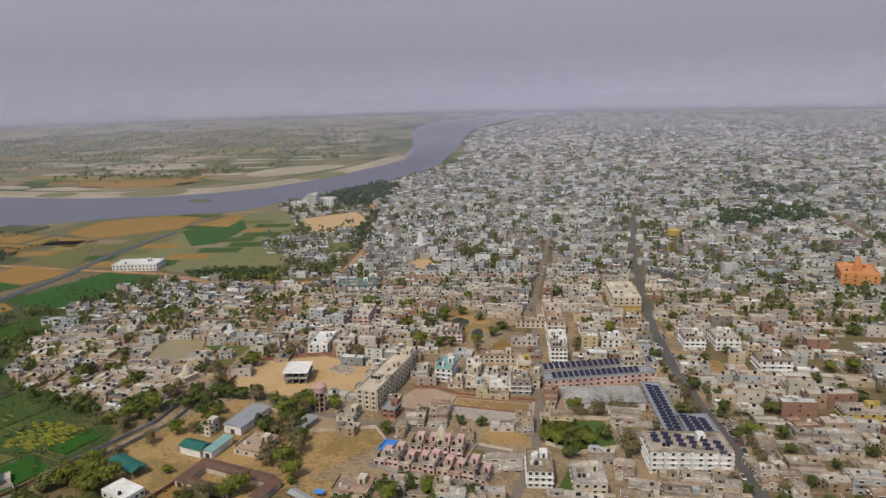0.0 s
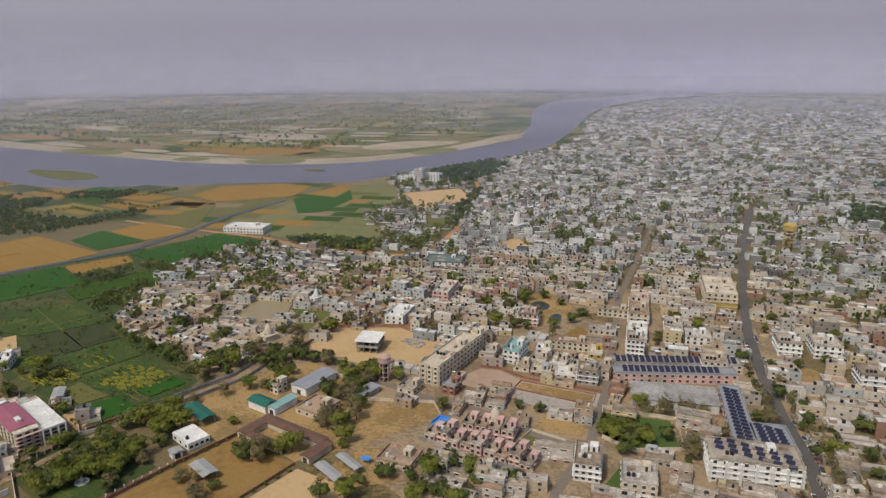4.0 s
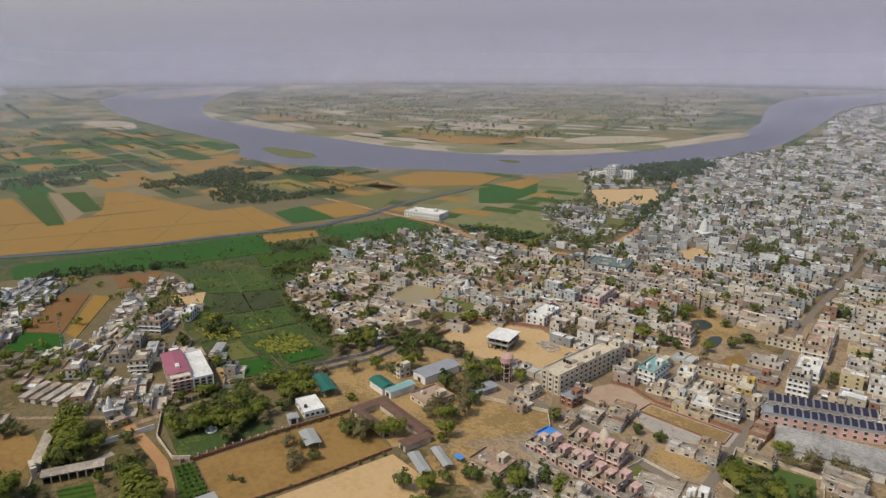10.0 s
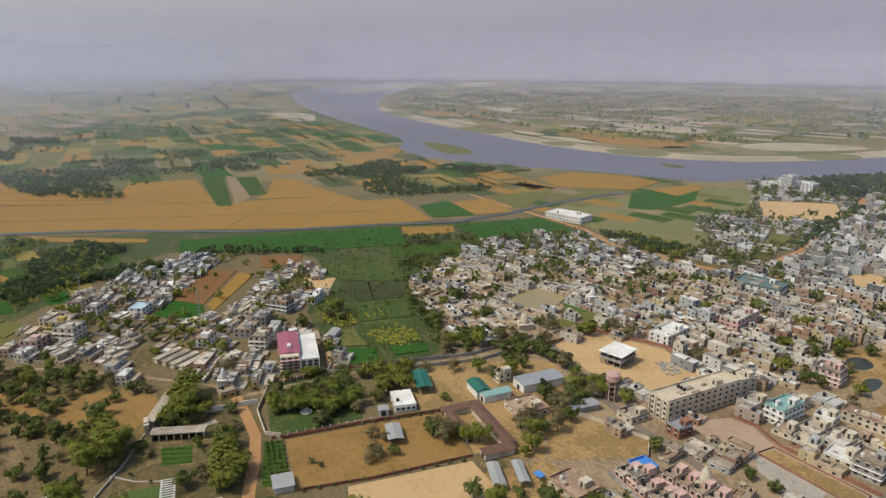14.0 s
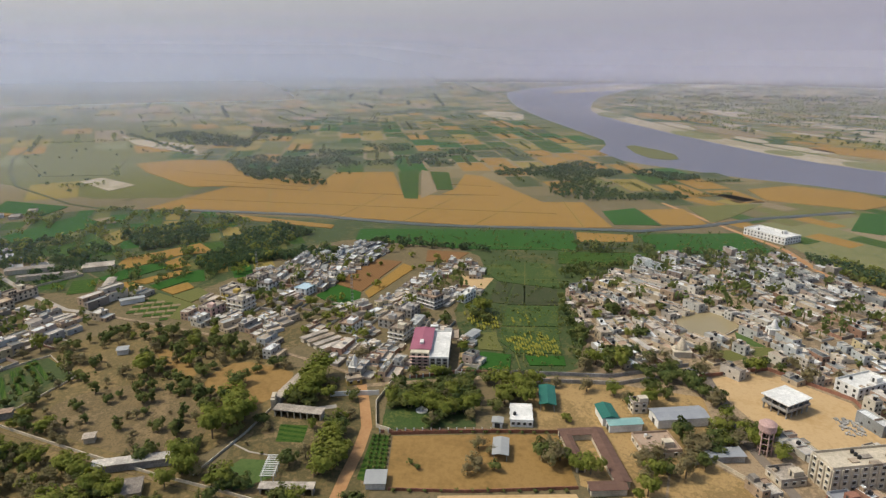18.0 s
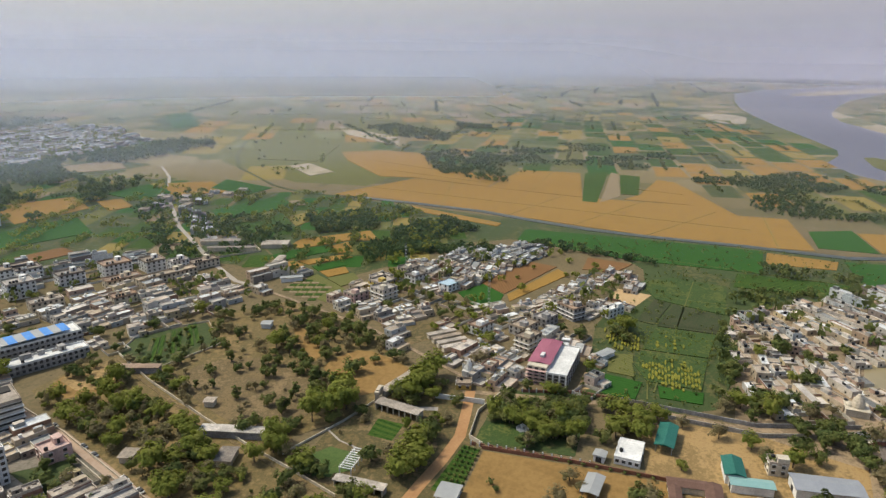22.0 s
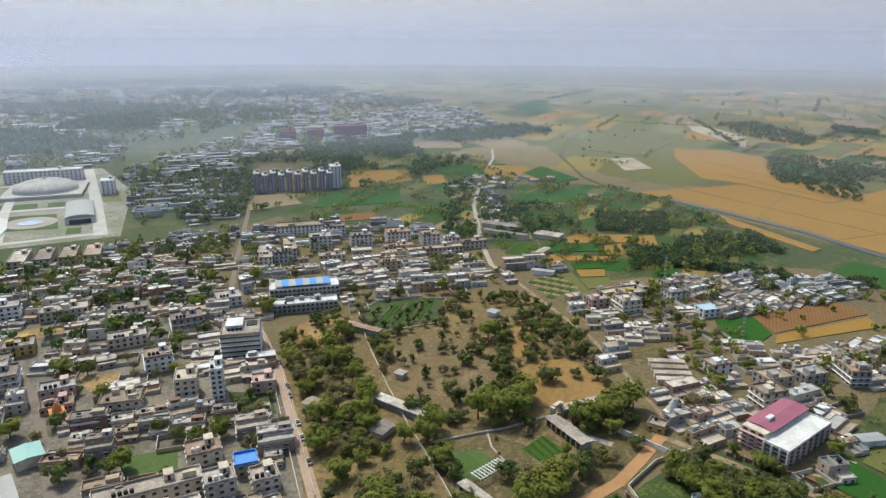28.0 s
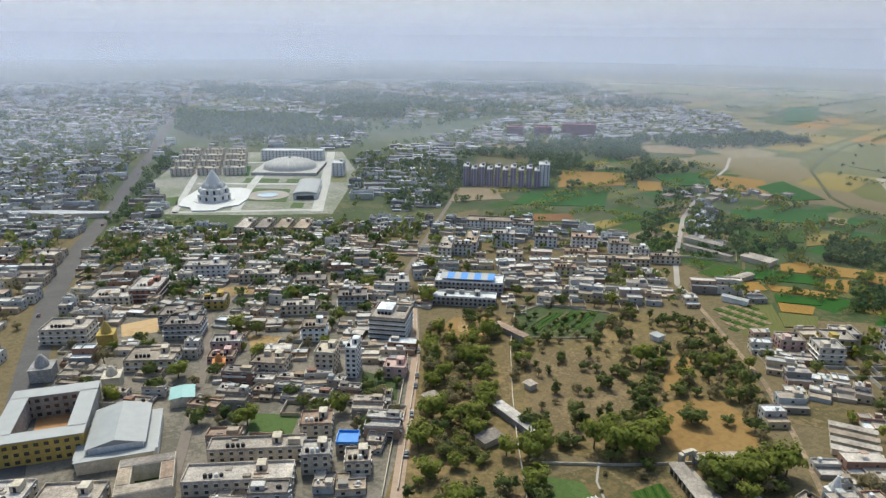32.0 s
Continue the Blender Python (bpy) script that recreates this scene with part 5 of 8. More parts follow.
for i in range(110):
    s = random.uniform(0.2, 0.9)
    x, y = random.uniform(-276, -262), random.uniform(156, 166)
    box(rubble, x - s, x + s, y - s * 0.5, y + s * 0.5, 0, s * 0.8)
for i in range(160):
    s = random.uniform(0.15, 0.55)
    x, y = random.uniform(-190, -160), random.uniform(147, 160)
    if inside(x, y, [(-187, 146), (-168, 146.5), (-156, 162), (-188, 152)]):
        box(rubble, x - s, x + s, y - s * 0.6, y + s * 0.6, 0, s * 0.5)
tagged(part("rubble_heap", rubble, M["concrete"]), "grey heap of building rubble on sand", "rubble", "", "stuff")

# teal-topped white house, houses on the cleared plots
for x, y, w, d, st, lab, wm, rm in ((-203, 175, 8, 9, 1, "low bungalow with a flat beige roof", "cream", "roof"), (-192, 176, 10, 8, 1, "low bungalow with a flat beige roof", "wall", "cream"), (-204, 196, 8, 8, 2, "small cream house with a roof room", "cream", "white"), (-181, 183, 11, 10, 1, "wide bungalow with a pale flat roof", "cream", "white"), (-190, 199, 11, 8, 1, "low bungalow with a flat beige roof", "wall", "roof"), (-170, 185, 10, 10, 3, "grey weathered house with open balconies", "concrete", "roof"), (-178, 206, 7, 12, 3, "yellow plastered street house", "yellow", "cream"), (-197, 214, 24, 6, 2, "long beige two-storey lodging house", "cream", "roof"),
                                    (-189, 228, 20, 9, 1, "long low building with a brown flat roof", "brick", "roof"), (-197, 246, 16, 8, 1, "long low building with a brown flat roof", "wall", "roof"), (-238, 229, 12, 9, 3, "grey and pink house beside the pond", "pink", "roof"), (-205, 276, 22, 6, 2, "row of cream street houses", "cream", "roof")):
    block("house", x, y, 26, w, d, st, lab, "house", wm, rm, 3.1, max(2, int(w / 3)), max(2, int(d / 4)), "white" if st > 2 else None, tanks=1)
r0 = block("house", -213, 182, 18, 9, 15, 3, "white three-storey house with teal roof sheets", "house", "white", "tin_teal", 3.1, 3, 5, "white", tanks=2)
for x, y, w, d, s in ((-227, 178, 9, 13, 1), (-222, 196, 10, 12, 1), (-201, 188, 9, 14, 1), (-191, 192, 9, 15, 1), (-181, 197, 10, 14, 1), (-169, 197, 10, 15, 2)):
    block("house", x, y, 18, w, d, s, "flat-roofed plastered town house", "house", "cream", "roof", 3.1, 2, 3)

# ---- solar roofs and school ----
r1 = block("civic_hall", -143.4, 226.5, 39.5, 66, 9, 2, "long two-storey hall with solar panels on its roof", "hall", "cream", "concrete", 3.0, 16, 2, tanks=0, stair=False)
panels(r1, 62, 6, 4.86, 20, 1, 2.2, 4.6)
r2 = block("civic_hall", -138.4, 214.5, 39.5, 60, 8, 2, "long pink hall with solar panels on its roof", "hall", "pink", "tin_grey", 3.2, 16, 2, tanks=0, stair=False)
panels(r2, 48, 5, 5.18, 16, 1, 2.2, 4.2, -2)
shed(-129, 193, 121, 18, 38, 4.5, 0.9, "concrete", "low broad hall with grey sheet roof", "white", "hall")
r3 = block("civic_hall", -99.5, 192, 28, 9.5, 54, 2, "narrow wing roofed with rows of solar panels", "hall", "pink", "tin_grey", 3.2, 2, 10, tanks=0, stair=False)
panels(r3, 6.4, 48, 5.18, 2, 15, 3.0, 1.7, tilt=12, spin=-24)
r4 = block("civic_hall", -80.5, 180, 31, 15, 24, 2, "square hall roofed with rows of solar panels", "hall", "pink", "tin_grey", 3.2, 4, 5, tanks=0, stair=False)
panels(r4, 11, 21, 5.18, 3, 8, 3.2, 1.6, tilt=12, spin=-24)
r5 = block("school", -81, 157, 29, 33, 16, 4, "pale four-storey school with solar panels on top", "school", "white", "roof", 2.9, 9, 4, "white", tanks=2, glass="glass")
panels(r5, 29, 11, 9.34, 6, 3, 3.0, 1.8, spin=-20)
pm = shared(("pier", "school"), lambda: blk(-0.45, 0.45, -0.9, 0, 0, 9.2), M["white"])
for i in range(7):
    sub("pier", pm, r5, pose((i / 6 - 0.5) * 32, -8.0, 0))
compound_wall([(-150, 165), (-137, 142), (-122, 141), (-107, 156), (-120, 177), (-150, 165)], 1.8, "cream", "low cream garden wall")

for x, y, w, d, s, lab in ((-129, 117, 10, 16, 3, "white three-storey town house with terraces"), (-110, 122, 13, 15, 2, "cream two-storey town house with terraces"), (-169, 232, 9, 13, 4, "tall white town house with balconies"), (-63, 276, 17, 13, 3, "unfinished white three-storey building"), (-150, 270, 14, 12, 2, "white two-storey town building"),
                       (-92, 300, 14, 16, 3, "white three-storey block with balconies"), (-108, 290, 12, 14, 3, "white three-storey block with terraces"), (-20, 236, 20, 10, 2, "yellow two-storey shop building"), (-128, 238, 12, 11, 3, "cream three-storey corner building")):
    block("house", x, y, 28, w, d, s, lab, "house", "yellow" if "yellow" in lab else "white" if "white" in lab else "cream", "roof", 3.1, 4, 4, "white" if s > 2 else None, tanks=3)
for x, y, w, d, st, wl in ((-179.5, 255, 11, 18, 2, "white"), (-191, 279, 12, 20, 3, "cream"), (-203, 303, 12, 20, 2, "pink"), (-168, 278, 10, 14, 2, "cream")):
    block("house", x, y, 27, w, d, st, "%s town building lining the street" % wl, "building", wl, "white" if wl == "white" else "roof", 3.2, 3, 5, "white", tanks=3)
ro = block("house", -169, 349, 27, 19, 38, 4, "large cream building with ochre lower floors", "building", "cream", "cream", 3.2, 5, 8, "cream", tanks=3)
part("ochre_front", blk(-9.6, 9.6, -19.15, -19.08, 0, 5.2), M["yellow"], ro, "ochre painted front wall")
block("temple", -29, 488, 10, 26, 34, 3, "orange temple complex with flat roofs", "temple", "orange", "orange", 4, 4, 5)
spire(-29, 484, 4, 22, "orange", "orange temple spire above roofs")
block("hall", -361, 287, 33, 30, 20, 2, "white two-storey hall with slate-green roof", "hall", "white", "tin_slate", 3.4, 6, 6, "white", tanks=0)
block("lodge", -581, 245, 32, 40, 20, 2, "large white lodge standing by green fields", "building", "white", "white", 3.4, 12, 6, "white", tanks=2)
for x, y, w, d, s in ((-655, 556, 12, 12, 7), (-670, 548, 26, 12, 3), (-648, 575, 22, 14, 4), (-676, 570, 14, 10, 4)):
    block("apartment_block", x, y, 20, w, d, s, "white apartment block near the river", "building", "white", "white", 3.2, 5, 4, tanks=2)
spire(-394, 425, 4, 17, "white", "tall white temple spire above low houses", 5)
spire(-369, 167, 2.0, 8.5, "white", "small white temple spire among houses", 3)
spire(-336, 108, 2.8, 9, "cream", "small cream temple spire among houses", 3)
spire(-175, 117, 2.6, 11, "cream", "small cream temple spire in a terrace", 4)
spire(-303, -57, 1.6, 8.5, "white", "slender white temple spire beside the lane", 2.6)

# pink terrace with shops
for i in range(9):
    block("house", -191 + i * 5.4, 96 + i * 1.15 + (i % 2), 12, 5.2, 10, 1 + (i % 3 == 1), "pink terraced house with small balcony", "house", "pink", "roof", 3.0, 2, 2, "pink" if i % 2 else None, group="pink terrace")
for i in range(4):
    block("house", -183 + i * 5.4, 110 + i * 2.2, 22, 5.2, 9, 2, "pink two-storey house behind the terrace", "house", "pink", "roof", 2.9, 2, 2, "pink", group="pink terrace")
compound_wall([(-194, 88.5), (-168, 93), (-148, 98.5)], 2.0, "concrete", "long grey wall below the pink terrace")
block("shop", -192.5, 102.5, 12, 8, 8, 1, "small shop under a blue tarpaulin roof", "shop", "concrete", "tin_blue", 3.4, 2, 2, tanks=0, stair=False)

# ---- farm sheds and yard ----
shed(-279.5, 35, 88, 6.5, 17, 3.6, 1.3, "tin_green", "open shed under a green sheet roof", posts=True)
shed(-267, 59.3, 98, 6.5, 11.5, 3.8, 1.6, "tin_green", "farm building with green sheet roof", "white")
shed(-259.6, 65.4, 11, 4.6, 14, 3.4, 1.0, "tin_teal", "long low building with pale teal roof", "white")
shed(-267.6, 89.5, 11, 9.5, 22, 4.0, 1.2, "tin_grey", "wide shed with blue-grey sheet roof", "white")
shed(-237.5, 14.2, 88, 5.5, 11.5, 3.0, 0.8, "tin", "open shed with white sheet roof", posts=True)
block("house", -264.5, 23, 90, 9.5, 14, 1, "white farm house with flat pale roof", "house", "white", "white", 3.8, 4, 3, stair=False, tanks=1, rise=0.3)
shed(-200, 46, 84, 4, 14, 2.8, 0.7, "tin", "long open shed with pale sheet roof", posts=True)
shed(-199.5, 55.5, 84, 3.2, 13, 2.8, 0.7, "tin", "narrow open shed with pale sheet roof", posts=True)
for x, y, t, w, d in ((-251.3, 44.5, 10, 4.6, 13), (-237.5, 42.3, 100, 3.4, 21), (-236.5, 55.4, 98.5, 5.2, 36), (-216, 52, 8, 4.6, 13)):
    shed(x, y, t, w, d, 2.7, 0.8, "tile", "low stable wing with dark tiled roof", "cream", "stable")
block("house", -275.5, 74, 11, 5.5, 6.5, 2, "small cream two-storey house among sheds", "house", "cream", "roof", 3, 2, 2)
block("house", -246, 75.5, 11, 14, 15, 1, "sprawling pale courtyard house", "house", "cream", "pinksoil", 3.4, 3, 3)
block("house", -229, 118.5, 15, 9, 10.5, 1, "low cream house beside the lane", "house", "cream", "roof", 3.4, 2, 3)
block("house", -188, 72, 20, 15, 12, 1, "pale low house with broken terrace roof", "house", "cream", "roof", 3.2, 3, 3)
compound_wall([(-247, -30.5), (-251.5, 4), (-254, 40)], 1.6, "brick", "brick yard wall")
compound_wall([(-210.5, -26), (-211.5, 2), (-217, 42)], 1.3, "brick", "low brick yard wall")
compound_wall([(-306.5, 12), (-306.5, 68), (-322, 108)], 1.9, "concrete", "pale boundary wall beside the lane")
compound_wall([(-299, 12), (-299, 70), (-316, 112)], 1.9, "concrete", "pale boundary wall beside the lane")
compound_wall([(-157, -93), (-186, -189), (-195, -232)], 1.3, "cream", "grey wall along the street")
compound_wall([(-254, -228), (-238, -191), (-222, -145), (-212, -113), (-205, -87), (-199, -67)], 1.3, "cream", "pale ruined wall through the parkland")
compound_wall([(-254, -228), (-276, -238), (-306, -216), (-284, -189), (-247, -198)], 0.9, "cream", "wall round the kitchen garden")
compound_wall([(-220, 161.5), (-210, 166.5), (-195, 165.5), (-158, 178.5)], 1.3, "brick", "brick wall of a cleared plot")
compound_wall([(-194.5, 162.3), (-159, 174.6), (-155, 164), (-192.2, 153), (-194.5, 162.3)], 0.8, "brick", "low brick enclosure on a cleared plot")
compound_wall([(-162.5, 126.5), (-146.5, 129), (-145.5, 118), (-160.5, 113), (-162.5, 126.5)], 1.3, "cream", "low wall round a green plot")
compound_wall([(-231, 77), (-239, 95), (-211, 116), (-200, 109)], 1.6, "cream", "pale wall round a dry plot")
compound_wall([(-163, -96), (-191, -189), (-200, -233)], 1.2, "cream", "pale wall on the parkland side of the street")
compound_wall([(-299, -79), (-243, -90), (-213, -99)], 1.0, "cream", "old wall at the edge of the parkland")
compound_wall([(-296, -36), (-272, -41), (-252, -37.5), (-249, -31)], 1.8, "cream", "garden wall beside the dirt track")
compound_wall([(-396, 117), (-402, 148), (-378, 154), (-355, 131), (-358, 112), (-396, 117)], 1.0, "cream", "low wall round the pond")
compound_wall([(-310, 110), (-321, 146), (-292, 173), (-254, 173)], 1.8, "brick", "brick wall round the building site")

# ---- village building with mauve roof ----
rp = thing("guest_house", -323, -21, 91, "tall cream guest house under a mauve sheet roof", "building")
rp.scale = (1.12, 1.32, 0.57)
part("wall_block", blk(-8.5, -0.1, -11.5, 12.5, -0.3, 15), M["cream"], rp)
part("roof", (lambda b: (bmesh.ops.translate(b, vec=(-4.3, 2.2, 0), verts=b.verts), b)[1])(gable(8.6, 20.5, 15.02, 1.1, 0.5)), M["tin_pink"], rp, "mauve sheet metal roof")
part("roof_terrace", blk(-8.3, -0.2, -11.3, -8.7, 15.01, 15.3), M["cream"], rp)
part("stair_room", blk(-5.0, -3.4, -4.5, -1.5, 16.0, 18.1), M["white"], rp)
part("annex_block", blk(0, 8.5, -12.5, 12.5, -0.3, 11.8), M["concrete"], rp)
part("annex_roof", (lambda b: (bmesh.ops.translate(b, vec=(4.25, 0, 0), verts=b.verts), b)[1])(parapet(8.5, 25, 12.1, 0.9)), M["white"], rp, "white flat terrace roof")
wm = shared(("window", "tall"), lambda: blk(-0.75, 0.75, -0.06, 0.06, 0, 1.8), M["glass"])
for s in range(5):
    for i in range(3):
        sub("window", wm, rp, pose(-7 + i * 2.7, -11.52, 0.7 + s * 3))
    for j in range(6):
        sub("window", wm, rp, pose(-8.52, -9 + j * 3.9, 0.7 + s * 3, 0, 0, 90))
    part("balcony", blk(-8.7, -0.2, -12.6, -11.5, 0.2 + s * 3, 0.45 + s * 3), M["pink"], rp)
for s in range(4):
    for i in range(3):
        sub("window", wm, rp, pose(1.6 + i * 2.7, -12.52, 0.6 + s * 2.9))
    for j in range(7):
        sub("window", wm, rp, pose(8.52, -10.5 + j * 3.5, 0.6 + s * 2.9, 0, 0, 90))
cm = shared(("column", "annex"), lambda: blk(-0.2, 0.2, -0.5, 0, 0, 12), M["white"])
for i in range(4):
    sub("column", cm, rp, pose(0.3 + i * 2.65, -12.5, 0))
take(-323, -21, 91, 20, 34)
shed(-348, -1, 63, 4.5, 10, 3, 0.6, "tin", "narrow shed with pale sheet roof", "white")
block("house", -396, -29, 55, 14, 9, 3, "grey three-storey house with balconies", "house", "concrete", "roof", 3, 4, 3, "white")
block("house", -408, -7, 60, 6, 13, 2, "white two-storey farm house", "house", "white", "white", 3, 2, 4)
for x, y, s in ((-383, -75, 24), (-416, -145, 26)):
    root = thing("radio_mast", x, y, 20, "thin red-and-white lattice radio mast", "mast")
    for k in range(3):
        a = k * 2.094
        bm = bmesh.new()
        box(bm, math.cos(a) * 0.7 - 0.06, math.cos(a) * 0.7 + 0.06, math.sin(a) * 0.7 - 0.06, math.sin(a) * 0.7 + 0.06, -0.2, s)
        part("mast_leg", bm, M["steel"], root)
    for k in range(10):
        part("brace", lathe(((0.78, s * (k + 1) / 11), (0.78, s * (k + 1) / 11 + 0.12), (0.6, s * (k + 1) / 11 + 0.12), (0.6, s * (k + 1) / 11)), 6), M["steel"], root)

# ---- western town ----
# Galleries are flat panes whose dark colour paints the shade of open recesses.
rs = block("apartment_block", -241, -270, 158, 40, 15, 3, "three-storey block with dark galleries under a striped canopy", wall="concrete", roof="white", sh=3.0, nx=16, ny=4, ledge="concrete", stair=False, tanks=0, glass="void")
for i in range(8):
    part("canopy_panel", blk(-17 + i * 4, -13 + i * 4, -7, 5, 9.2, 9.4), M["tin_blue" if i % 2 else "tin"], rs, "blue canopy sheet" if i % 2 else "white canopy sheet")
pm = shared(("canopy_post",), lambda: blk(-0.1, 0.1, -0.1, 0.1, 7.25, 9.2), M["steel"])
for i in range(9):
    for y in (-6.8, 4.8):
        sub("canopy_post", pm, rs, pose(-16.8 + i * 4.2, y, 0))
block("apartment_block", -232, -250, 158, 36, 9, 2, "two-storey grey block in front of taller flats", wall="concrete", roof="white", nx=14, ny=3)
rt = block("office_block", -184, -219, 156, 18, 19, 5, "five-storey grey office block with horizontal window bands", "building", "stone", "roof", 3.1, 0, 0, "white", tanks=4, stair=False)
for s in range(5):
    part("window_band", blk(-9.05, 9.05, -9.56, 9.56, s * 2.48 + 1.0, s * 2.48 + 1.8), M["glass"], rt)
part("plant_room", blk(-7, 1, -2, 8, 12.46, 14.4), M["white"], rt)
# No shaft is cut: a dark slab on the roof paints the well's shade.
part("light_well", blk(2.5, 7.5, 1, 7, 12.46, 12.9), M["void"], rt)
block("house", -178, -177, 160, 10, 9, 2, "small pink house with pale roof", "house", "pink", "pink", 3, 2, 2)
block("apartment_block", -160, -183, 160, 5, 11, 6, "slim white six-storey block", wall="white", roof="white", nx=2, ny=4, sh=2.9)
block("apartment_block", -149, -190, 160, 9, 12, 4, "cream four-storey block with terraces", wall="cream", roof="cream", nx=3, ny=4)
block("apartment_block", -124, -196, 160, 16, 12, 2, "pale two-storey block with terraces", wall="cream", roof="roof", nx=5, ny=4)

ry = thing("school", -42, -161, 3, "courtyard school with yellow front and pale sheet roofs", "school")
for nm, a, mat in (("front_wing", (-15, 15, 13.5, 19), "yellow"), ("rear_wing", (-15, 15, -20, -14), "concrete"), ("east_wing", (9.5, 15, -13.98, 13.48), "concrete"), ("west_wing", (-15, -9.5, -13.98, 13.48), "concrete")):
    part(nm, blk(*a, -0.3, 9.4), M[mat], ry)
    part("roof", blk(a[0] - 0.5, a[1] + 0.5, a[2] - (0 if "st_" in nm else 0.5), a[3] + (0 if "st_" in nm else 0.5), 9.42 if "st_" in nm else 9.48, 9.9), M["tin"], ry, "white sheet metal roof")
wm2 = shared(("window", "school"), lambda: blk(-0.8, 0.8, -0.07, 0.07, 0, 1.4), M["glass"])
for s in range(3):
    for i in range(9):
        sub("window", wm2, ry, pose(-13 + i * 3.25, 19.0, 0.9 + s * 3))
        sub("window", wm2, ry, pose(-13 + i * 3.25, -13.96, 0.9 + s * 3))
    for i in range(7):
        sub("window", wm2, ry, pose(-9.47, -10 + i * 3.3, 0.9 + s * 3, 0, 0, 90))
        sub("window", wm2, ry, pose(15.02, -10 + i * 3.3, 0.9 + s * 3, 0, 0, 90))
part("courtyard", blk(-9.4, 9.4, -13.9, 13.4, -0.2, 0.15), M["dirt"], ry)
take(-42, -161, 3, 31, 40)

rh = thing("assembly_hall", -69, -149, 3, "broad hall with a white pitched sheet roof", "hall")
part("wall_block", blk(-9, 9, -13, 13, -0.3, 6.99), M["white"], rh)
part("roof", gable(18, 26, 7, 2.6, 1.0), M["tin"], rh, "white pitched sheet roof")
for s in (-1, 1):
    part("side_roof", blk(s * 11.5 - 2.3, s * 11.5 + 2.3, -13, 15, 4.4, 4.7), M["tin"], rh)
    part("side_wall", blk(s * 11.5 - 2, s * 11.5 + 2, -12.5, 14.5, -0.3, 4.39), M["white"], rh)
part("porch_roof", blk(-13, 13, 14.2, 18, 5, 5.3), M["tin"], rh)
part("porch_wall", blk(-12.5, 12.5, 14.3, 17.5, -0.3, 4.98), M["cream"], rh)
take(-69, -149, 3, 28, 34)

rc = thing("courtyard_house", -82, -118, 3, "pale courtyard house round a green lawn", "house")
for a in ((-9, 9, 5, 10), (-9, 9, -10, -5), (-9, -4.5, -4.98, 4.98), (4.5, 9, -4.98, 4.98)):
    part("wing", blk(*a, -0.3, 6), M["cream"], rc)
    part("roof", blk(a[0] + 0.25, a[1] - 0.25, a[2] + 0.25, a[3] - 0.25, 6.01, 6.2), M["roof"], rc)
part("lawn", blk(-4.4, 4.4, -4.9, 4.9, -0.2, 0.2), M["lawn"], rc)
take(-82, -118, 3, 19, 21)
for x, y, w, d, s in ((-118, -128, 34, 8, 2), (-112, -112, 36, 10, 2), (-60, -112, 20, 14, 2), (-40, -118, 14, 14, 2), (-138, -116, 10, 9, 3), (-152, -112, 9, 9, 2), (-140, -140, 12, 10, 2)):
    block("apartment_block", x, y, 170, w, d, s, "long pale block with cluttered roof terrace", wall="cream", roof="roof", nx=max(3, int(w / 3.2)), ny=3, tanks=4)
block("house", -150, -124, 165, 8, 8, 2, "house roofed with a bright blue sheet", "house", "wall", "tin_blue", 3, 2, 2, stair=False, tanks=0)
for x, y, w, d, s, wl in ((-83, -244, 18, 13, 3, "concrete"), (-28, -252, 22, 15, 3, "cream"), (-102, -211, 12, 9, 1, "pink"), (-72, -213, 22, 15, 2, "cream")):
    block("apartment_block", x, y, 170, w, d, s, "broad town block with stepped terraces", wall=wl, roof="roof", nx=6, ny=4, ledge="white", tanks=4)
spire(-58, -194, 2.4, 10, "cream", "tan temple spire between town blocks", 6)
spire(-27, -210, 3, 11.5, "concrete", "grey weathered temple spire among roofs", 6)
spire(-101, -202, 1.8, 7, "orange", "small orange temple spire between terraces", 3)
block("house", -411, -112, -20, 11, 9, 2, "village house under a pale blue sheet roof", "house", "white", "pale_blue", 3.0, 3, 2, stair=False, tanks=0, rise=0.3)
spire(-47, -241, 2.5, 12, "yellow", "ochre temple spire between blocks", 6)
open_ground("lawn", [(-116, -158), (-134, -152), (-130, -138), (-113, -143)], "lawn", 0.1, "small green garden between houses", "garden")
for x, y, w, d, s, t in ((-268, -352, 9, 30, 3, 158), (-247, -344, 9, 30, 3, 158), (-257, -338, 12, 8, 3, 158), (-303, -394, 50, 14, 3, 158), (-318, -380, 16, 14, 3, 158), (-292, -352, 16, 14, 4, 158), (-345, -330, 18, 14, 4, 158), (-366, -318, 14, 14, 3, 158), (-322, -345, 16, 12, 3, 158), (-334, -312, 22, 10, 2, 158), (-352, -292, 40, 9, 2, 160), (-310, -285, 14, 10, 2, 158), (-385, -290, 20, 10, 2, 160), (-372, -300, 12, 9, 3, 160), (-285, -320, 18, 10, 2, 158)):
    block("apartment_block", x, y, t, w, d, s, "pale apartment block near the parkland", wall="white" if s > 2 else "cream", roof="roof", nx=int(w / 3), ny=int(d / 4), tanks=3)

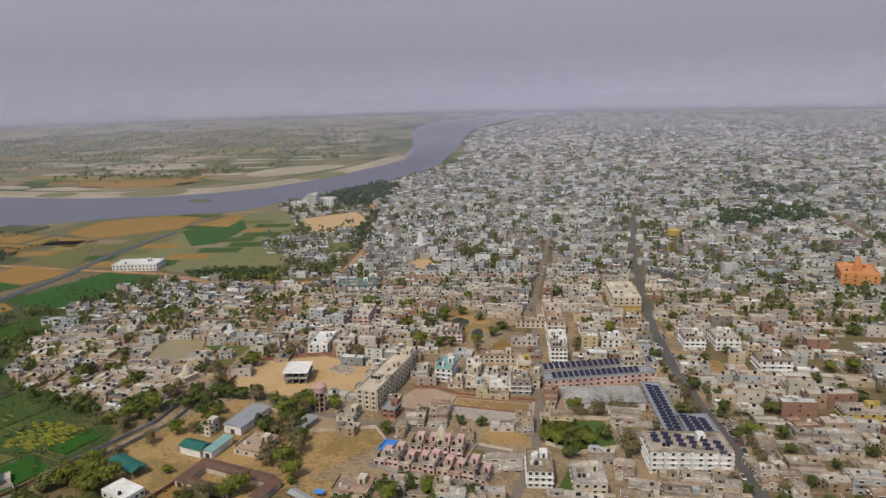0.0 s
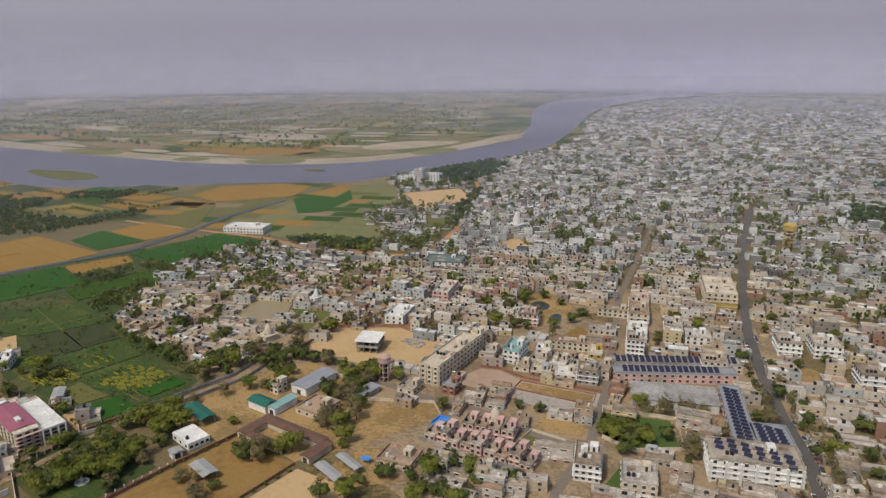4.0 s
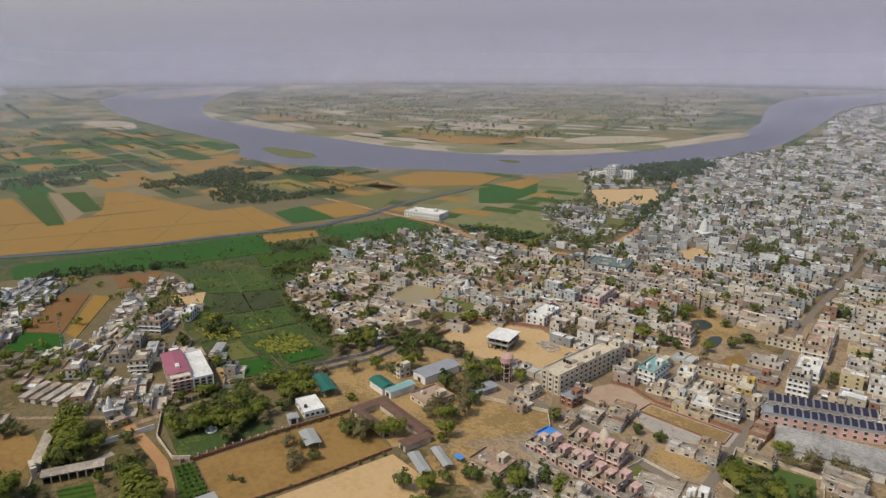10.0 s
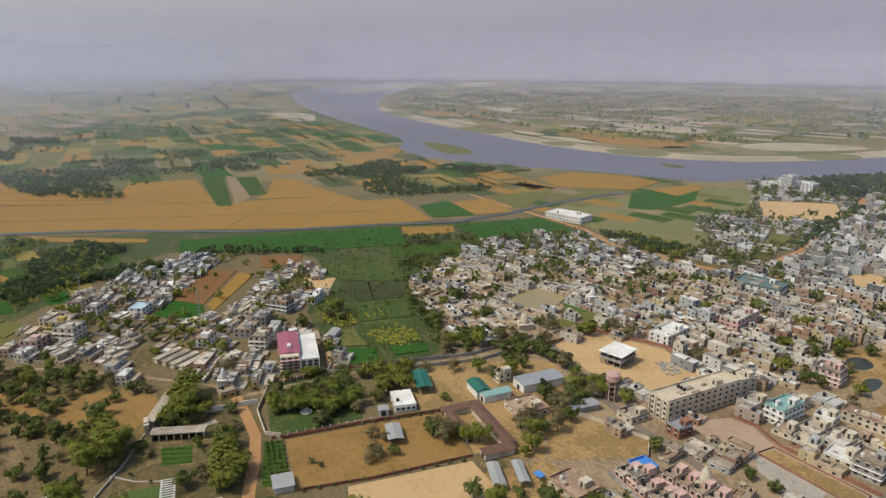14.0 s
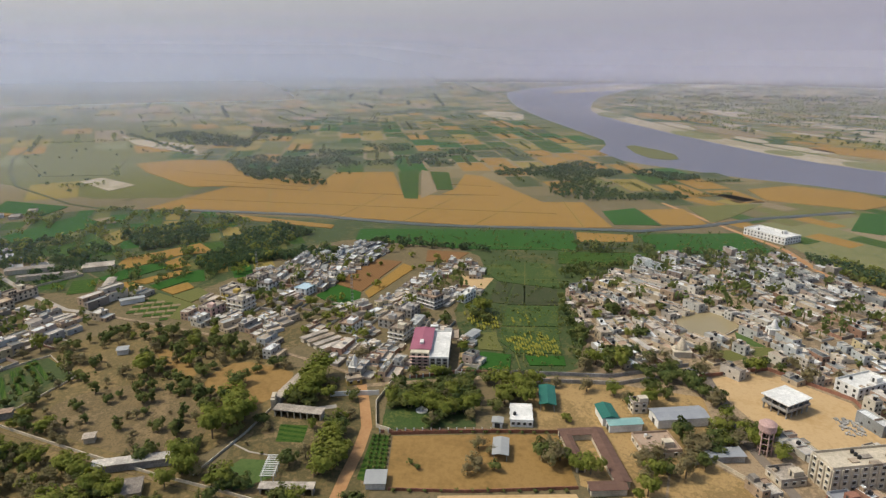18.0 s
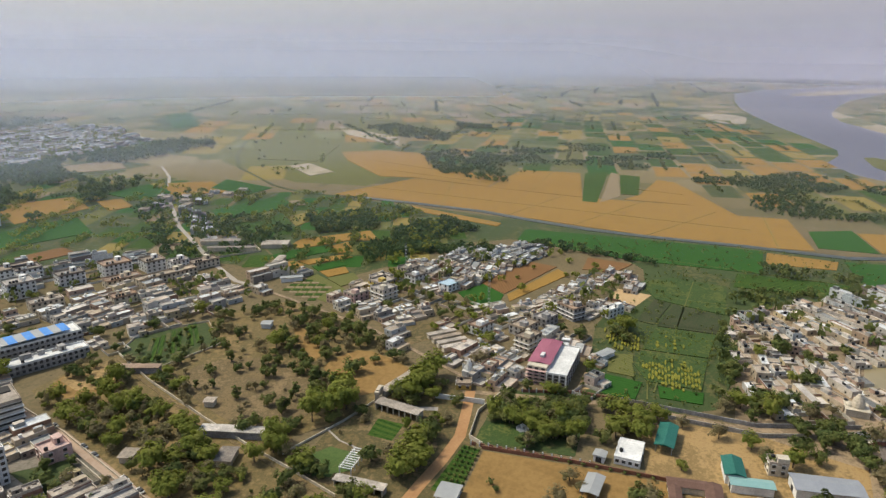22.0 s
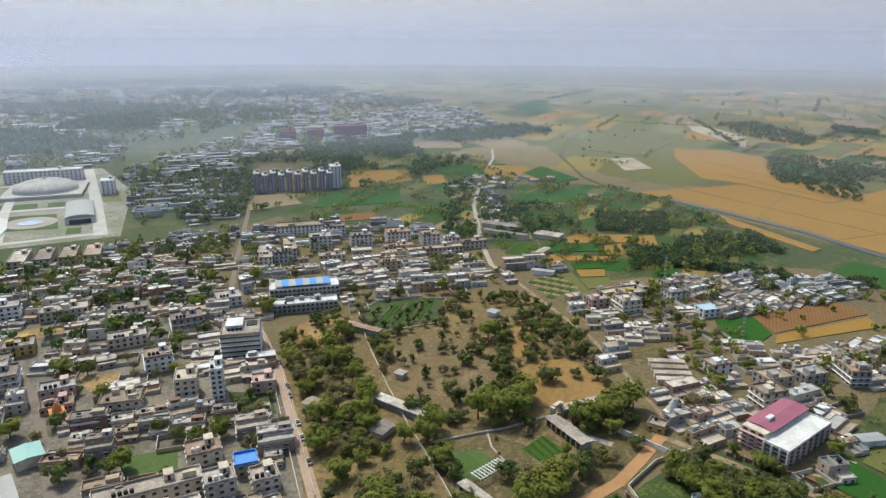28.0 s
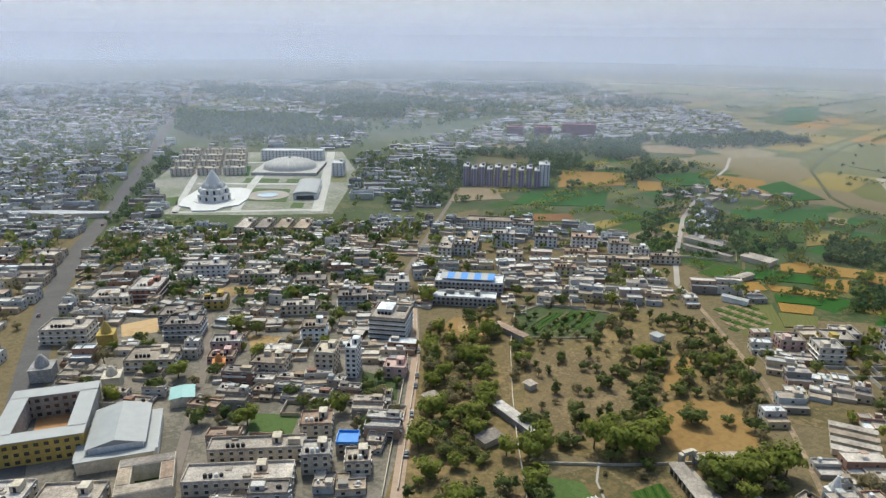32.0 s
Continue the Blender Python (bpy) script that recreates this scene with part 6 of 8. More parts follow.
# ---- far towers and temple park ----
for i in range(10):
    c = -327 - i * 7.4
    block("tower_block", c, -563 + i * 3.0, 158, 5.6, 17, 7 if i % 2 else 8, "mauve apartment tower in a long row", wall="mauve", roof="white", nx=2, ny=4, sh=3, tanks=0, group="mauve towers")
block("tower_block", -403, -541, 158, 11, 17, 9, "pale end tower of the mauve row", wall="white", roof="white", nx=3, ny=4, sh=3, tanks=0)
for i, (x, y, w) in enumerate(((-590, -850, 50), (-540, -868, 26), (-500, -880, 24))):
    block("tower_block", x, y, 155, w, 20, 8 if i == 0 else 6, "maroon apartment slab in the distance", wall="maroon", roof="maroon", nx=12, ny=3, sh=3, tanks=0, glass="glass")

rm = thing("temple", -81, -541, 170, "large white marble temple on a broad terrace", "temple")
rm.scale = (1.08, 1.08, 0.92)
part("terrace", prism([(-24, -20), (-13, -27), (-9, -38), (9, -38), (13, -27), (24, -20), (27, 4), (24, 36), (13, 46), (-13, 46), (-24, 36), (-27, 4)], -0.3, 1.6), M["marble"], rm, "broad white marble terrace")
part("plinth", lathe(((17, 1.61), (17, 2.1), (15, 2.15), (15, 2.2)), 16), M["marble"], rm)
part("lower_hall", lathe(((13.5, 2.21), (13.5, 8), (14, 8.1), (14, 8.6), (11.5, 8.7)), 12), M["marble"], rm)
part("upper_hall", lathe(((11, 8.71), (11, 13), (11.5, 13.1), (11.5, 13.6), (8, 14)), 12), M["marble"], rm)
part("tower", lathe(((6.5, 14.01), (6.4, 17), (5.6, 21), (4.2, 25), (2.2, 28.5), (1.2, 29.5), (1.5, 30), (0.5, 31), (0.1, 34)), 14), M["marble"], rm)
dm = shared(("turret",), lambda: lathe(((1.6, 0), (1.6, 2.2), (1.9, 2.3), (1.5, 3.6), (0.7, 4.6), (0.1, 5.6)), 10), M["marble"])
om = shared(("archway",), lambda: blk(-0.9, 0.9, -0.15, 0.15, 0, 3.4), M["void"])
for i in range(8):
    a = i * math.pi / 4
    sub("turret", dm, rm, pose(11.2 * math.cos(a), 11.2 * math.sin(a), 8.7))
    sub("turret", dm, rm, pose(8.0 * math.cos(a + 0.4), 8.0 * math.sin(a + 0.4), 13.9))
for i in range(12):
    a = (i + 0.5) * math.pi / 6
    sub("archway", om, rm, pose(13.1 * math.cos(a), 13.1 * math.sin(a), 3.4, 0, 0, math.degrees(a) + 90))
    sub("archway", om, rm, pose(10.7 * math.cos(a), 10.7 * math.sin(a), 9.0, 0, 0, math.degrees(a) + 90))
take(-81, -541, 170, 56, 100)
rd = thing("domed_hall", -155, -678, 165, "huge low white domed assembly hall", "hall")
part("podium", blk(-35, 35, -34, 34, -0.3, 3.4), M["stone"], rd)
part("dome", lathe([(30, 3.41), (30, 4.4)] + [(29 * math.cos(k * math.pi / 20), 4.41 + 9.5 * math.sin(k * math.pi / 20)) for k in range(10)], 44), M["stone"], rd, "pale ribbed stone dome")
for i in range(22):
    a = i * math.pi / 11
    bm = bmesh.new()
    for k in range(9):
        limb_at = [(28.95 * math.cos(j * math.pi / 20), 4.45 + 9.5 * math.sin(j * math.pi / 20)) for j in (k, k + 1)]
        v = [bm.verts.new((r * math.cos(a + o / max(r, 4)), r * math.sin(a + o / max(r, 4)), z + 0.12)) for (r, z), o in ((limb_at[0], -0.25), (limb_at[0], 0.25), (limb_at[1], 0.25), (limb_at[1], -0.25))]
        bm.faces.new(v)
    part("rib", bm, M["marble"], rd)
part("lantern", lathe(((1.6, 13.7), (1.6, 14.6), (0.8, 15.2), (0.1, 16)), 12), M["stone"], rd)
gm = shared(("opening", "podium"), lambda: blk(-1.2, 1.2, -0.1, 0.1, 0, 2.6), M["void"])
for i in range(13):
    sub("opening", gm, rd, pose(-30 + i * 5, 34, 0.5)), sub("opening", gm, rd, pose(35, -30 + i * 5, 0.5, 0, 0, 90))
take(-155, -678, 165, 68, 70)
rv = thing("vaulted_hall", -166, -558, 171, "white hall with a shallow vaulted roof", "hall")
part("wall_block", blk(-11, 11, -30, 30, -0.3, 5), M["white"], rv)
part("roof", vault(23, 61, 5.01, 2.8), M["tin"], rv, "white vaulted sheet roof")
part("doorway", blk(-8, 8, -30.1, -30, 0, 3.8), M["void"], rv)
take(-166, -558, 171, 24, 62)
block("hall", -162, -745, 165, 74, 18, 4, "long white marble guest hall", "hall", "marble", "marble", 3.6, 18, 4, tanks=0)
for i in range(3):
    for j in range(4):
        block("guest_block", -42 - i * 27, -672 - j * 42 + i * 3, 168, 22, 15, 3, "tan guest block with stepped roof", "building", "cream", "cream", 3.2, 5, 3, tanks=2, group="guest blocks")
for i in range(4):
    block("guest_block", -110 - i * 14.5, -437 + i * 4, 165, 11, 30, 2, "pale block with barrel roofs below the temple park", "building", "cream", "roof", 3.2, 3, 6, tanks=0)
open_ground("park_paving", [(-106, -482), (-180, -470), (-226, -640), (-226, -790), (-40, -820), (-14, -640), (-40, -500)], "courtpave", 0.15, "pale paved ground of the temple park", "park")
for pts, wd in (([(-100, -500), (-113, -600), (-130, -700), (-146, -800)], 8), ([(-168, -480), (-186, -600), (-212, -790)], 10), ([(-60, -622), (-190, -590)], 7), ([(-48, -504), (-172, -486)], 6), ([(-40, -740), (-208, -720)], 7), ([(-50, -500), (-54, -640), (-60, -790)], 6)):
    tagged(part("park_path", ribbon(pts, wd, -0.2, 0.24 + 0.01 * wd), M["stone"]), "broad white stone path in the temple park", "path", "", "structure")
for pts, mt in (([(-108, -640), (-142, -628), (-138, -604), (-104, -616)], "lawn"), ([(-150, -626), (-178, -616), (-175, -592), (-146, -602)], "lawn"), ([(-106, -590), (-150, -575), (-144, -522), (-104, -536)], "lawn"), ([(-86, -718), (-112, -707), (-110, -650), (-86, -661)], "green"), ([(-28, -520), (-50, -530), (-48, -566), (-26, -556)], "lawn"), ([(-192, -600), (-208, -596), (-216, -660), (-200, -664)], "pasture"), ([(-150, -518), (-160, -514), (-156, -496), (-146, -500)], "lawn")):
    open_ground("lawn", pts, mt, 0.3, "formal park lawn with pale paths", "garden")
tagged(part("plaza", lathe(((20, 0.1), (20, 0.45), (10.5, 0.45), (10.5, 0.38)), 36, at=(-128, -553)), M["paved"]), "round paved fountain plaza", "plaza", "", "structure")
tagged(part("plaza", lathe(((9.5, 0.1), (9.5, 0.8), (8.6, 0.8), (8.6, 0.5)), 28, at=(-128, -553)), M["pale_blue"]), "round blue fountain basin", "fountain", "", "structure")
block("gatehouse", -205, -640, 165, 12, 20, 5, "white gatehouse of the temple park", "building", "white", "white", 3.4, 3, 5, tanks=0)
for i in range(5):
    shed(22 + i * 9, -505 - i * 3, 80, 6, 46, 4, 1.2, "tin" if i % 2 else "tin_grey", "long market shed with pale sheet roof", "cream", "market_shed")


# ---- parkland buildings and garden things ----
def colonnade(x, y, turn, length, depth, h, label, roof="roof"):
    """A long low building with an open row of piers on one side."""
    root = thing("colonnade", x, y, turn, label, "outbuilding")
    part("back_wall", blk(-length / 2, length / 2, depth / 2 - 0.4, depth / 2, -0.3, h - 0.01), M["concrete"], root)
    part("roof", blk(-length / 2 - 0.4, length / 2 + 0.4, -depth / 2 - 0.4, depth / 2 + 0.4, h, h + 0.35), M[roof], root)
    me = shared(("pier", "colonnade", h), lambda: blk(-0.25, 0.25, -0.25, 0.25, -0.3, h - 0.01), M["cream"])
    n = int(length / 3)
    for i in range(n + 1):
        sub("pier", me, root, pose((i / n - 0.5) * (length - 0.6), -depth / 2 + 0.3, 0))
    for s in (-1, 1):
        part("end_wall", blk(s * length / 2 - 0.2, s * length / 2 + 0.2, -depth / 2 + 0.6, depth / 2 - 0.42, -0.3, h - 0.02), M["concrete"], root)
    take(x, y, turn, length, depth)


colonnade(-258.5, -72, 84, 21, 5, 3.2, "long low ruined colonnade with pale roof")
colonnade(-217, -123, -72, 30, 4.5, 3.0, "long low ruined arcade along a wall")
colonnade(-243, -204, -66, 22, 4, 3.0, "low ruined arcade beside the garden wall")
colonnade(-281.5, -82.5, -11, 26, 3.5, 2.8, "short ruined arcade under large trees")


def pergola(x, y, turn, length, width):
    root = thing("pergola", x, y, turn, "white pergola with open slats over a garden path", "pergola")
    post = shared(("post", "pergola"), lambda: blk(-0.15, 0.15, -0.15, 0.15, -0.2, 2.6), M["white"])
    slat = shared(("slat", width), lambda: blk(-0.22, 0.22, -width / 2 - 0.4, width / 2 + 0.4, 2.81, 2.98), M["white"])
    for s in (-1, 1):
        part("beam", blk(-length / 2, length / 2, s * width / 2 - 0.12, s * width / 2 + 0.12, 2.61, 2.8), M["white"], root)
        for i in range(5):
            sub("post", post, root, pose((i / 4 - 0.5) * (length - 0.4), s * width / 2, 0))
    for i in range(10):
        sub("slat", slat, root, pose((i / 9 - 0.5) * length, 0, 0))
    take(x, y, turn, length, width)


pergola(-218, -71, 5, 13, 4.5)
for x, y, t, w, d, lab in ((-313, -181, 20, 5, 5, "small white garden hut under trees"), (-214.5, -31, 5, 8, 7, "small white hut at the end of a planted strip"), (-258, 13, 85, 4, 4, "small white pump house by the yard wall"), (-202, -116, 20, 9, 6, "pale low house among trees"), (-232, -150, 20, 4, 4, "small ruined pale hut"), (-188, -150, 20, 6, 5, "low brown shed under trees")):
    shed(x, y, t, w, d, 2.6, 0.5, "tin" if "white" in lab else "roof", lab, "white" if "white" in lab else "cream", "hut")
rz = thing("fountain", -267, -20, 0, "round white garden fountain with a stepped rim", "fountain")
part("basin", lathe(((2.6, -0.2), (2.6, 0.6), (2.2, 0.6), (2.2, 0.3)), 20), M["white"], rz)
part("pedestal", lathe(((0.5, 0.2), (0.35, 1.4), (1.1, 1.6), (1.1, 1.8), (0.25, 1.9), (0.2, 2.6), (0.05, 2.8)), 14), M["white"], rz)
for i in range(6):
    for j in range(5):
        x, y = -368 - i * 4.6 + j * 2.2, -207 + j * 6.2 - i * 0.6
        tagged(part("garden_bed", blk(-1.7, 1.7, -2.4, 2.4, -0.2, 0.32), M["fallow" if (i + j) % 2 else "veg"]), "small planted garden bed with pale rim", "garden bed", "garden beds").matrix_world = pose(x, y, 0, 0, 0, 20)
for i in range(9):
    tagged(part("garden_bed", blk(-1.0, 1.0, -15, 15, -0.2, 0.42), M["veg" if i % 3 else "scrub"]), "long kitchen garden bed with leafy rows", "garden bed", "garden beds").matrix_world = pose(-262 - i * 3.6, -216 + i * 0.6, 0, 0, 0, -52 + i)
post = shared(("wall_post",), lambda: blk(-0.22, 0.22, -0.22, 0.22, -0.3, 2.2), M["white"])
fence = tagged(part("wall", ribbon([(-297, -29.5), (-306, -4), (-306, 10)], 0.3, -0.3, 1.5), M["brick"]), "brick garden wall with white posts", "wall", "", "structure")
for i in range(9):
    sub("post", post, fence, pose(-297 - i * 0.98, -29 + i * 3.05, 0))
# village and western town blocks
for x, y, w, d, s, wl in ((-392, -150, 14, 12, 3, "yellow"), (-405, -158, 12, 11, 2, "cream"), (-380, -143, 12, 12, 3, "cream"), (-418, -139, 11, 10, 2, "white"), (-372, -158, 12, 10, 2, "pink"), (-430, -150, 12, 10, 2, "cream"), (-355, -70, 12, 9, 2, "white"), (-364, -48, 14, 10, 2, "concrete"), (-345, -40, 12, 9, 3, "cream"), (-380, -40, 12, 9, 2, "concrete")):
    block("house", x, y, -20, w, d, s, "%s village house with stepped roof terraces" % {"yellow": "ochre yellow", "cream": "cream", "white": "white", "pink": "pink", "concrete": "unpainted grey"}[wl], "house", wl, "roof", 3.0, 3, 3, "white" if s > 2 else None)
for x, y, w, d, s, wl in ((-80, -258, 20, 14, 3, "concrete"), (-58, -305, 16, 22, 3, "brick"), (-146, -225, 12, 12, 3, "white"), (-104, -222, 14, 9, 2, "pink"), (-120, -318, 24, 12, 2, "cream"), (-40, -300, 22, 16, 2, "cream"), (-88, -335, 26, 12, 3, "white"), (-150, -300, 18, 12, 2, "cream"), (-170, -262, 16, 12, 3, "concrete"), (-95, -280, 14, 12, 2, "yellow"), (-140, -260, 18, 10, 2, "cream"), (-200, -285, 14, 14, 2, "white")):
    block("apartment_block", x, y, 170, w, d, s, "%s town block with a cluttered roof terrace" % {"yellow": "ochre", "cream": "cream", "white": "white", "pink": "pink", "concrete": "bare grey", "brick": "dark brick"}[wl], wall=wl, roof="roof", nx=int(w / 3), ny=int(d / 4), ledge="white" if s > 2 else None, tanks=3)
shed(-88, -175, 3, 9, 10, 4, 0.8, "tin_teal", "small hall with teal sheet roof", "cream", "hall")
block("house", -291, -55, 20, 6, 7, 1, "small yellow house beside a temple", "house", "yellow", "roof", 3.4, 2, 2, stair=False)
block("house", -310, 232, 26, 11, 26, 3, "pink three-storey house above low roofs", "house", "pink", "roof", 3.0, 3, 6, "pink")
block("house", -303, 182, 26, 12, 22, 2, "long white two-storey house with terraces", "house", "white", "white", 3.1, 3, 6)
block("house", -213, 131, 15, 7, 8, 2, "small house with brick-red and grey front", "house", "brick", "tin_grey", 2.8, 2, 2, tanks=0)
for i in range(4):
    shed(-340 + i * 3.9, -87 + i * 4.5, 49, 2.7, 16, 2.6, 0.3, "roof", "low row of workshops with flat pale roof", "cream", "workshop", door=False)
root = thing("tarpaulin", -197, 62, 20, "small blue tarpaulin stretched on poles by a shed", "tarpaulin")
part("sheet", blk(-2, 2, -1.5, 1.5, 2.2, 2.26), M["tin_blue"], root)
for sx in (-1, 1):
    for sy in (-1, 1):
        part("pole", blk(sx * 1.9 - 0.05, sx * 1.9 + 0.05, sy * 1.4 - 0.05, sy * 1.4 + 0.05, -0.2, 2.2), M["steel"], root)
# gate of the parkland and long low sheds by the country road
root = thing("gateway", -266, -85.5, 10, "pale stone gateway in the parkland wall", "gateway")
for sx in (-1, 1):
    part("pier", blk(sx * 2.6 - 0.8, sx * 2.6 + 0.8, -0.9, 0.9, -0.3, 4.2), M["cream"], root)
part("lintel", blk(-3.6, 3.6, -1.0, 1.0, 4.21, 5.0), M["cream"], root)
part("coping", blk(-2.2, 2.2, -0.8, 0.8, 5.01, 5.6), M["cream"], root)
tagged(part("park_path", ribbon([(-265, -83), (-264.5, -74), (-265, -66), (-268, -58)], 3.0, -0.3, 0.2), M["paved"]), "pale path from the gateway to the lane", "path", "", "structure")
tagged(part("park_path", ribbon([(-236, -94), (-230, -84), (-228, -74)], 0.8, -0.3, 0.22), M["paved"]), "narrow pale garden path", "path", "", "structure")
shed(-384, -214.5, 36, 4, 14, 3, 0.4, "tin", "long white shed by the garden beds", "white")
shed(-405, -243, -72, 5, 34, 3.2, 0.5, "roof", "long pale row of sheds by the road", "cream", door=False)
for x, y, w, d in ((-436, -318, 30, 7), (-424, -297, 36, 4), (-448, -274, 20, 12)):
    shed(x, y, 25, d, w, 3.4, 0.5, "roof", "low pale farm building by the country road", "cream", "farm_building", door=False)
compound_wall([(-409, -311), (-444, -292), (-432, -276), (-400, -297), (-409, -311)], 1.6, "cream", "pale compound wall in the fields")
for x, y, w, d, s in ((-560, -470, 14, 9, 1), (-545, -455, 12, 9, 1), (-575, -452, 12, 8, 1), (-590, -440, 14, 9, 1), (-530, -440, 16, 8, 1), (-615, -440, 10, 8, 1), (-540, -475, 12, 9, 2), (-498, -462, 12, 9, 1), (-514, -450, 11, 8, 1)):
    block("house", x, y, 25, w, d, s, "low pale farm house by the country road", "house", "cream", "roof", 3.0, 0, 0, stair=False, tanks=0, rise=0.4)
colonnade(-206.5, -61.5, 94, 19, 3.5, 2.6, "long low pale garden shed behind a pergola")
compound_wall([(-276.5, -63), (-280, -41)], 2.4, "white", "whitewashed wall beside the temple")
compound_wall([(-268, 103), (-247.5, 106.5)], 2.2, "cream", "cream wall beside the lane")
shed(-241, 100, 8, 6, 14, 2.8, 0.4, "tin_grey", "low grey outbuilding behind a lawn", "concrete", door=False)
for i in range(14):
    sub("post", post, compound_wall([(-248 - i * 0.35, -35 + i * 3.5), (-248.2 - i * 0.35, -33.4 + i * 3.5)], 1.5, "brick", "short brick panel of a garden wall"), pose(-248 - i * 0.35, -35.3 + i * 3.5, 0))


# ---- houses of the town ----
CENTRE = (-60, 0)


STOREY = 2.3


def volumes(w, d, storeys, r):
    """A house as a main block and lower wings: (x0, x1, y0, y1, height), the main block first."""
    cut = d * r.uniform(0.38, 0.68) - d / 2
    h = storeys * STOREY + r.uniform(-0.1, 0.5)
    drop = r.choice((0.75, 1, 1)) if storeys > 1 else r.choice((0.15, 0.3, 0.5))
    rest = max(1.0, h - drop * STOREY)
    if r.random() < 0.6:
        x = w * r.uniform(-0.2, 0.2)
        return [(-w / 2, w / 2, -d / 2, cut, h), (-w / 2, x, cut, d / 2, rest), (x, w / 2, cut, d / 2, max(0.8, rest - r.choice((0.5, 1.0, 2.0))))]
    return [(-w / 2, w / 2, -d / 2, cut, h), (-w / 2, w / 2, cut, d / 2, rest)]


def house_proto(w, d, storeys, style):
    """A plastered flat-roofed house at the origin: blocks with roofs behind parapets, stair room, tank, openings."""
    r = random.Random(style * 17 + storeys)
    root = thing("house", 0, 0, 0, HOUSE_LABELS[storeys - 1], "house", "town houses")
    vols = volumes(w, d, storeys, r)
    tops, panes, sills = bmesh.new(), bmesh.new(), bmesh.new()
    for i, (x0, x1, y0, y1, h) in enumerate(vols):
        part("wall_block" if i == 0 else "wing", blk(x0, x1, y0 + (0.02 if i else 0), y1, -0.3, h - 0.31), M["wall"], root)
        t, up = 0.2, r.choice((0.35, 0.6, 0.85))
        top = part("roof", tray(bmesh.new(), x0, x1, y0, y1, h - 0.3, h + 0.05, up, t), M["roof"], root)
        roof = top if i == 0 else roof
        for st in range(max(1, int((h + 0.4) // STOREY))):
            z = st * STOREY + 0.7
            for side in range(4):
                size = x1 - x0 if side < 2 else y1 - y0
                n = 2 if size > 4.2 else 1
                for k in range(n):
                    if r.random() < 0.2 or z + 1.1 > h:
                        continue
                    hw = r.choice((0.4, 0.55, 0.7))
                    if side < 2:
                        q, e = x0 + (k + 0.5) / n * size, (y0 - 0.03 if side == 0 else y1 + 0.03)
                        box(panes, q - hw, q + hw, e - 0.05, e + 0.05, z, z + 1.05)
                        box(sills, q - hw - 0.15, q + hw + 0.15, e - 0.32, e + 0.32, z + 1.07, z + 1.15, floor=True)
                    else:
                        q, e = y0 + (k + 0.5) / n * size, (x0 - 0.03 if side == 2 else x1 + 0.03)
                        box(panes, e - 0.05, e + 0.05, q - hw, q + hw, z, z + 1.05)
                        box(sills, e - 0.32, e + 0.32, q - hw - 0.15, q + hw + 0.15, z + 1.07, z + 1.15, floor=True)
    x0, x1, y0, y1, h = vols[0]
    sx, sy = r.choice((-1, 1)) * w * 0.26, (y0 + y1) / 2
    for _ in range(r.choice((2, 3, 5))):
        u, v, a, b = r.uniform(-0.4, 0.3) * w, r.uniform(y0 + 0.5, y1 - 1.6), r.uniform(0.5, 2.0), r.uniform(0.4, 1.2)
        box(tops, u, u + a, v, v + b, h, h + r.uniform(0.25, 0.8))
    tagged(part("roof_clutter", tops, M["roof"], root), "", "", "", "stuff")
    tagged(part("glazing", panes, M["glass"], root), "", "", "", "stuff")
    if style % 2:
        tagged(part("sunshade_trim", sills, M["white"], root), "", "", "", "stuff")
    else:
        sills.free()
    if style % 3 != 2:
        room = part("stair_room", blk(sx - w * 0.17, sx + w * 0.17, sy - d * 0.13, sy + d * 0.13, h + 0.06, h + r.uniform(1.5, 2.0)), M["wall"], root)
        part("door", blk(sx - 0.45, sx + 0.45, sy + d * 0.13 - 0.02, sy + d * 0.13 + 0.05, h + 0.1, h + 1.45), M["void"], room)
    if style % 4 != 1:
        tank(roof, -sx, sy * 0.8, h + 0.06, 0.6, 1.3)
    if style % 2 and storeys > 1:
        part("balcony", blk(-w * 0.45, w * 0.3, -d / 2 - 1.0, -d / 2, h - 2.3, h - 1.6), M["wall"], root)
    return root


HOUSE_LABELS = ("low one-storey plastered house with flat roof", "two-storey plastered house with flat terrace roof", "three-storey plastered house with roof terrace", "four-storey plastered house with roof terrace")


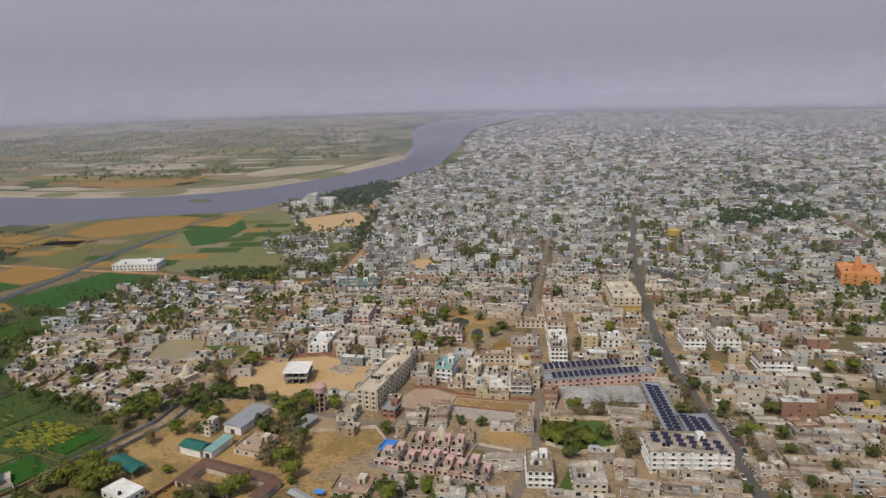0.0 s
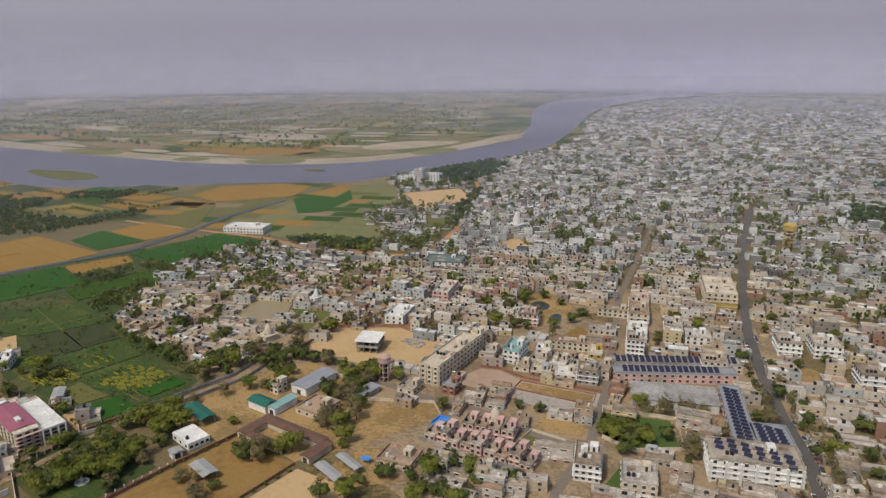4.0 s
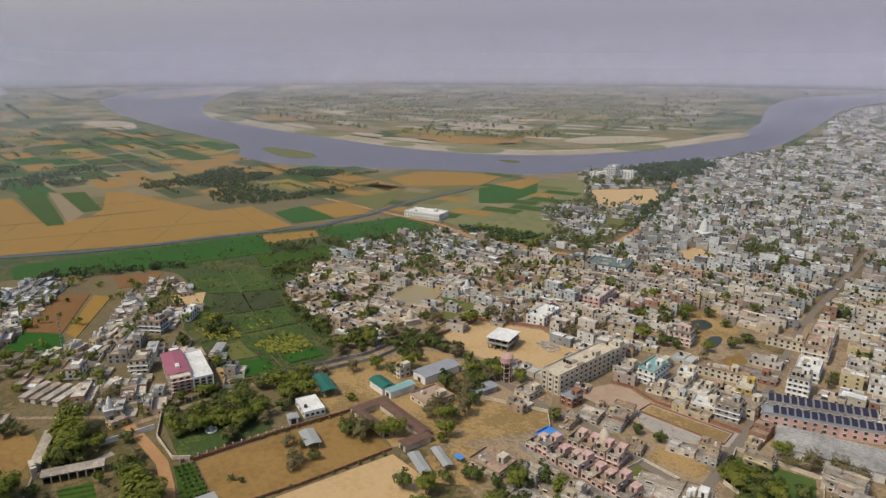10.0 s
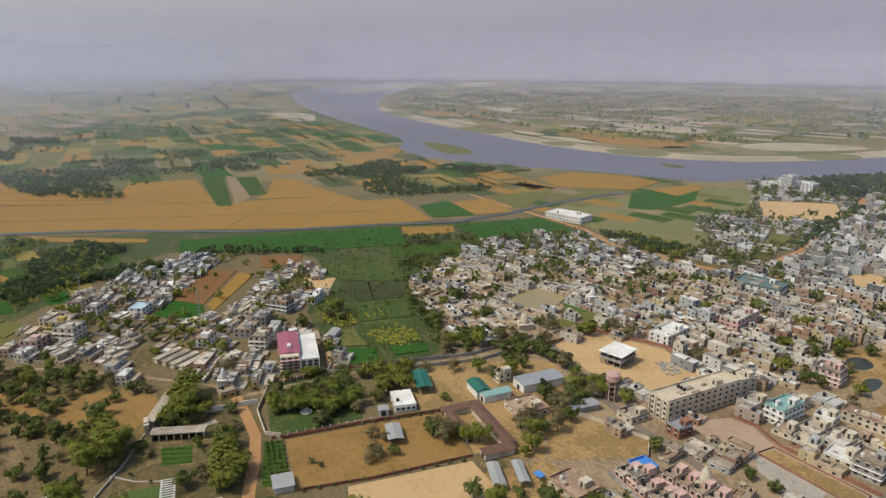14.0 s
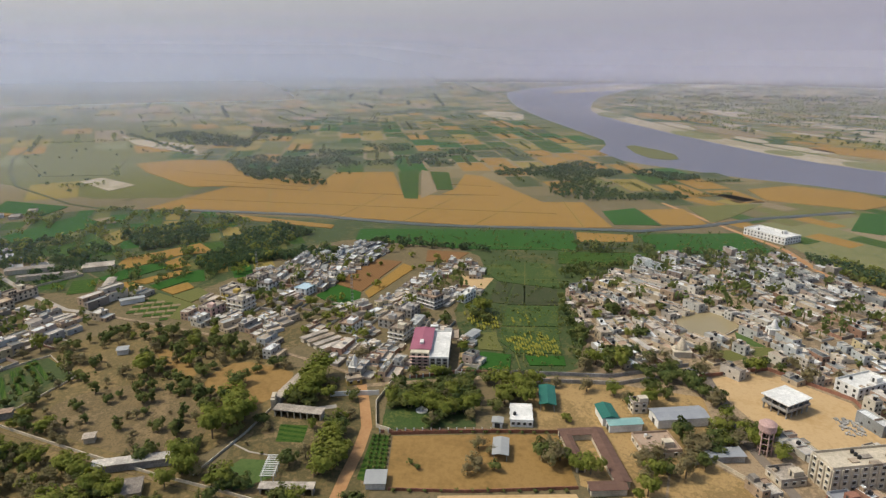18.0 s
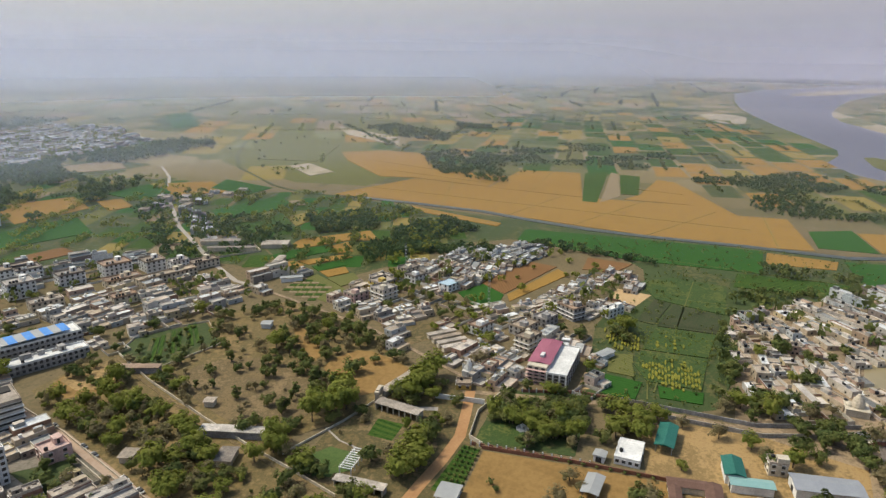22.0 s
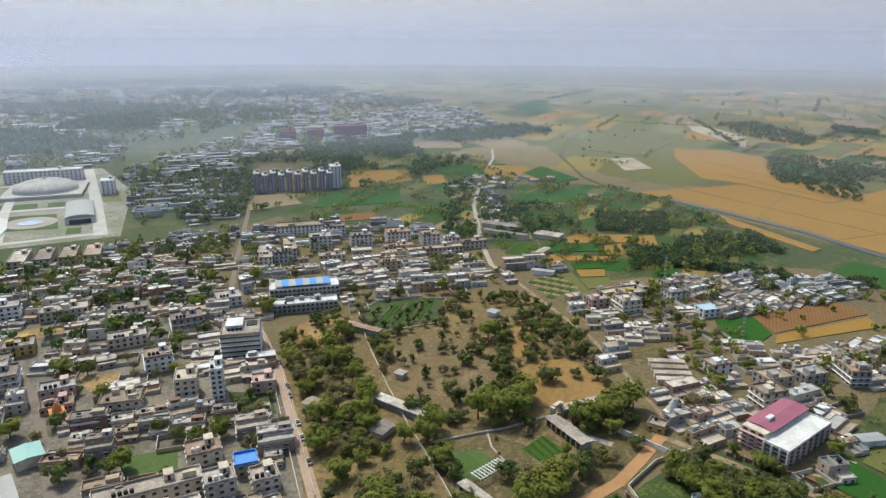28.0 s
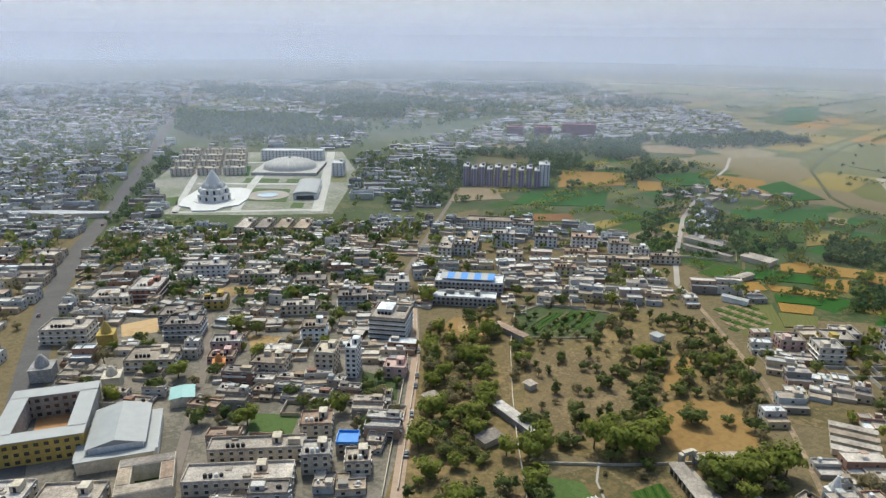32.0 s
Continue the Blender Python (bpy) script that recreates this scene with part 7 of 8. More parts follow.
class Heap:
    """Many small solids gathered into one mesh."""

    def __init__(self):
        self.v, self.f, self.m = [], [], []

    def quad(self, pts, mat):
        k = len(self.v)
        self.v += pts
        self.f.append(tuple(range(k, k + len(pts))))
        self.m.append(mat)

    def solid(self, T, x0, x1, y0, y1, z0, z1, mat, top):
        k = len(self.v)
        self.v += [T(x, y, z) for z in (z0, z1) for x, y in ((x0, y0), (x1, y0), (x1, y1), (x0, y1))]
        for q in ((0, 1, 5, 4), (1, 2, 6, 5), (2, 3, 7, 6), (3, 0, 4, 7)):
            self.f.append(tuple(k + i for i in q)), self.m.append(mat)
        if top is not None:
            k = len(self.v)
            self.v += [T(x, y, z1) for x, y in ((x0, y0), (x1, y0), (x1, y1), (x0, y1))]
            self.f.append((k, k + 1, k + 2, k + 3)), self.m.append(top)

    def house(self, x, y, turn, w, d, storeys, rng, detail=2):
        c, s = math.cos(turn), math.sin(turn)
        T = lambda u, v, z: (x + u * c - v * s, y + u * s + v * c, z)
        vols = volumes(w, d, storeys, rng)
        if detail == 0:
            for x0, x1, y0, y1, h in vols:
                self.solid(T, x0, x1, y0, y1, -0.3, h, 0, 1)
            if rng.random() < 0.3:
                self.solid(T, -w * 0.3, -w * 0.05, -d * 0.3, -d * 0.05, 0, storeys * STOREY + 1.8, 0, 1)
            return
        for x0, x1, y0, y1, h in vols:
            t, r = 0.22, rng.choice((0.25, 0.4, 0.7))
            self.solid(T, x0, x1, y0, y1, -0.3, h + r, 0, None)
            k = len(self.v)
            self.v += [T(u, v, z) for z, q in ((h + r, 0), (h + r, t), (h, t)) for u, v in ((x0 + q, y0 + q), (x1 - q, y0 + q), (x1 - q, y1 - q), (x0 + q, y1 - q))]
            for i in range(4):
                j = (i + 1) % 4
                self.f.append((k + i, k + j, k + 4 + j, k + 4 + i)), self.m.append(0)
                self.f.append((k + 4 + i, k + 4 + j, k + 8 + j, k + 8 + i)), self.m.append(0)
            self.quad([T(u, v, h) for u, v in ((x0 + t, y0 + t), (x1 - t, y0 + t), (x1 - t, y1 - t), (x0 + t, y1 - t))], 1)
        x0, x1, y0, y1, h = vols[0]
        a, b = w / 2, (y1 - y0) / 2
        my = (y0 + y1) / 2
        if rng.random() < 0.38:
            u = rng.choice((-1, 1)) * a * 0.55
            self.solid(T, u - a * 0.28, u + a * 0.28, my - b * 0.4, my + b * 0.4, h, h + 1.7, 0, 1)
        if rng.random() < 0.7:
            u, v = rng.uniform(-0.7, 0.7) * a, my + rng.uniform(-0.6, 0.6) * b
            self.solid(T, u - 0.6, u + 0.6, v - 0.6, v + 0.6, h + 0.3, h + 1.6, 3, 3)
        if detail > 1 and rng.random() < 0.5:
            u = rng.uniform(-0.3, 0.3) * a
            self.solid(T, u - 0.1, u + 0.1, my - b * 0.9, my + b * 0.9, h, h + rng.uniform(0.6, 1.2), 0, 0)
        if detail > 1 and rng.random() < 0.35:
            u, v = rng.uniform(-0.5, 0.5) * a, my + rng.uniform(-0.4, 0.4) * b
            self.solid(T, u - 1.3, u + 1.3, v - 1.1, v + 1.1, h + 1.9, h + 2.05, 1, 1)
        if detail > 1:
            for x0, x1, y0, y1, h in vols:
                for st in range(int((h + 0.4) // STOREY)):
                    z = st * STOREY + 0.6
                    for side in range(4):
                        size = (x1 - x0) if side < 2 else (y1 - y0)
                        n = rng.choice((1, 2)) if size > 4 else 1
                        for i in range(n):
                            if side < 2:
                                q, e = x0 + (i + 0.5) / n * size, (y0 - 0.05 if side else y1 + 0.05)
                                pts = ((q - 0.55, e, z), (q + 0.55, e, z), (q + 0.55, e, z + 1.1), (q - 0.55, e, z + 1.1))
                            else:
                                q, e = y0 + (i + 0.5) / n * size, (x0 - 0.05 if side == 2 else x1 + 0.05)
                                pts = ((e, q - 0.55, z), (e, q + 0.55, z), (e, q + 0.55, z + 1.1), (e, q - 0.55, z + 1.1))
                            self.quad([T(*p) for p in pts], 2)

    def done(self, name, mats):
        me = bpy.data.meshes.new(name)
        me.from_pydata(self.v, [], self.f)
        for m in mats:
            me.materials.append(m)
        me.polygons.foreach_set("material_index", self.m)
        me.update()
        return me


# Far houses get the cooler copies, which carry distance haze in their base colour.
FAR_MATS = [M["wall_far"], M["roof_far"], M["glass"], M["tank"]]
MID_MATS = [M["wall_mid"], M["roof_mid"], M["glass"], M["tank"]]
SOLO_MATS = [M["wall"], M["roof"], M["glass"], M["tank"]]
protos, solos = {}, {}
for k in range(14):
    st = (1, 2, 2, 3, 1, 2, 1, 4, 2, 3, 1, 1, 2, 2)[k]
    protos[k] = (st, house_proto(9, 10.5, st, k))
    heap = Heap()
    heap.house(0, 0, 0, 9, 10.5, st, random.Random(40 + k))
    solos[k] = heap.done("house", SOLO_MATS)
used = set()
YARDS = []         # spots left open between houses, for trees
town = {}


def clear(x, y, r):
    if any(off_line(x, y, line) < wd / 2 + r for line, wd in ROADS):
        return False
    if taken(x, y, r * 0.8):
        return False
    return not any(inside(x, y, k) for k in KEEP_OUT)


def settle(poly, angle, pu, pv, storeys, gap=0.07, seed=1, wander=6, far_scale=1.4, walled=False):
    """Fill a quarter with rows of houses along lanes."""
    rng = random.Random(seed)
    xs, ys = [p[0] for p in poly], [p[1] for p in poly]
    cx, cy = sum(xs) / len(xs), sum(ys) / len(ys)
    reach = max(math.hypot(x - cx, y - cy) for x, y in poly)
    a0 = radians(angle)
    v, row = -reach, 0
    while v < reach:
        u, col = -reach + rng.uniform(0, pu), 0
        step = pv
        while u < reach:
            x, y = cx + u * math.cos(a0) - v * math.sin(a0), cy + u * math.sin(a0) + v * math.cos(a0)
            dist = math.hypot(x - CENTRE[0], y - CENTRE[1])
            big = far_scale if dist > 1100 else 1.0
            size = 1.0 + 0.7 * max(0.0, noise.noise((x * 0.013, y * 0.013, 7.0)) * 1.6 - 0.2)
            wd = pu * rng.uniform(0.62, 1.5) * big * size
            if dist > 1100 and row % 3 == 2:
                u += 40
                continue
            u += wd + (rng.uniform(1.8, 3.0) if col % 8 == 7 else rng.uniform(0.0, 0.3))
            col += 1
            x, y = x + wd / 2 * math.cos(a0), y + wd / 2 * math.sin(a0)
            if not inside(x, y, poly):
                continue
            ok = clear(x, y, min(wd, pv) * 0.34)
            if not ok:
                continue
            if rng.random() < gap or noise.noise((x * 0.02, y * 0.02, seed)) > 0.62 - gap * 0.8:
                YARDS.append((x, y))
                if walled and rng.random() < 0.5:
                    heap = town.setdefault((int(x // 500), int(y // 500), dist < 430), Heap())
                    ca, sa = math.cos(a0), math.sin(a0)
                    T = lambda p, q, z: (x + p * ca - q * sa, y + p * sa + q * ca, z)
                    hw, hd, hz = wd * 0.48, pv * 0.47, rng.uniform(1.2, 2.0)
                    for a in ((-hw, hw, -hd, -hd + 0.25), (-hw, hw, hd - 0.25, hd), (-hw, -hw + 0.25, -hd, hd), (hw - 0.25, hw, -hd, hd)):
                        heap.solid(T, *a, -0.3, hz + 0.01 * a[0], 0, 0)
                continue
            turn = a0 + radians(wander) * noise.noise((x * 0.012, y * 0.012, 3.0)) + radians(rng.gauss(0, 5 if walled else 2))
            dp = pv * rng.uniform(0.82, 0.98) * (1.25 if dist > 1100 else 1)
            st = rng.choice(storeys if dist < 330 or walled else tuple(storeys) + (2, 2, 3))
            x, y = x + rng.uniform(-0.8, 0.8), y + rng.uniform(-0.8, 0.8)
            if dist < NEAR:
                k = rng.choice([q for q in protos if protos[q][0] == st])
                flip = rng.choice((0, 180))
                m = pose(x, y, 0, 0, 0, math.degrees(turn) + flip)
                ob = protos[k][1]
                if k in used:
                    ob = copy_thing(ob, m)
                else:
                    used.add(k)
                    ob.matrix_basis = m
                ob.scale = (wd / 9, dp / 10.5, rng.uniform(0.82, 1.02))
            elif dist < MID:
                k = rng.choice([q for q in protos if protos[q][0] == st])
                ob = new("house", solos[k])
                ob.matrix_world = pose(x, y, 0, 0, 0, math.degrees(turn) + rng.choice((0, 180)))
                ob.scale = (wd / 9, dp / 10.5, rng.uniform(0.82, 1.02))
                tagged(ob, HOUSE_LABELS[st - 1], "house", "town houses")
            else:
                cell = (int(x // 500), int(y // 500), dist < 430)
                heap = town.setdefault(cell, Heap())
                heap.house(x, y, turn, wd, dp, st, rng, 2 if dist < 470 else 1 if dist < 720 else 0)
        row += 1
        v += pv + (rng.uniform(1.5, 2.6) if row % 2 == 0 else 0.15)


NEAR, MID = 205, 214
OLD = [(-515, 143), (-528, 234), (-446, 273), (-470, 330), (-560, 430), (-640, 500), (-706, 540), (-715, 631), (-704, 827), (-725, 985), (-800, 1200), (-1000, 1560), (-1240, 2060), (-1380, 2700), (-1300, 3100), (300, 3000), (260, 1500), (140, 600), (70, 170), (-20, 60), (-120, 40), (-182, 71), (-200, 100), (-244, 112), (-296, 112), (-309, 76), (-360, 62), (-400, 55), (-450, 63)]
VILLAGE = [(-380, -180), (-437, -159), (-513, -121), (-537, -80), (-497, -75), (-440, -95), (-406, -106), (-386, -87), (-394, -65), (-466, -44), (-489, -15), (-454, 11), (-400, -7), (-369, -19), (-345, 2), (-308, 2), (-290, -46), (-309, -61), (-315, -103), (-359, -164)]
WEST = [(-30, -100), (0, -400), (-14, -480), (-91, -438), (-182, -440), (-263, -420), (-241, -311), (-215, -267), (-193, -210), (-159, -95), (-100, -95)]
MIDWEST = [(-221, -296), (-240, -420), (-310, -420), (-388, -358), (-365, -263), (-407, -211), (-373, -214), (-250, -230), (-219, -247)]
BEYOND = [(0, -150), (90, -180), (240, -500), (340, -1300), (40, -1300), (-5, -900), (-5, -400)]
FARWEST = [(-212, -667), (-255, -777), (-417, -918), (-588, -1128), (-1000, -1180), (-830, -850), (-640, -800), (-373, -766), (-297, -560), (-200, -486)]
RED_VILL = [(-640, -900), (-760, -820), (-900, -860), (-1020, -1100), (-800, -1150), (-640, -1050)]
HAMLET = [(-590, -510), (-600, -460), (-540, -430), (-500, -400), (-480, -360), (-440, -310), (-420, -330), (-520, -480)]
SUBURB = [(-232, 198), (-165, 202), (-190, 255), (-215, 305), (-268, 305), (-268, 262), (-236, 258), (-230, 226)]
OUTER = [(-505, 125), (-528, 234), (-446, 273), (-410, 262), (-372, 240), (-345, 170), (-318, 112), (-309, 76), (-360, 62), (-400, 55), (-450, 63)]
settle(SUBURB, 20, 11.5, 13, (1, 1, 1, 2, 2), 0.2, 2, walled=True)
KEEP_OUT.append(SUBURB)
settle(OUTER, 28, 8.4, 10.0, (1, 1, 1, 1, 1, 2), 0.28, 23, 30, walled=True)
KEEP_OUT.append(OUTER)
RIVERSIDE = [(-446, 273), (-410, 262), (-395, 300), (-420, 352), (-440, 390), (-492, 462), (-548, 552), (-600, 600), (-706, 560), (-640, 500), (-560, 430), (-560, 377), (-520, 340), (-470, 330)]
settle(RIVERSIDE, 33, 8, 9, (1, 1, 1, 2), 0.46, 29, 30, walled=True)
KEEP_OUT.append(RIVERSIDE)
CORE = [(-372, 240), (-300, 250), (-232, 268), (-160, 330), (-215, 420), (-255, 520), (-300, 700), (-240, 1100), (-760, 1100), (-704, 827), (-715, 631), (-706, 560), (-600, 606), (-545, 548), (-489, 458), (-418, 350), (-400, 306)]
settle(CORE, 27, 6.6, 8.6, (1, 1, 1, 2, 2, 2, 3), 0.1, 37, 34)
KEEP_OUT.append(CORE)
EAST = [(-36, 110), (-62, 190), (-110, 270), (-160, 380), (-120, 430), (60, 540), (120, 420), (70, 170), (0, 90)]
settle(EAST, 26, 9.5, 11, (1, 1, 1, 2, 2, 3), 0.3, 61, 18, walled=True)
KEEP_OUT.append(EAST)
settle(OLD, 23, 7.8, 9.8, (1, 1, 1, 1, 2, 2, 2, 3), 0.17, 3, 22)
settle(VILLAGE, -17, 8.6, 9.8, (1, 1, 1, 1, 2, 2), 0.2, 5, 60, walled=True)
settle(WEST, -18, 9.0, 10.4, (1, 1, 1, 1, 2, 2, 3), 0.3, 7, 16, walled=True)
settle(MIDWEST, -22, 10, 11, (1, 1, 2, 2, 3), 0.34, 9, 16, walled=True)
settle(BEYOND, -12, 10, 12, (1, 2, 3), 0.3, 11)
settle(FARWEST, -20, 14, 15, (1, 2, 3), 0.5, 13)
settle(RED_VILL, 10, 10, 12, (1, 1, 2), 0.2, 15)
settle(HAMLET, 40, 9, 12, (1, 1, 2), 0.45, 17)
settle([(-300, -1000), (-250, -800), (-60, -860), (-20, -1300), (-250, -1400)], -10, 14, 16, (1, 2, 3), 0.6, 19)
settle([(-18, -470), (-40, -490), (-30, -640), (-22, -800), (-16, -800), (-14, -600)], -10, 10, 12, (1, 2, 2), 0.3, 43, walled=True)
settle([(-30, -1420), (-330, -1050), (-620, -1150), (-1000, -1200), (-1150, -2300), (60, -2400), (30, -1500)], -14, 15, 17, (1, 2, 2), 0.62, 51)
settle([(80, -700), (240, -600), (620, -900), (700, -2300), (80, -2400), (45, -1300)], -10, 13, 15, (1, 2, 3), 0.5, 52)
settle([(-232, -462), (-290, -480), (-330, -590), (-250, -760), (-228, -650)], -14, 11, 13, (1, 1, 2), 0.45, 44, 20, walled=True)
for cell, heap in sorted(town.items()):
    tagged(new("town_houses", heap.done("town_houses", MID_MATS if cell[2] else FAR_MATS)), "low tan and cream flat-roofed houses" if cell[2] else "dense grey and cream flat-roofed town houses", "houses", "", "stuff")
for k in protos:
    if k not in used:
        for o in list(protos[k][1].children_recursive) + [protos[k][1]]:
            bpy.data.objects.remove(o)


# ---- trees ----
def crown(bm, rng, rx, rz, z, clumps, leaves, size, hollow=0.15):
    """Leaves gathered in uneven clumps."""
    for _ in range(clumps):
        d = Vector((rng.gauss(0, 1), rng.gauss(0, 1), rng.gauss(0, 0.8))).normalized() * rng.uniform(hollow, 1.0)
        c = Vector((d.x * rx, d.y * rx, z + d.z * rz))
        cr = rng.uniform(0.22, 0.42) * rx
        for _ in range(leaves):
            q = Vector((rng.gauss(0, 1), rng.gauss(0, 1), rng.gauss(0, 1))).normalized() * cr * rng.uniform(0.45, 1.05)
            p = c + Vector((q.x, q.y, q.z * 0.75))
            n = ((p - Vector((0, 0, z - rz * 0.4))).normalized() + q.normalized() * 0.45 + Vector((rng.gauss(0, 0.25), rng.gauss(0, 0.25), rng.gauss(0.35, 0.25)))).normalized()
            t = n.orthogonal().normalized()
            t = (t * math.cos(rng.uniform(0, 6)) + n.cross(t) * math.sin(rng.uniform(0, 6))).normalized()
            b = n.cross(t)
            s = size * rng.uniform(0.6, 1.3)
            bm.faces.new([bm.verts.new(p + t * s * u + b * s * v) for u, v in ((-1, -0.6), (0.2, -0.9), (1, 0.3), (-0.3, 0.9))])


def limb(bm, a, b, r0, r1, n=6):
    a, b = Vector(a), Vector(b)
    d = (b - a).normalized()
    t = d.orthogonal().normalized()
    s = d.cross(t)
    r = [[bm.verts.new(p + (t * math.cos(i * 2 * math.pi / n) + s * math.sin(i * 2 * math.pi / n)) * q) for i in range(n)] for p, q in ((a, r0), (b, r1))]
    for i in range(n):
        bm.faces.new((r[0][i], r[0][(i + 1) % n], r[1][(i + 1) % n], r[1][i]))


def tree_proto(kind, rng):
    rx, rz, ht, leafm, clumps, leaves, size, lab = TREES[kind]
    rx, rz, ht = rx * 0.92, rz * 0.86, ht * 0.86
    bm = bmesh.new()
    limb(bm, (0, 0, -0.3), (0.1, 0.05, ht * 0.45), ht * 0.035, ht * 0.024, 8)
    for i in range(7):
        a = i * 0.9 + rng.uniform(-0.3, 0.3)
        limb(bm, (0.1, 0.05, ht * rng.uniform(0.28, 0.44)), (math.cos(a) * rx * 0.65, math.sin(a) * rx * 0.65, ht * rng.uniform(0.55, 0.85)), ht * 0.018, ht * 0.006, 5)
    root = tagged(part("tree", bm, M["bark"]), lab, "tree", "trees")
    bm = bmesh.new()
    crown(bm, rng, rx, rz, ht - rz * 0.9, clumps + 6, int(leaves * 0.48), size * 1.02)
    part("crown", bm, M[leafm], root)
    return root


TREES = [(4.2, 3.2, 8.0, "leaf", 20, 60, 0.42, "broad dark green shade tree"), (3.2, 3.0, 7.0, "leaf", 16, 55, 0.38, "rounded dark green garden tree"), (4.8, 3.8, 9.5, "leaf2", 22, 60, 0.45, "spreading bright green tree"), (2.6, 2.4, 5.5, "leaf2", 12, 50, 0.36, "small bright green garden tree"),
         (4.4, 3.4, 8.0, "leaf3", 22, 50, 0.32, "half bare brown spreading tree"), (2.4, 3.6, 8.5, "leaf", 14, 55, 0.36, "tall narrow dark tree"), (2.0, 1.6, 3.6, "leaf", 9, 45, 0.3, "low dark green bush"), (3.4, 2.8, 6.5, "leaf3", 14, 36, 0.32, "sparse olive-brown dry tree")]
rng = random.Random(5)
tree_src = [tree_proto(k, rng) for k in range(len(TREES))]
tree_used = set()
tree_count = 0
GROVES = {}


def plant(x, y, kind, size=1.0):
    global tree_count
    size = min(size, 1.35)
    m = pose(x, y, 0, 0, 0, rng.uniform(0, 360))
    ob = tree_src[kind]
    if tree_count >= 300 and kind in tree_used:
        GROVES.setdefault(TREES[kind][3], []).append((kind, m @ Matrix.Diagonal((size * rng.uniform(0.85, 1.2), size * rng.uniform(0.85, 1.2), size * rng.uniform(0.85, 1.15), 1))))
        return
    if kind in tree_used:
        ob = copy_thing(ob, m)
    else:
        tree_used.add(kind)
        ob.matrix_basis = m
    ob.scale = (size * rng.uniform(0.85, 1.2), size * rng.uniform(0.85, 1.2), size * rng.uniform(0.85, 1.15))
    tree_count += 1


def clear_of_roads(x, y):
    return not taken(x, y, 1) and not any(off_line(x, y, l) < w / 2 + 1.5 for l, w in ROADS) and not inside(x, y, CLEARINGS[0])


def scatter(poly, n, kinds, size=1.0, margin=2.0, avoid=()):
    xs, ys = [p[0] for p in poly], [p[1] for p in poly]
    made = tries = 0
    while made < n and tries < n * 12:
        tries += 1
        x, y = rng.uniform(min(xs), max(xs)), rng.uniform(min(ys), max(ys))
        if not inside(x, y, poly) or taken(x, y, margin) or any(off_line(x, y, l) < w / 2 + 1.5 for l, w in ROADS) or any(inside(x, y, a) for a in avoid):
            continue
        plant(x, y, rng.choice(kinds), size * rng.uniform(0.75, 1.25))
        made += 1


CLEARINGS = [[(-279, -125), (-295, -126), (-310, -117), (-302, -94), (-297, -84), (-273, -88), (-263, -96)], [(-243, -181), (-261, -184), (-282, -163), (-272, -127), (-258, -112), (-234, -106), (-221, -114), (-226, -143)], [(-218, -231), (-237, -228), (-244, -216), (-230, -199), (-217, -205), (-211, -217)], [(-256, -226), (-276, -234), (-302, -216), (-285, -192), (-250, -199)]]
scatter(WOOD, 185, (0, 1, 7, 0, 5, 4, 7, 3, 2, 4, 7), 0.82, 1, CLEARINGS)
scatter([(-232, -92), (-160, -85), (-165, -34), (-205, -36), (-255, -40), (-285, -56), (-298, -76)], 80, (0, 2, 2, 3, 0, 7), 1.0, 2, [[(-210, -89), (-238, -94), (-250, -82), (-248, -66), (-233, -60), (-226, -74), (-208, -74)]])
scatter([(-168, -100), (-186, -160), (-202, -212), (-222, -190), (-216, -140), (-207, -105)], 50, (2, 7, 7, 4, 0, 3, 2), 0.9, 1)
scatter([(-162, -92), (-205, -225), (-232, -232), (-240, -180), (-216, -130), (-200, -98)], 34, (2, 7, 7, 4, 3, 0), 0.9, 1)
scatter(CLEARINGS[1], 30, (0, 1, 5, 7, 0), 0.8, 1)
scatter(CLEARINGS[2], 6, (0, 1, 7), 0.75, 1)
scatter([(-299, -76), (-262, -84), (-258, -76), (-290, -62)], 9, (2, 2, 0), 1.2)
scatter([(-296, -36), (-305, 0), (-258, 4), (-250, -34)], 78, (0, 1, 0, 2, 7), 0.95, 2, [[(-262, -36), (-269, -31), (-267, -15), (-256, -14), (-252, -35)]])
scatter([(-300, 4), (-298, 30), (-278, 30), (-275, 4)], 10, (7, 4, 2), 0.9)
scatter([(-120, -60), (-200, -40), (-195, 40), (-170, 60), (-130, 60), (-110, 0)], 60, (0, 1, 2, 3), 0.95)
scatter([(-200, 48), (-150, 60), (-140, 92), (-190, 90)], 22, (0, 1, 2, 0), 1.0)
scatter([(-262, 88), (-240, 84), (-232, 100), (-255, 108)], 10, (4, 0, 2), 0.9)
scatter([(-256, 106), (-240, 104), (-236, 122), (-262, 124)], 8, (2, 3, 0), 0.8)
scatter([(-147, 160), (-110, 155), (-124, 141), (-140, 141)], 15, (2, 0, 3), 0.8)
for x, y, k, s in ((-258, 274, 0, 1.0), (-264, 262, 2, 0.9), (-242, 270, 1, 1.0), (-240, 240, 0, 0.9), (-244, 248, 7, 1.0), (-222, 232, 2, 0.9), (-219, 248, 0, 0.9), (-262, 240, 7, 1.0), (-270, 250, 0, 1.0), (-255, 233, 1, 0.9), (-276, 236, 2, 0.9), (-216, 222, 7, 0.9)):
    plant(x, y, k, s)
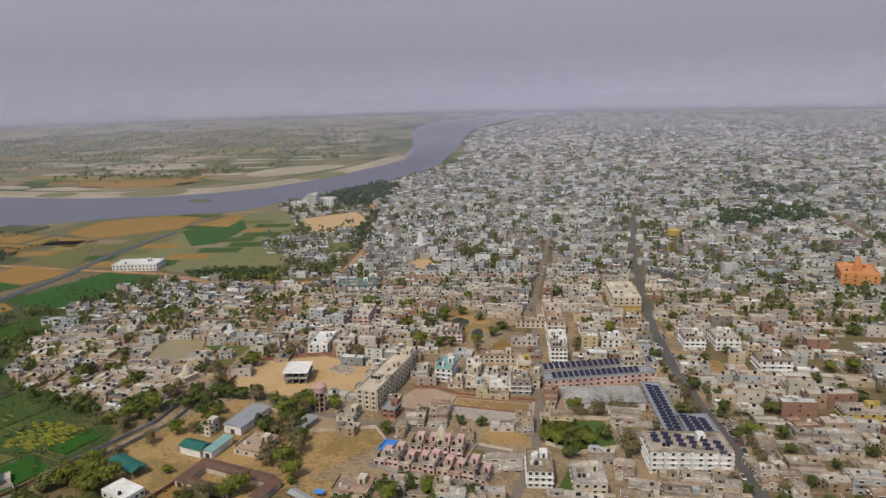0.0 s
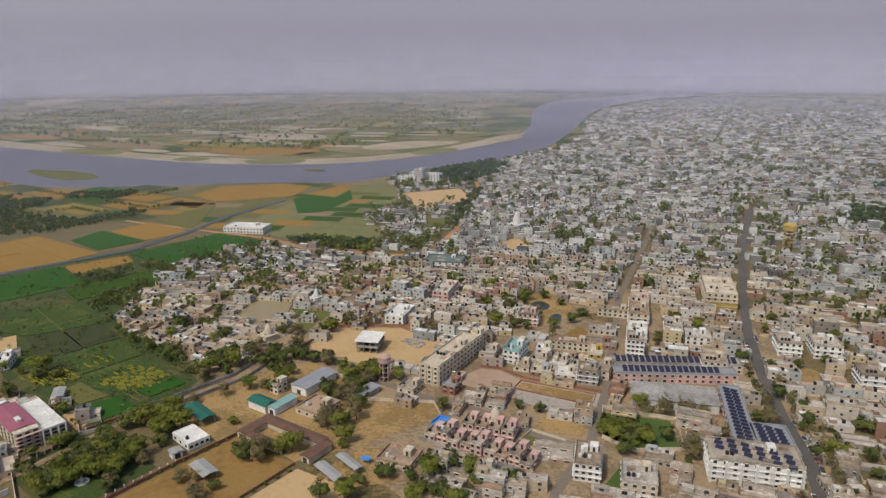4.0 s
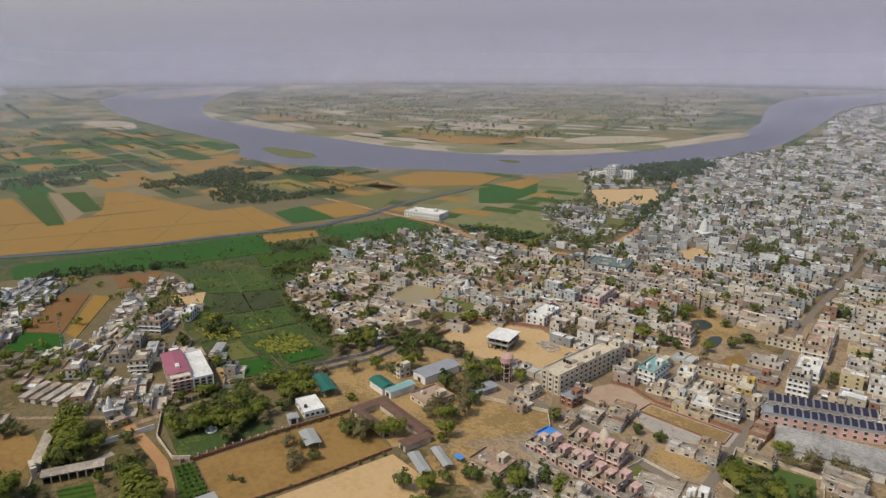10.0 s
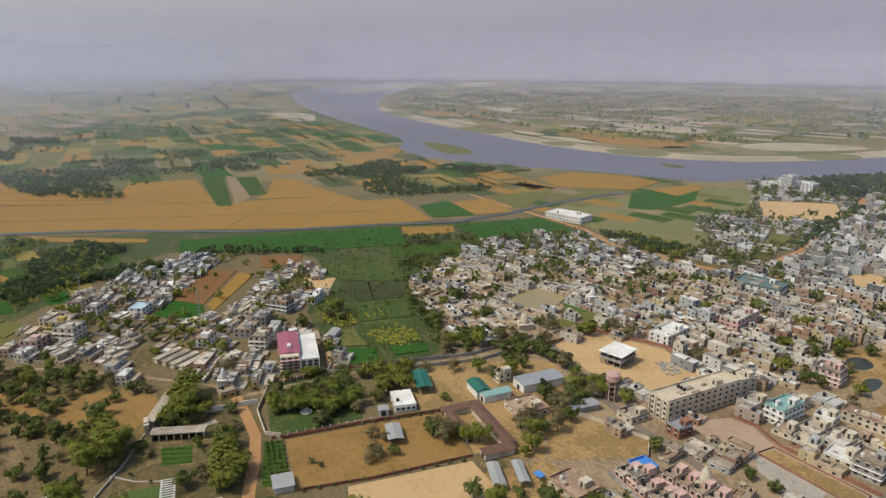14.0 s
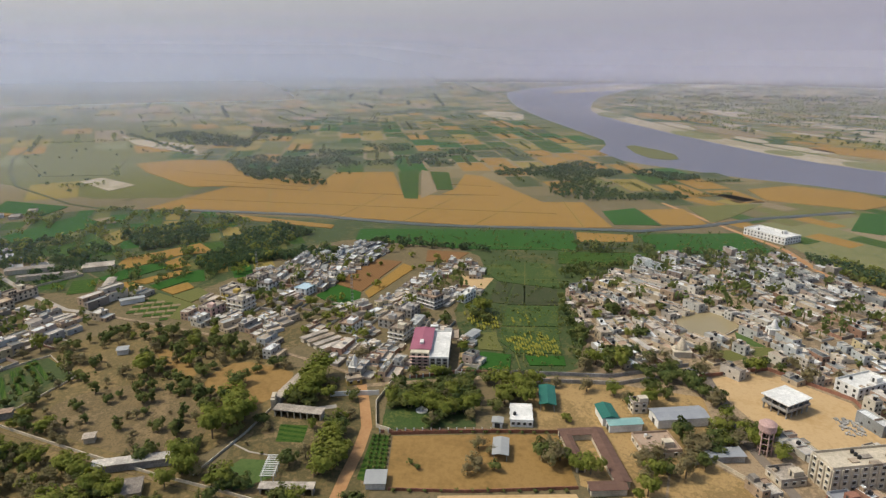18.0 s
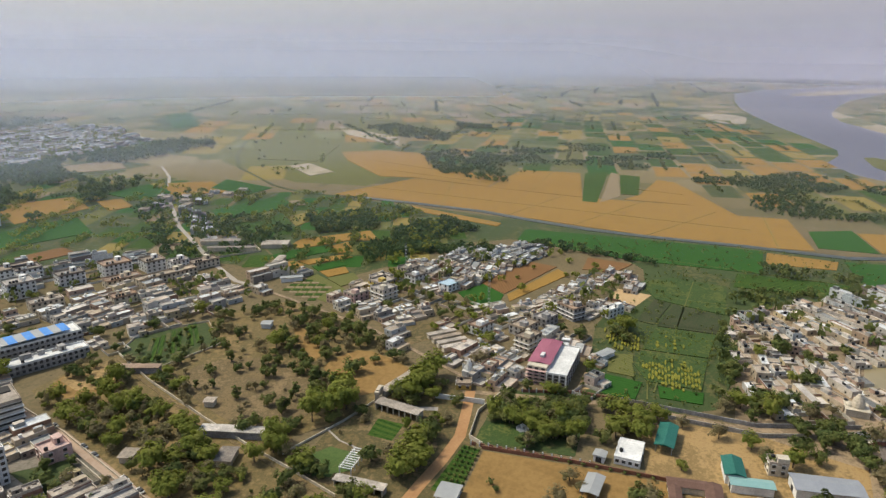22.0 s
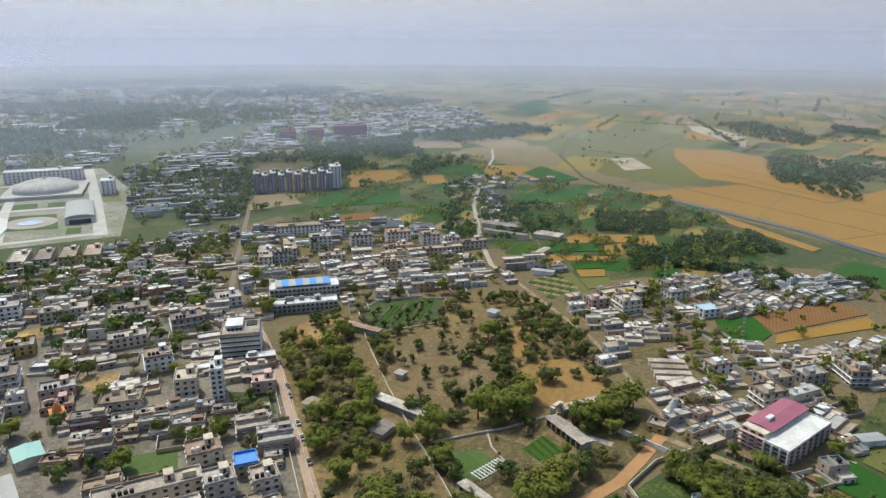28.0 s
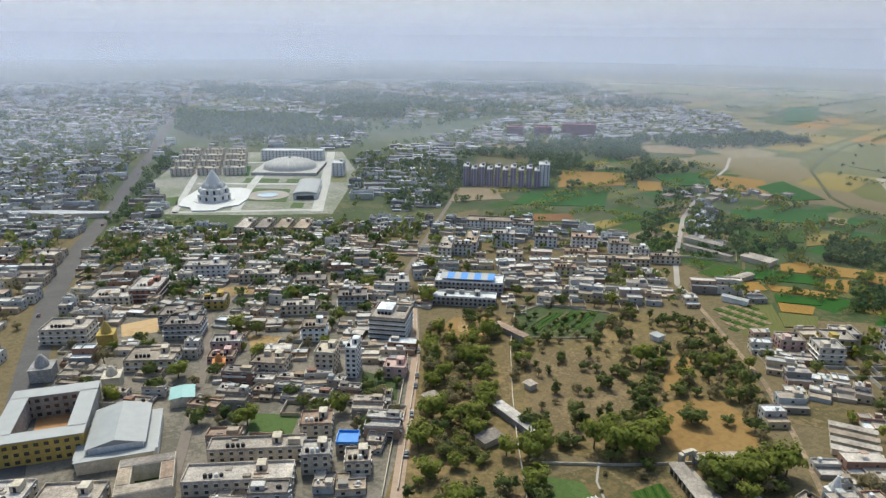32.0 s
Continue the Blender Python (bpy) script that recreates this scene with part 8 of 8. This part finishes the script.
for x, y, k, size in ((-319, 68.6, 0, 1.3), (-316, 74, 2, 1.2), (-322, 75, 0, 1.2), (-310, 66, 1, 1.1), (-311, 93.5, 0, 1.2), (-314, 98, 1, 1.1), (-356, 92, 0, 1.1), (-388, 80, 0, 1.3), (-355, 60, 0, 1.2), (-312, 111, 4, 1.3), (-283, 109, 4, 1.2), (-237, 87, 4, 1.2), (-233, 91, 0, 1.1), (-260, 114, 7, 1.2), (-285, 18, 7, 1.2), (-277, 25, 2, 1.2), (-292, 15, 2, 1.2), (-288, 24, 4, 1.1), (-281, 17, 2, 1.1), (-283, 71, 7, 1.1), (-287, 89, 0, 1.0), (-295, 9, 0, 1.1), (-297, 18, 7, 1.1)):
    plant(x, y, k, size)
for x, y in ((-297, -163), (-283, -138), (-268, -119), (-265, -104), (-294, -131), (-316, -151), (-311, -136), (-284, -109), (-290, -150), (-276, -130), (-332, -155), (-328, -139), (-318, -119), (-325, -128), (-303, -160), (-336, -165), (-340, -175), (-322, -165), (-305, -148)):
    plant(x, y, rng.choice((0, 5, 1, 0)), rng.uniform(0.95, 1.3))
for x, y, k, s in ((-238, -102, 2, 1.5), (-244, -96, 2, 1.5), (-259, -100, 2, 1.3), (-247, -105, 2, 1.6), (-264, -102, 2, 1.4), (-220, -122, 0, 1.3), (-185, -136, 2, 1.5), (-290, -158, 2, 1.3), (-219, -106, 2, 1.2), (-255, -98, 2, 1.5), (-256, -172, 1, 0.8), (-262, -160, 0, 0.7), (-245, -160, 5, 0.8), (-250, -140, 7, 0.8), (-225, -213, 1, 0.8), (-232, -222, 5, 0.8), (-285, -108, 1, 0.8), (-297, -104, 0, 0.7),
                   (-126, 178, 4, 1.2), (-119, 183, 4, 1.3), (-112, 187, 4, 1.1), (-133, 173, 4, 1.0), (-139, 148, 0, 1.0), (-127, 146, 0, 1.1), (-121, 151, 2, 1.0), (-116, 159, 0, 1.0), (-138, 177, 2, 0.9), (-108, 170, 3, 1.0), (-105, 160, 4, 1.0), (-103, 152, 4, 1.2), (-132, 144, 2, 1.0), (-220, 262, 0, 1.0), (-167, 256, 1, 1.0), (-173, 292, 0, 1.1), (-157, 288, 2, 1.0), (-145, 282, 4, 1.0), (-88, 306, 0, 1.2), (-97, 271, 1, 1.0), (-93, 229, 0, 1.1), (-60, 189, 2, 1.3), (-66, 204, 0, 1.0), (-75, 212, 1, 1.0), (-82, 222, 0, 1.0),
                   (-350, 59, 0, 1.1), (-387, 81, 0, 1.2), (-354, 89, 1, 1.0), (-329, 70, 0, 1.2), (-327, 78, 0, 1.1), (-320, 62, 2, 1.1), (-314, 56, 4, 1.1), (-285, 112, 0, 1.0), (-243, 93, 4, 1.3), (-263, 42, 3, 1.0), (-236, 30, 0, 1.2), (-240, 33, 4, 1.0), (-288, 66, 2, 0.9), (-291, 54, 4, 1.0), (-294, 40, 4, 0.9), (-295, 30, 2, 0.9), (-293, 16, 4, 1.0), (-284, 20, 7, 1.0), (-276, 16, 2, 1.0), (-270, 12, 0, 0.9), (-278, 72, 0, 1.0), (-281, 80, 2, 1.0), (-292, 84, 0, 1.1), (-298, 92, 1, 1.1), (-302, 102, 0, 1.2), (-305, 96, 0, 1.1), (-253, 100, 0, 1.0), (-250, 108, 4, 1.1), (-258, 104, 2, 0.9),
                   (-67, -229, 0, 1.0), (-77, -185, 0, 1.1), (-108, -239, 2, 1.1), (-111, -218, 3, 1.0), (-118, -205, 2, 1.0), (-110, -150, 0, 1.0), (-95, -155, 0, 1.1), (-105, -156, 1, 1.0), (-139, -321, 4, 1.2), (-183, -285, 2, 1.2), (-163, -165, 0, 1.0), (-140, -148, 0, 1.0), (-147, -240, 0, 1.0), (-170, -172, 1, 1.0), (-168, -158, 7, 1.1), (-72, -200, 0, 1.1), (-84, -196, 2, 1.0), (-98, -168, 7, 1.0), (-136, -158, 0, 0.9), (-126, -136, 1, 0.8), (-158, -135, 0, 1.0), (-48, -195, 0, 0.9), (-60, -180, 2, 0.9), (-150, -150, 2, 1.0), (-132, -168, 0, 0.9), (-112, -166, 1, 0.9), (-92, -185, 7, 1.0), (-100, -195, 0, 1.0), (-160, -240, 2, 1.1), (-175, -250, 0, 1.1), (-205, -262, 4, 1.2), (-212, -255, 2, 1.1), (-114, 176, 0, 0.9), (-240, 5.5, 4, 0.9), (-226, 5, 4, 1.1), (-230.5, 34, 4, 1.3), (-234.5, 37, 0, 1.1), (-226.5, 47.5, 2, 1.2), (-227, -20, 6, 0.8), (-224, -17, 6, 0.7), (-253.5, 87, 0, 1.2), (-226.5, 82, 4, 1.4), (-221.5, 66.5, 7, 1.3), (-224, 70, 2, 1.0), (-233, 68, 4, 1.2), (-282, 109, 7, 1.1), (-270, 110, 2, 0.9), (-264, 111, 7, 1.1), (-258, 112.5, 2, 0.8), (-250, 115, 2, 1.0), (-241, 122, 2, 0.8), (-290, 106, 0, 1.2), (-298, 104, 0, 1.3), (-306, 85, 0, 1.2), (-305, 93, 0, 1.2), (-309, 160, 4, 1.3), (-317, 139, 2, 1.1), (-235, -53, 2, 1.6), (-228, -50, 2, 1.4), (-219, -51, 2, 1.3), (-252, -94, 2, 1.5), (-213, -103, 2, 1.2), (-228, 42, 2, 0.8), (-226, 12, 0, 0.7), (-222, 2, 7, 0.9), (-236, 10, 7, 0.8), (-229, 76, 0, 1.0), (-238, 74, 4, 1.0), (-242, 98, 0, 1.1), (-247, 92, 4, 1.1), (-215, 66, 2, 0.9), (-290, 24, 4, 1.0), (-212, 62, 3, 1.0), (-330, 78, 0, 1.3), (-333, 84, 1, 1.1), (-327, 90, 0, 1.1), (-385, 4, 2, 1.2), (-378, 0, 0, 1.1), (-392, 2, 2, 1.0), (-372, 6, 0, 1.0), (-378, 96, 0, 1.0), (-100, 176, 4, 1.0), (-92, 168, 4, 1.0)):
    plant(x, y, k, s)
for i in range(12):
    plant(-209.8 - i * 0.45, -24 + i * 5.6, 6, 0.5)
    plant(-249.4 - i * 0.3, -22 + i * 5.0, 6, 0.5)
for i in range(46):
    x, y = rng.uniform(-300, -250), rng.uniform(-234, -192)
    if inside(x, y, CLEARINGS[3]):
        plant(x, y, rng.choice((6, 6, 3, 1)), rng.uniform(0.45, 0.75))
for i in range(40):
    plant(-245 + (i // 4) * 3.1, -37 + (i % 4) * 2.1 + (i // 4) * 0.2, 6, 0.42)
for i in range(16):
    plant(-402 + i * 2.8, 153 + (i % 3), 6, 0.6)
for i in range(46):
    t = i / 46 * 4.2
    (x1, y1), (x2, y2) = R_MAIN[int(t)], R_MAIN[int(t) + 1]
    f, d, side = t - int(t), math.hypot(x2 - x1, y2 - y1), (-1, 1)[i % 2]
    off = side * rng.uniform(5.0, 9.0)
    x, y = x1 + (x2 - x1) * f - (y2 - y1) / d * off, y1 + (y2 - y1) * f + (x2 - x1) / d * off
    if not taken(x, y, 1):
        plant(x, y, rng.choice((0, 1, 4, 2, 7)), rng.uniform(0.7, 1.1))
rng2 = random.Random(8)
near_yards = [p for p in YARDS if math.hypot(p[0] + 60, p[1]) < 360]
for x, y in near_yards:
    if rng2.random() < 0.75:
        plant(x, y, rng2.choice((0, 1, 0, 4, 1, 7, 2)), rng2.uniform(0.7, 1.15))


def join_groves():
    """The trees past those that one could count, gathered by their leaves."""
    for leafm, items in sorted(GROVES.items()):
        for what, mat in (("crown", leafm), ("trunk", "bark")):
            vs, fs, base = [], [], 0
            for kind, m in items:
                me = tree_src[kind].data if what == "trunk" else tree_src[kind].children[0].data
                co = np.empty(len(me.vertices) * 3)
                me.vertices.foreach_get("co", co)
                mm = np.array(m)
                vs.append(co.reshape(-1, 3) @ mm[:3, :3].T + mm[:3, 3])
                lo = np.empty(len(me.loops), dtype=np.int64)
                me.loops.foreach_get("vertex_index", lo)
                fs.append(lo.reshape(-1, 4) + base)
                base += len(me.vertices)
            me = bpy.data.meshes.new("grove")
            v, f = np.concatenate(vs), np.concatenate(fs)
            me.from_pydata(v.tolist(), [], f.tolist())
            me.materials.append(M[mat])
            tagged(new("grove" if what == "crown" else "grove_trunks", me), "many shade trees growing close together" if what == "crown" else "brown trunks and limbs of many trees", "trees", "", "stuff")


def far_trees(name, spots, label, mat="leaf_far", leaves=26):
    """Woods too far to count, as clumps of leaves on short trunks."""
    r = random.Random(len(spots))
    v, f = [], []
    for x, y, s in spots:
        for _ in range(3):
            cx, cy, cz = x + r.gauss(0, 1.4) * s, y + r.gauss(0, 1.4) * s, r.uniform(2.2, 4.6) * s
            for _ in range(leaves // 3):
                p = Vector((r.gauss(0, 1), r.gauss(0, 1), r.gauss(0, 0.8))).normalized() * r.uniform(1.2, 2.1) * s
                n = p.normalized()
                t = n.orthogonal().normalized() * r.uniform(0.7, 1.3) * s
                b = n.cross(t)
                k = len(v)
                c = Vector((cx, cy, max(cz + p.z, 0.3))) + Vector((p.x, p.y, 0))
                v += [tuple(c + t * a + b * q) for a, q in ((-1, -0.5), (0.3, -0.9), (1, 0.4), (-0.2, 0.9))]
                f.append((k, k + 1, k + 2, k + 3))
        k = len(v)
        v += [(x - 0.25 * s, y, -0.2), (x + 0.25 * s, y, -0.2), (x + 0.15 * s, y, 3 * s), (x - 0.15 * s, y, 3 * s), (x, y - 0.25 * s, -0.2), (x, y + 0.25 * s, -0.2), (x, y + 0.15 * s, 3 * s), (x, y - 0.15 * s, 3 * s)]
        f += [(k, k + 1, k + 2, k + 3), (k + 4, k + 5, k + 6, k + 7)]
    me = bpy.data.meshes.new(name)
    me.from_pydata(v, [], f)
    me.materials.append(M[mat])
    return tagged(new(name, me), label, "trees", "", "stuff")


def spots_in(poly, n, smin, smax, seed, check=False, clump=0.0):
    r = random.Random(seed)
    xs, ys = [p[0] for p in poly], [p[1] for p in poly]
    out, tries = [], 0
    while len(out) < n and tries < n * 20:
        tries += 1
        x, y = r.uniform(min(xs), max(xs)), r.uniform(min(ys), max(ys))
        if clump and noise.noise((x * clump, y * clump, seed)) < 0.02:
            continue
        if inside(x, y, poly) and not inside(x, y, RIVER) and not (check and not clear(x, y, 2)):
            out.append((x, y, r.uniform(smin, smax)))
    return out


for k in range(150):
    x, y = rng.uniform(-355, -160), rng.uniform(-236, -30)
    if (inside(x, y, WOOD) or -255 < x < -165 and -92 < y < -36) and clear_of_roads(x, y):
        plant(x, y, rng.choice((6, 7, 7, 4)), rng.uniform(0.3, 0.6))
join_groves()
far_trees("far_wood", spots_in([(-578, -268), (-600, -245), (-583, -185), (-560, -146), (-560, -109), (-516, -92), (-434, -195), (-510, -234)], 620, 0.55, 1.15, 1, False, 0.02), "dense dark orchard belt along the canal")
far_trees("far_wood", spots_in([(-545, -90), (-524, 10), (-515, 5), (-525, -90)], 40, 0.7, 1.2, 2), "line of trees between plots")
far_trees("far_wood", spots_in([(-909, -366), (-1159, -265), (-1138, -44), (-973, -8), (-880, -140), (-795, -277)], 1100, 0.4, 0.8, 3, clump=0.014), "dark orchards among far wheat fields")
far_trees("far_wood", spots_in([(-885, 4), (-979, 128), (-900, 270), (-740, 242), (-713, 107), (-760, 60)], 950, 0.5, 0.95, 4, clump=0.014), "dark orchards near the river")
far_trees("far_wood", spots_in([(-1080, 600), (-1600, 440), (-2300, 380), (-3200, 900), (-2600, 2200), (-1900, 2300), (-1050, 1150)], 750, 0.7, 1.6, 5, clump=0.006), "scattered far trees inside the river bend")
far_trees("far_wood", spots_in([(-700, -450), (-850, -800), (-2400, -900), (-2200, -100), (-1200, -350), (-1000, -520)], 150, 0.5, 1.0, 6, clump=0.006), "lone far trees on the hazy plain")
for k, (pts, count) in enumerate((([(-1226, -625), (-1313, -609), (-1179, -417), (-1086, -398), (-1110, -499)], 420), ([(-1385, -498), (-1359, -408), (-1290, -382), (-1311, -466)], 130), ([(-1280, -770), (-1250, -690), (-1090, -530), (-1004, -445), (-1000, -455), (-1096, -545), (-1258, -705)], 90), ([(-933, -368), (-1000, -352), (-934, -249), (-778, -190), (-776, -224), (-827, -302)], 300))):
    far_trees("far_wood", spots_in(pts, count, 0.6, 1.2, 90 + k), "dark groves between far fields")
far_trees("far_wood", spots_in([(-380, -500), (-600, -560), (-640, -720), (-420, -760), (-220, -640), (-250, -480)], 420, 1.0, 1.8, 7, True, 0.01), "green belt of trees around far towers")
far_trees("far_wood", spots_in([(-10, -960), (-134, -918), (-339, -949), (-420, -1300), (-220, -1400), (20, -1240)], 900, 1.4, 2.6, 8, clump=0.004), "dark hazy wood behind the temple park")
far_trees("far_wood", spots_in([(-488, -805), (-661, -788), (-594, -690), (-464, -733)], 200, 1.0, 1.8, 16), "dark wood before far towers")
far_trees("far_wood", spots_in([(-535, -302), (-577, -263), (-533, -227), (-494, -266)], 330, 0.7, 1.1, 17), "straight orchard of dark trees")
far_trees("far_wood", spots_in([(-640, -800), (-900, -800), (-900, -720), (-700, -700)], 260, 1.2, 2.0, 9), "dark wood at the edge of a far village")
far_trees("far_wood", spots_in([(-400, -215), (-480, -260), (-590, -480), (-500, -480), (-390, -340)], 260, 0.6, 1.2, 10, True, 0.01), "mixed trees along the country road")
far_trees("far_wood", spots_in([(-640, 590), (-690, 600), (-690, 760), (-640, 740)], 180, 1.3, 2.2, 11), "dark grove on the river bank")
far_trees("far_wood", spots_in([(-470, 250), (-530, 240), (-440, 300), (-400, 320)], 90, 0.8, 1.3, 12, True), "trees along the farm track")
far_trees("far_wood", spots_in([(-519, 266), (-463, 301), (-434, 274), (-489, 247)], 150, 0.6, 1.1, 21, False), "green belt of bushes beside the farm track", "leaf2", 24)
far_trees("far_wood", spots_in([(-560, 560), (-500, 462), (-445, 388), (-436, 392), (-490, 470), (-548, 566)], 46, 0.9, 1.5, 22, False), "roadside trees on the way to the river")
far_trees("far_wood", spots_in([(-681, 626), (-688, 753), (-602, 662), (-599, 565)], 160, 1.2, 2.0, 23, False), "dark grove behind the river road")
far_trees("far_wood", spots_in([(-160, 640), (0, 640), (-40, 850), (-170, 1000), (-200, 850)], 170, 1.2, 2.0, 13, True, 0.01), "dark trees beside the railway")
far_trees("far_wood", [(x, y, random.Random(int(x * 7 + y)).uniform(1.0, 1.9)) for x, y in YARDS if math.hypot(x + 60, y) >= 360], "dusty trees between town houses", "leaf", 15)


def hedges(poly, angle, w, h, seed, smin, smax, keep=0.5):
    """Spots along the edges of plots, some edges left bare."""
    r = random.Random(seed)
    xs, ys = [p[0] for p in poly], [p[1] for p in poly]
    cx, cy = sum(xs) / len(xs), sum(ys) / len(ys)
    reach = max(max(xs) - min(xs), max(ys) - min(ys)) / 2
    a, out = radians(angle), []
    for along, across, q in ((w, h, 0), (h, w, 1)):
        v = -reach
        while v < reach:
            u = -reach
            while u < reach:
                if r.random() < keep:
                    k = u
                    while k < u + along:
                        s = r.uniform(smin, smax)
                        p, o = (k, v + r.gauss(0, 0.8)) if q == 0 else (v + r.gauss(0, 0.8), k)
                        x, y = cx + p * math.cos(a) - o * math.sin(a), cy + p * math.sin(a) + o * math.cos(a)
                        if inside(x, y, poly) and not inside(x, y, RIVER) and not any(off_line(x, y, l) < wd / 2 + 1 for l, wd in ROADS) and not taken(x, y, 1):
                            out.append((x, y, s))
                        k += s * r.uniform(3.0, 7.0)
                u += along
            v += across
    return out


PLAIN = [(-660, -420), (-820, -700), (-1300, -1100), (-2000, -800), (-1800, -200), (-1500, -430), (-1000, -520)]
MIDFIELDS = [(-730, 120), (-720, 290), (-860, 310), (-1000, 190), (-1300, 160), (-1700, 60), (-1900, -150), (-1500, -420), (-1000, -500), (-880, -280), (-890, -20)]
NORTHPLOTS = [(-400, -225), (-480, -330), (-560, -420), (-660, -580), (-560, -700), (-380, -640), (-300, -440), (-390, -360)]
ORCHARD = [(-410, -225), (-480, -330), (-600, -440), (-640, -390), (-620, -250), (-540, -140), (-440, -170)]
BEND = [(-1080, 600), (-1600, 440), (-2300, 380), (-2800, 900), (-2400, 1900), (-1900, 1900), (-1050, 1150)]
for k, (poly, ang, w, h, s0, s1, keep) in enumerate(((PLAIN, 30, 110, 60, 0.6, 1.2, 0.22), (MIDFIELDS, 12, 78, 42, 0.45, 1.0, 0.26), (NORTHPLOTS, 25, 34, 20, 0.4, 1.2, 0.34), (ORCHARD, 25, 30, 16, 0.4, 1.1, 0.36), (BEND, 35, 120, 46, 0.8, 2.0, 0.3))):
    far_trees("hedge", hedges(poly, ang, w, h, 40 + k, s0, s1, keep), "broken hedges and trees along plot edges", "leaf" if k % 2 else "leaf2", 12)
far_trees("hedge", spots_in([(-540, -100), (-590, -20), (-592, 60), (-590, 230), (-520, 236), (-505, 140), (-450, 62), (-320, 60), (-302, 30), (-302, -5), (-350, -8), (-400, -15), (-460, 6), (-520, -4)], 620, 0.12, 0.6, 31), "weeds and low bushes among vegetable plots", "leaf", 9)
far_trees("hedge", spots_in([(-331, 8), (-332, 46), (-402, 50), (-400, 10)], 240, 0.1, 0.26, 32), "flowering tufts among mustard rows", "leaf2", 9)
far_trees("hedge", spots_in([(-540, 62), (-490, 58), (-400, 52), (-318, 52), (-316, 60), (-400, 57), (-450, 64), (-508, 130), (-520, 230), (-545, 230)], 110, 0.5, 1.2, 33, True), "trees along the edge of the suburb", "leaf", 24)
far_trees("hedge", spots_in(ORCHARD, 170, 0.6, 1.3, 34, True, 0.02), "orchard trees between small plots", "leaf2", 24)
far_trees("hedge", spots_in([(-380, -180), (-437, -159), (-513, -121), (-537, -80), (-489, -15), (-345, 2), (-290, -46)], 60, 0.6, 1.1, 35, False, 0.02), "garden trees between village houses", "leaf2", 30)
far_trees("far_wood", spots_in([(-30, 380), (40, 300), (80, 500), (0, 560)], 90, 1.0, 1.7, 14, True), "trees between town blocks", "leaf2")
far_trees("far_wood", spots_in([(-210, -300), (-100, -250), (0, -400), (-100, -430), (-230, -420)], 170, 0.8, 1.4, 15, True), "garden trees in the western town")

# ---- vehicles ----
def car_proto(mat, label):
    root = thing("car", 0, 0, 0, label, "car", "parked cars")
    bm = bmesh.new()
    box(bm, -0.85, 0.85, -2.0, 2.0, 0.35, 0.95, floor=True)
    bmesh.ops.bevel(bm, geom=bm.edges[:], offset=0.12, segments=1, affect="EDGES")
    part("body", bm, M[mat], root)
    bm = box(bmesh.new(), -0.75, 0.75, -1.5, 0.9, 0.951, 1.45, floor=True)
    for v in bm.verts:
        if v.co.z > 1.2:
            v.co.x *= 0.85
            v.co.y = v.co.y * 0.75 - 0.05
    part("cabin", bm, M["glass"], root)
    me = shared(("wheel",), lambda: lathe(((0.32, -0.1), (0.32, 0.1)), 12), M["tank"])
    for x in (-0.8, 0.8):
        for y in (-1.25, 1.25):
            sub("wheel", me, root, pose(x, y, 0.32, 0, 90, 0))
    return root


cars = [car_proto(m, "parked %s car with dark windows" % n) for m, n in (("white", "white"), ("tin_grey", "grey"), ("maroon", "dark red"), ("white", "white"))]
put = set()
for i in range(64):
    line = (R_MAIN, R_MAIN, R_STREET, R_MAIN, R_HIGH, R_WEST)[i % 6]
    k = random.randrange(len(line) - 1) if line is not R_MAIN else random.randrange(5)
    (x1, y1), (x2, y2) = line[k], line[k + 1]
    t, side = random.random(), random.choice((-1, 1))
    d = math.hypot(x2 - x1, y2 - y1)
    off = side * (3.2 if line in (R_MAIN, R_HIGH) else 1.5)
    x, y = x1 + (x2 - x1) * t - (y2 - y1) / d * off, y1 + (y2 - y1) * t + (x2 - x1) / d * off
    m = pose(x, y, 0.2, 0, 0, math.degrees(math.atan2(y2 - y1, x2 - x1)) - 90)
    src = cars[i % 4]
    if i % 4 in put:
        copy_thing(src, m)
    else:
        put.add(i % 4)
        src.matrix_basis = m

far_trees("far_wood", spots_in([(-232, -470), (-320, -470), (-330, -530), (-250, -760), (-232, -640)], 120, 0.8, 1.5, 41, True), "scattered trees beside the temple park")
far_trees("far_wood", spots_in([(-20, -480), (-35, -640), (-25, -800), (-8, -800), (-4, -480)], 70, 0.8, 1.5, 42, True), "roadside trees between highway and park")
far_trees("far_wood", spots_in([(-20, -1000), (-350, -960), (-620, -1160), (-1000, -1210), (-1150, -2400), (40, -2500), (35, -1300)], 2200, 1.3, 2.8, 61, clump=0.003), "blue hazy woods between far quarters", "leaf_far", 14)
far_trees("far_wood", spots_in([(70, -560), (260, -560), (640, -900), (720, -2400), (70, -2500), (40, -1300)], 900, 1.2, 2.4, 62, clump=0.005), "trees between houses beyond the highway", "leaf_far", 14)
for k, poly in enumerate(([(-1900, -150), (-2600, -900), (-2900, -2600), (-900, -2600), (-830, -1250), (-1300, -1110)], [(-2600, -900), (-4200, -1100), (-4200, 200), (-2800, 20), (-1950, -140)], [(-2300, 420), (-4000, 1500), (-3600, 2500), (-2300, 3500), (-1850, 3000), (-1800, 2350), (-2600, 2250)], [(-1250, 3150), (300, 3050), (1100, 2500), (1500, 3800), (-1300, 4200)])):
    far_trees("hedge", hedges(poly, (24, 8, 40, 20)[k], 190, 100, 70 + k, 0.9, 1.9, 0.18), "far rows of trees dissolving in haze", "leaf_far", 9)
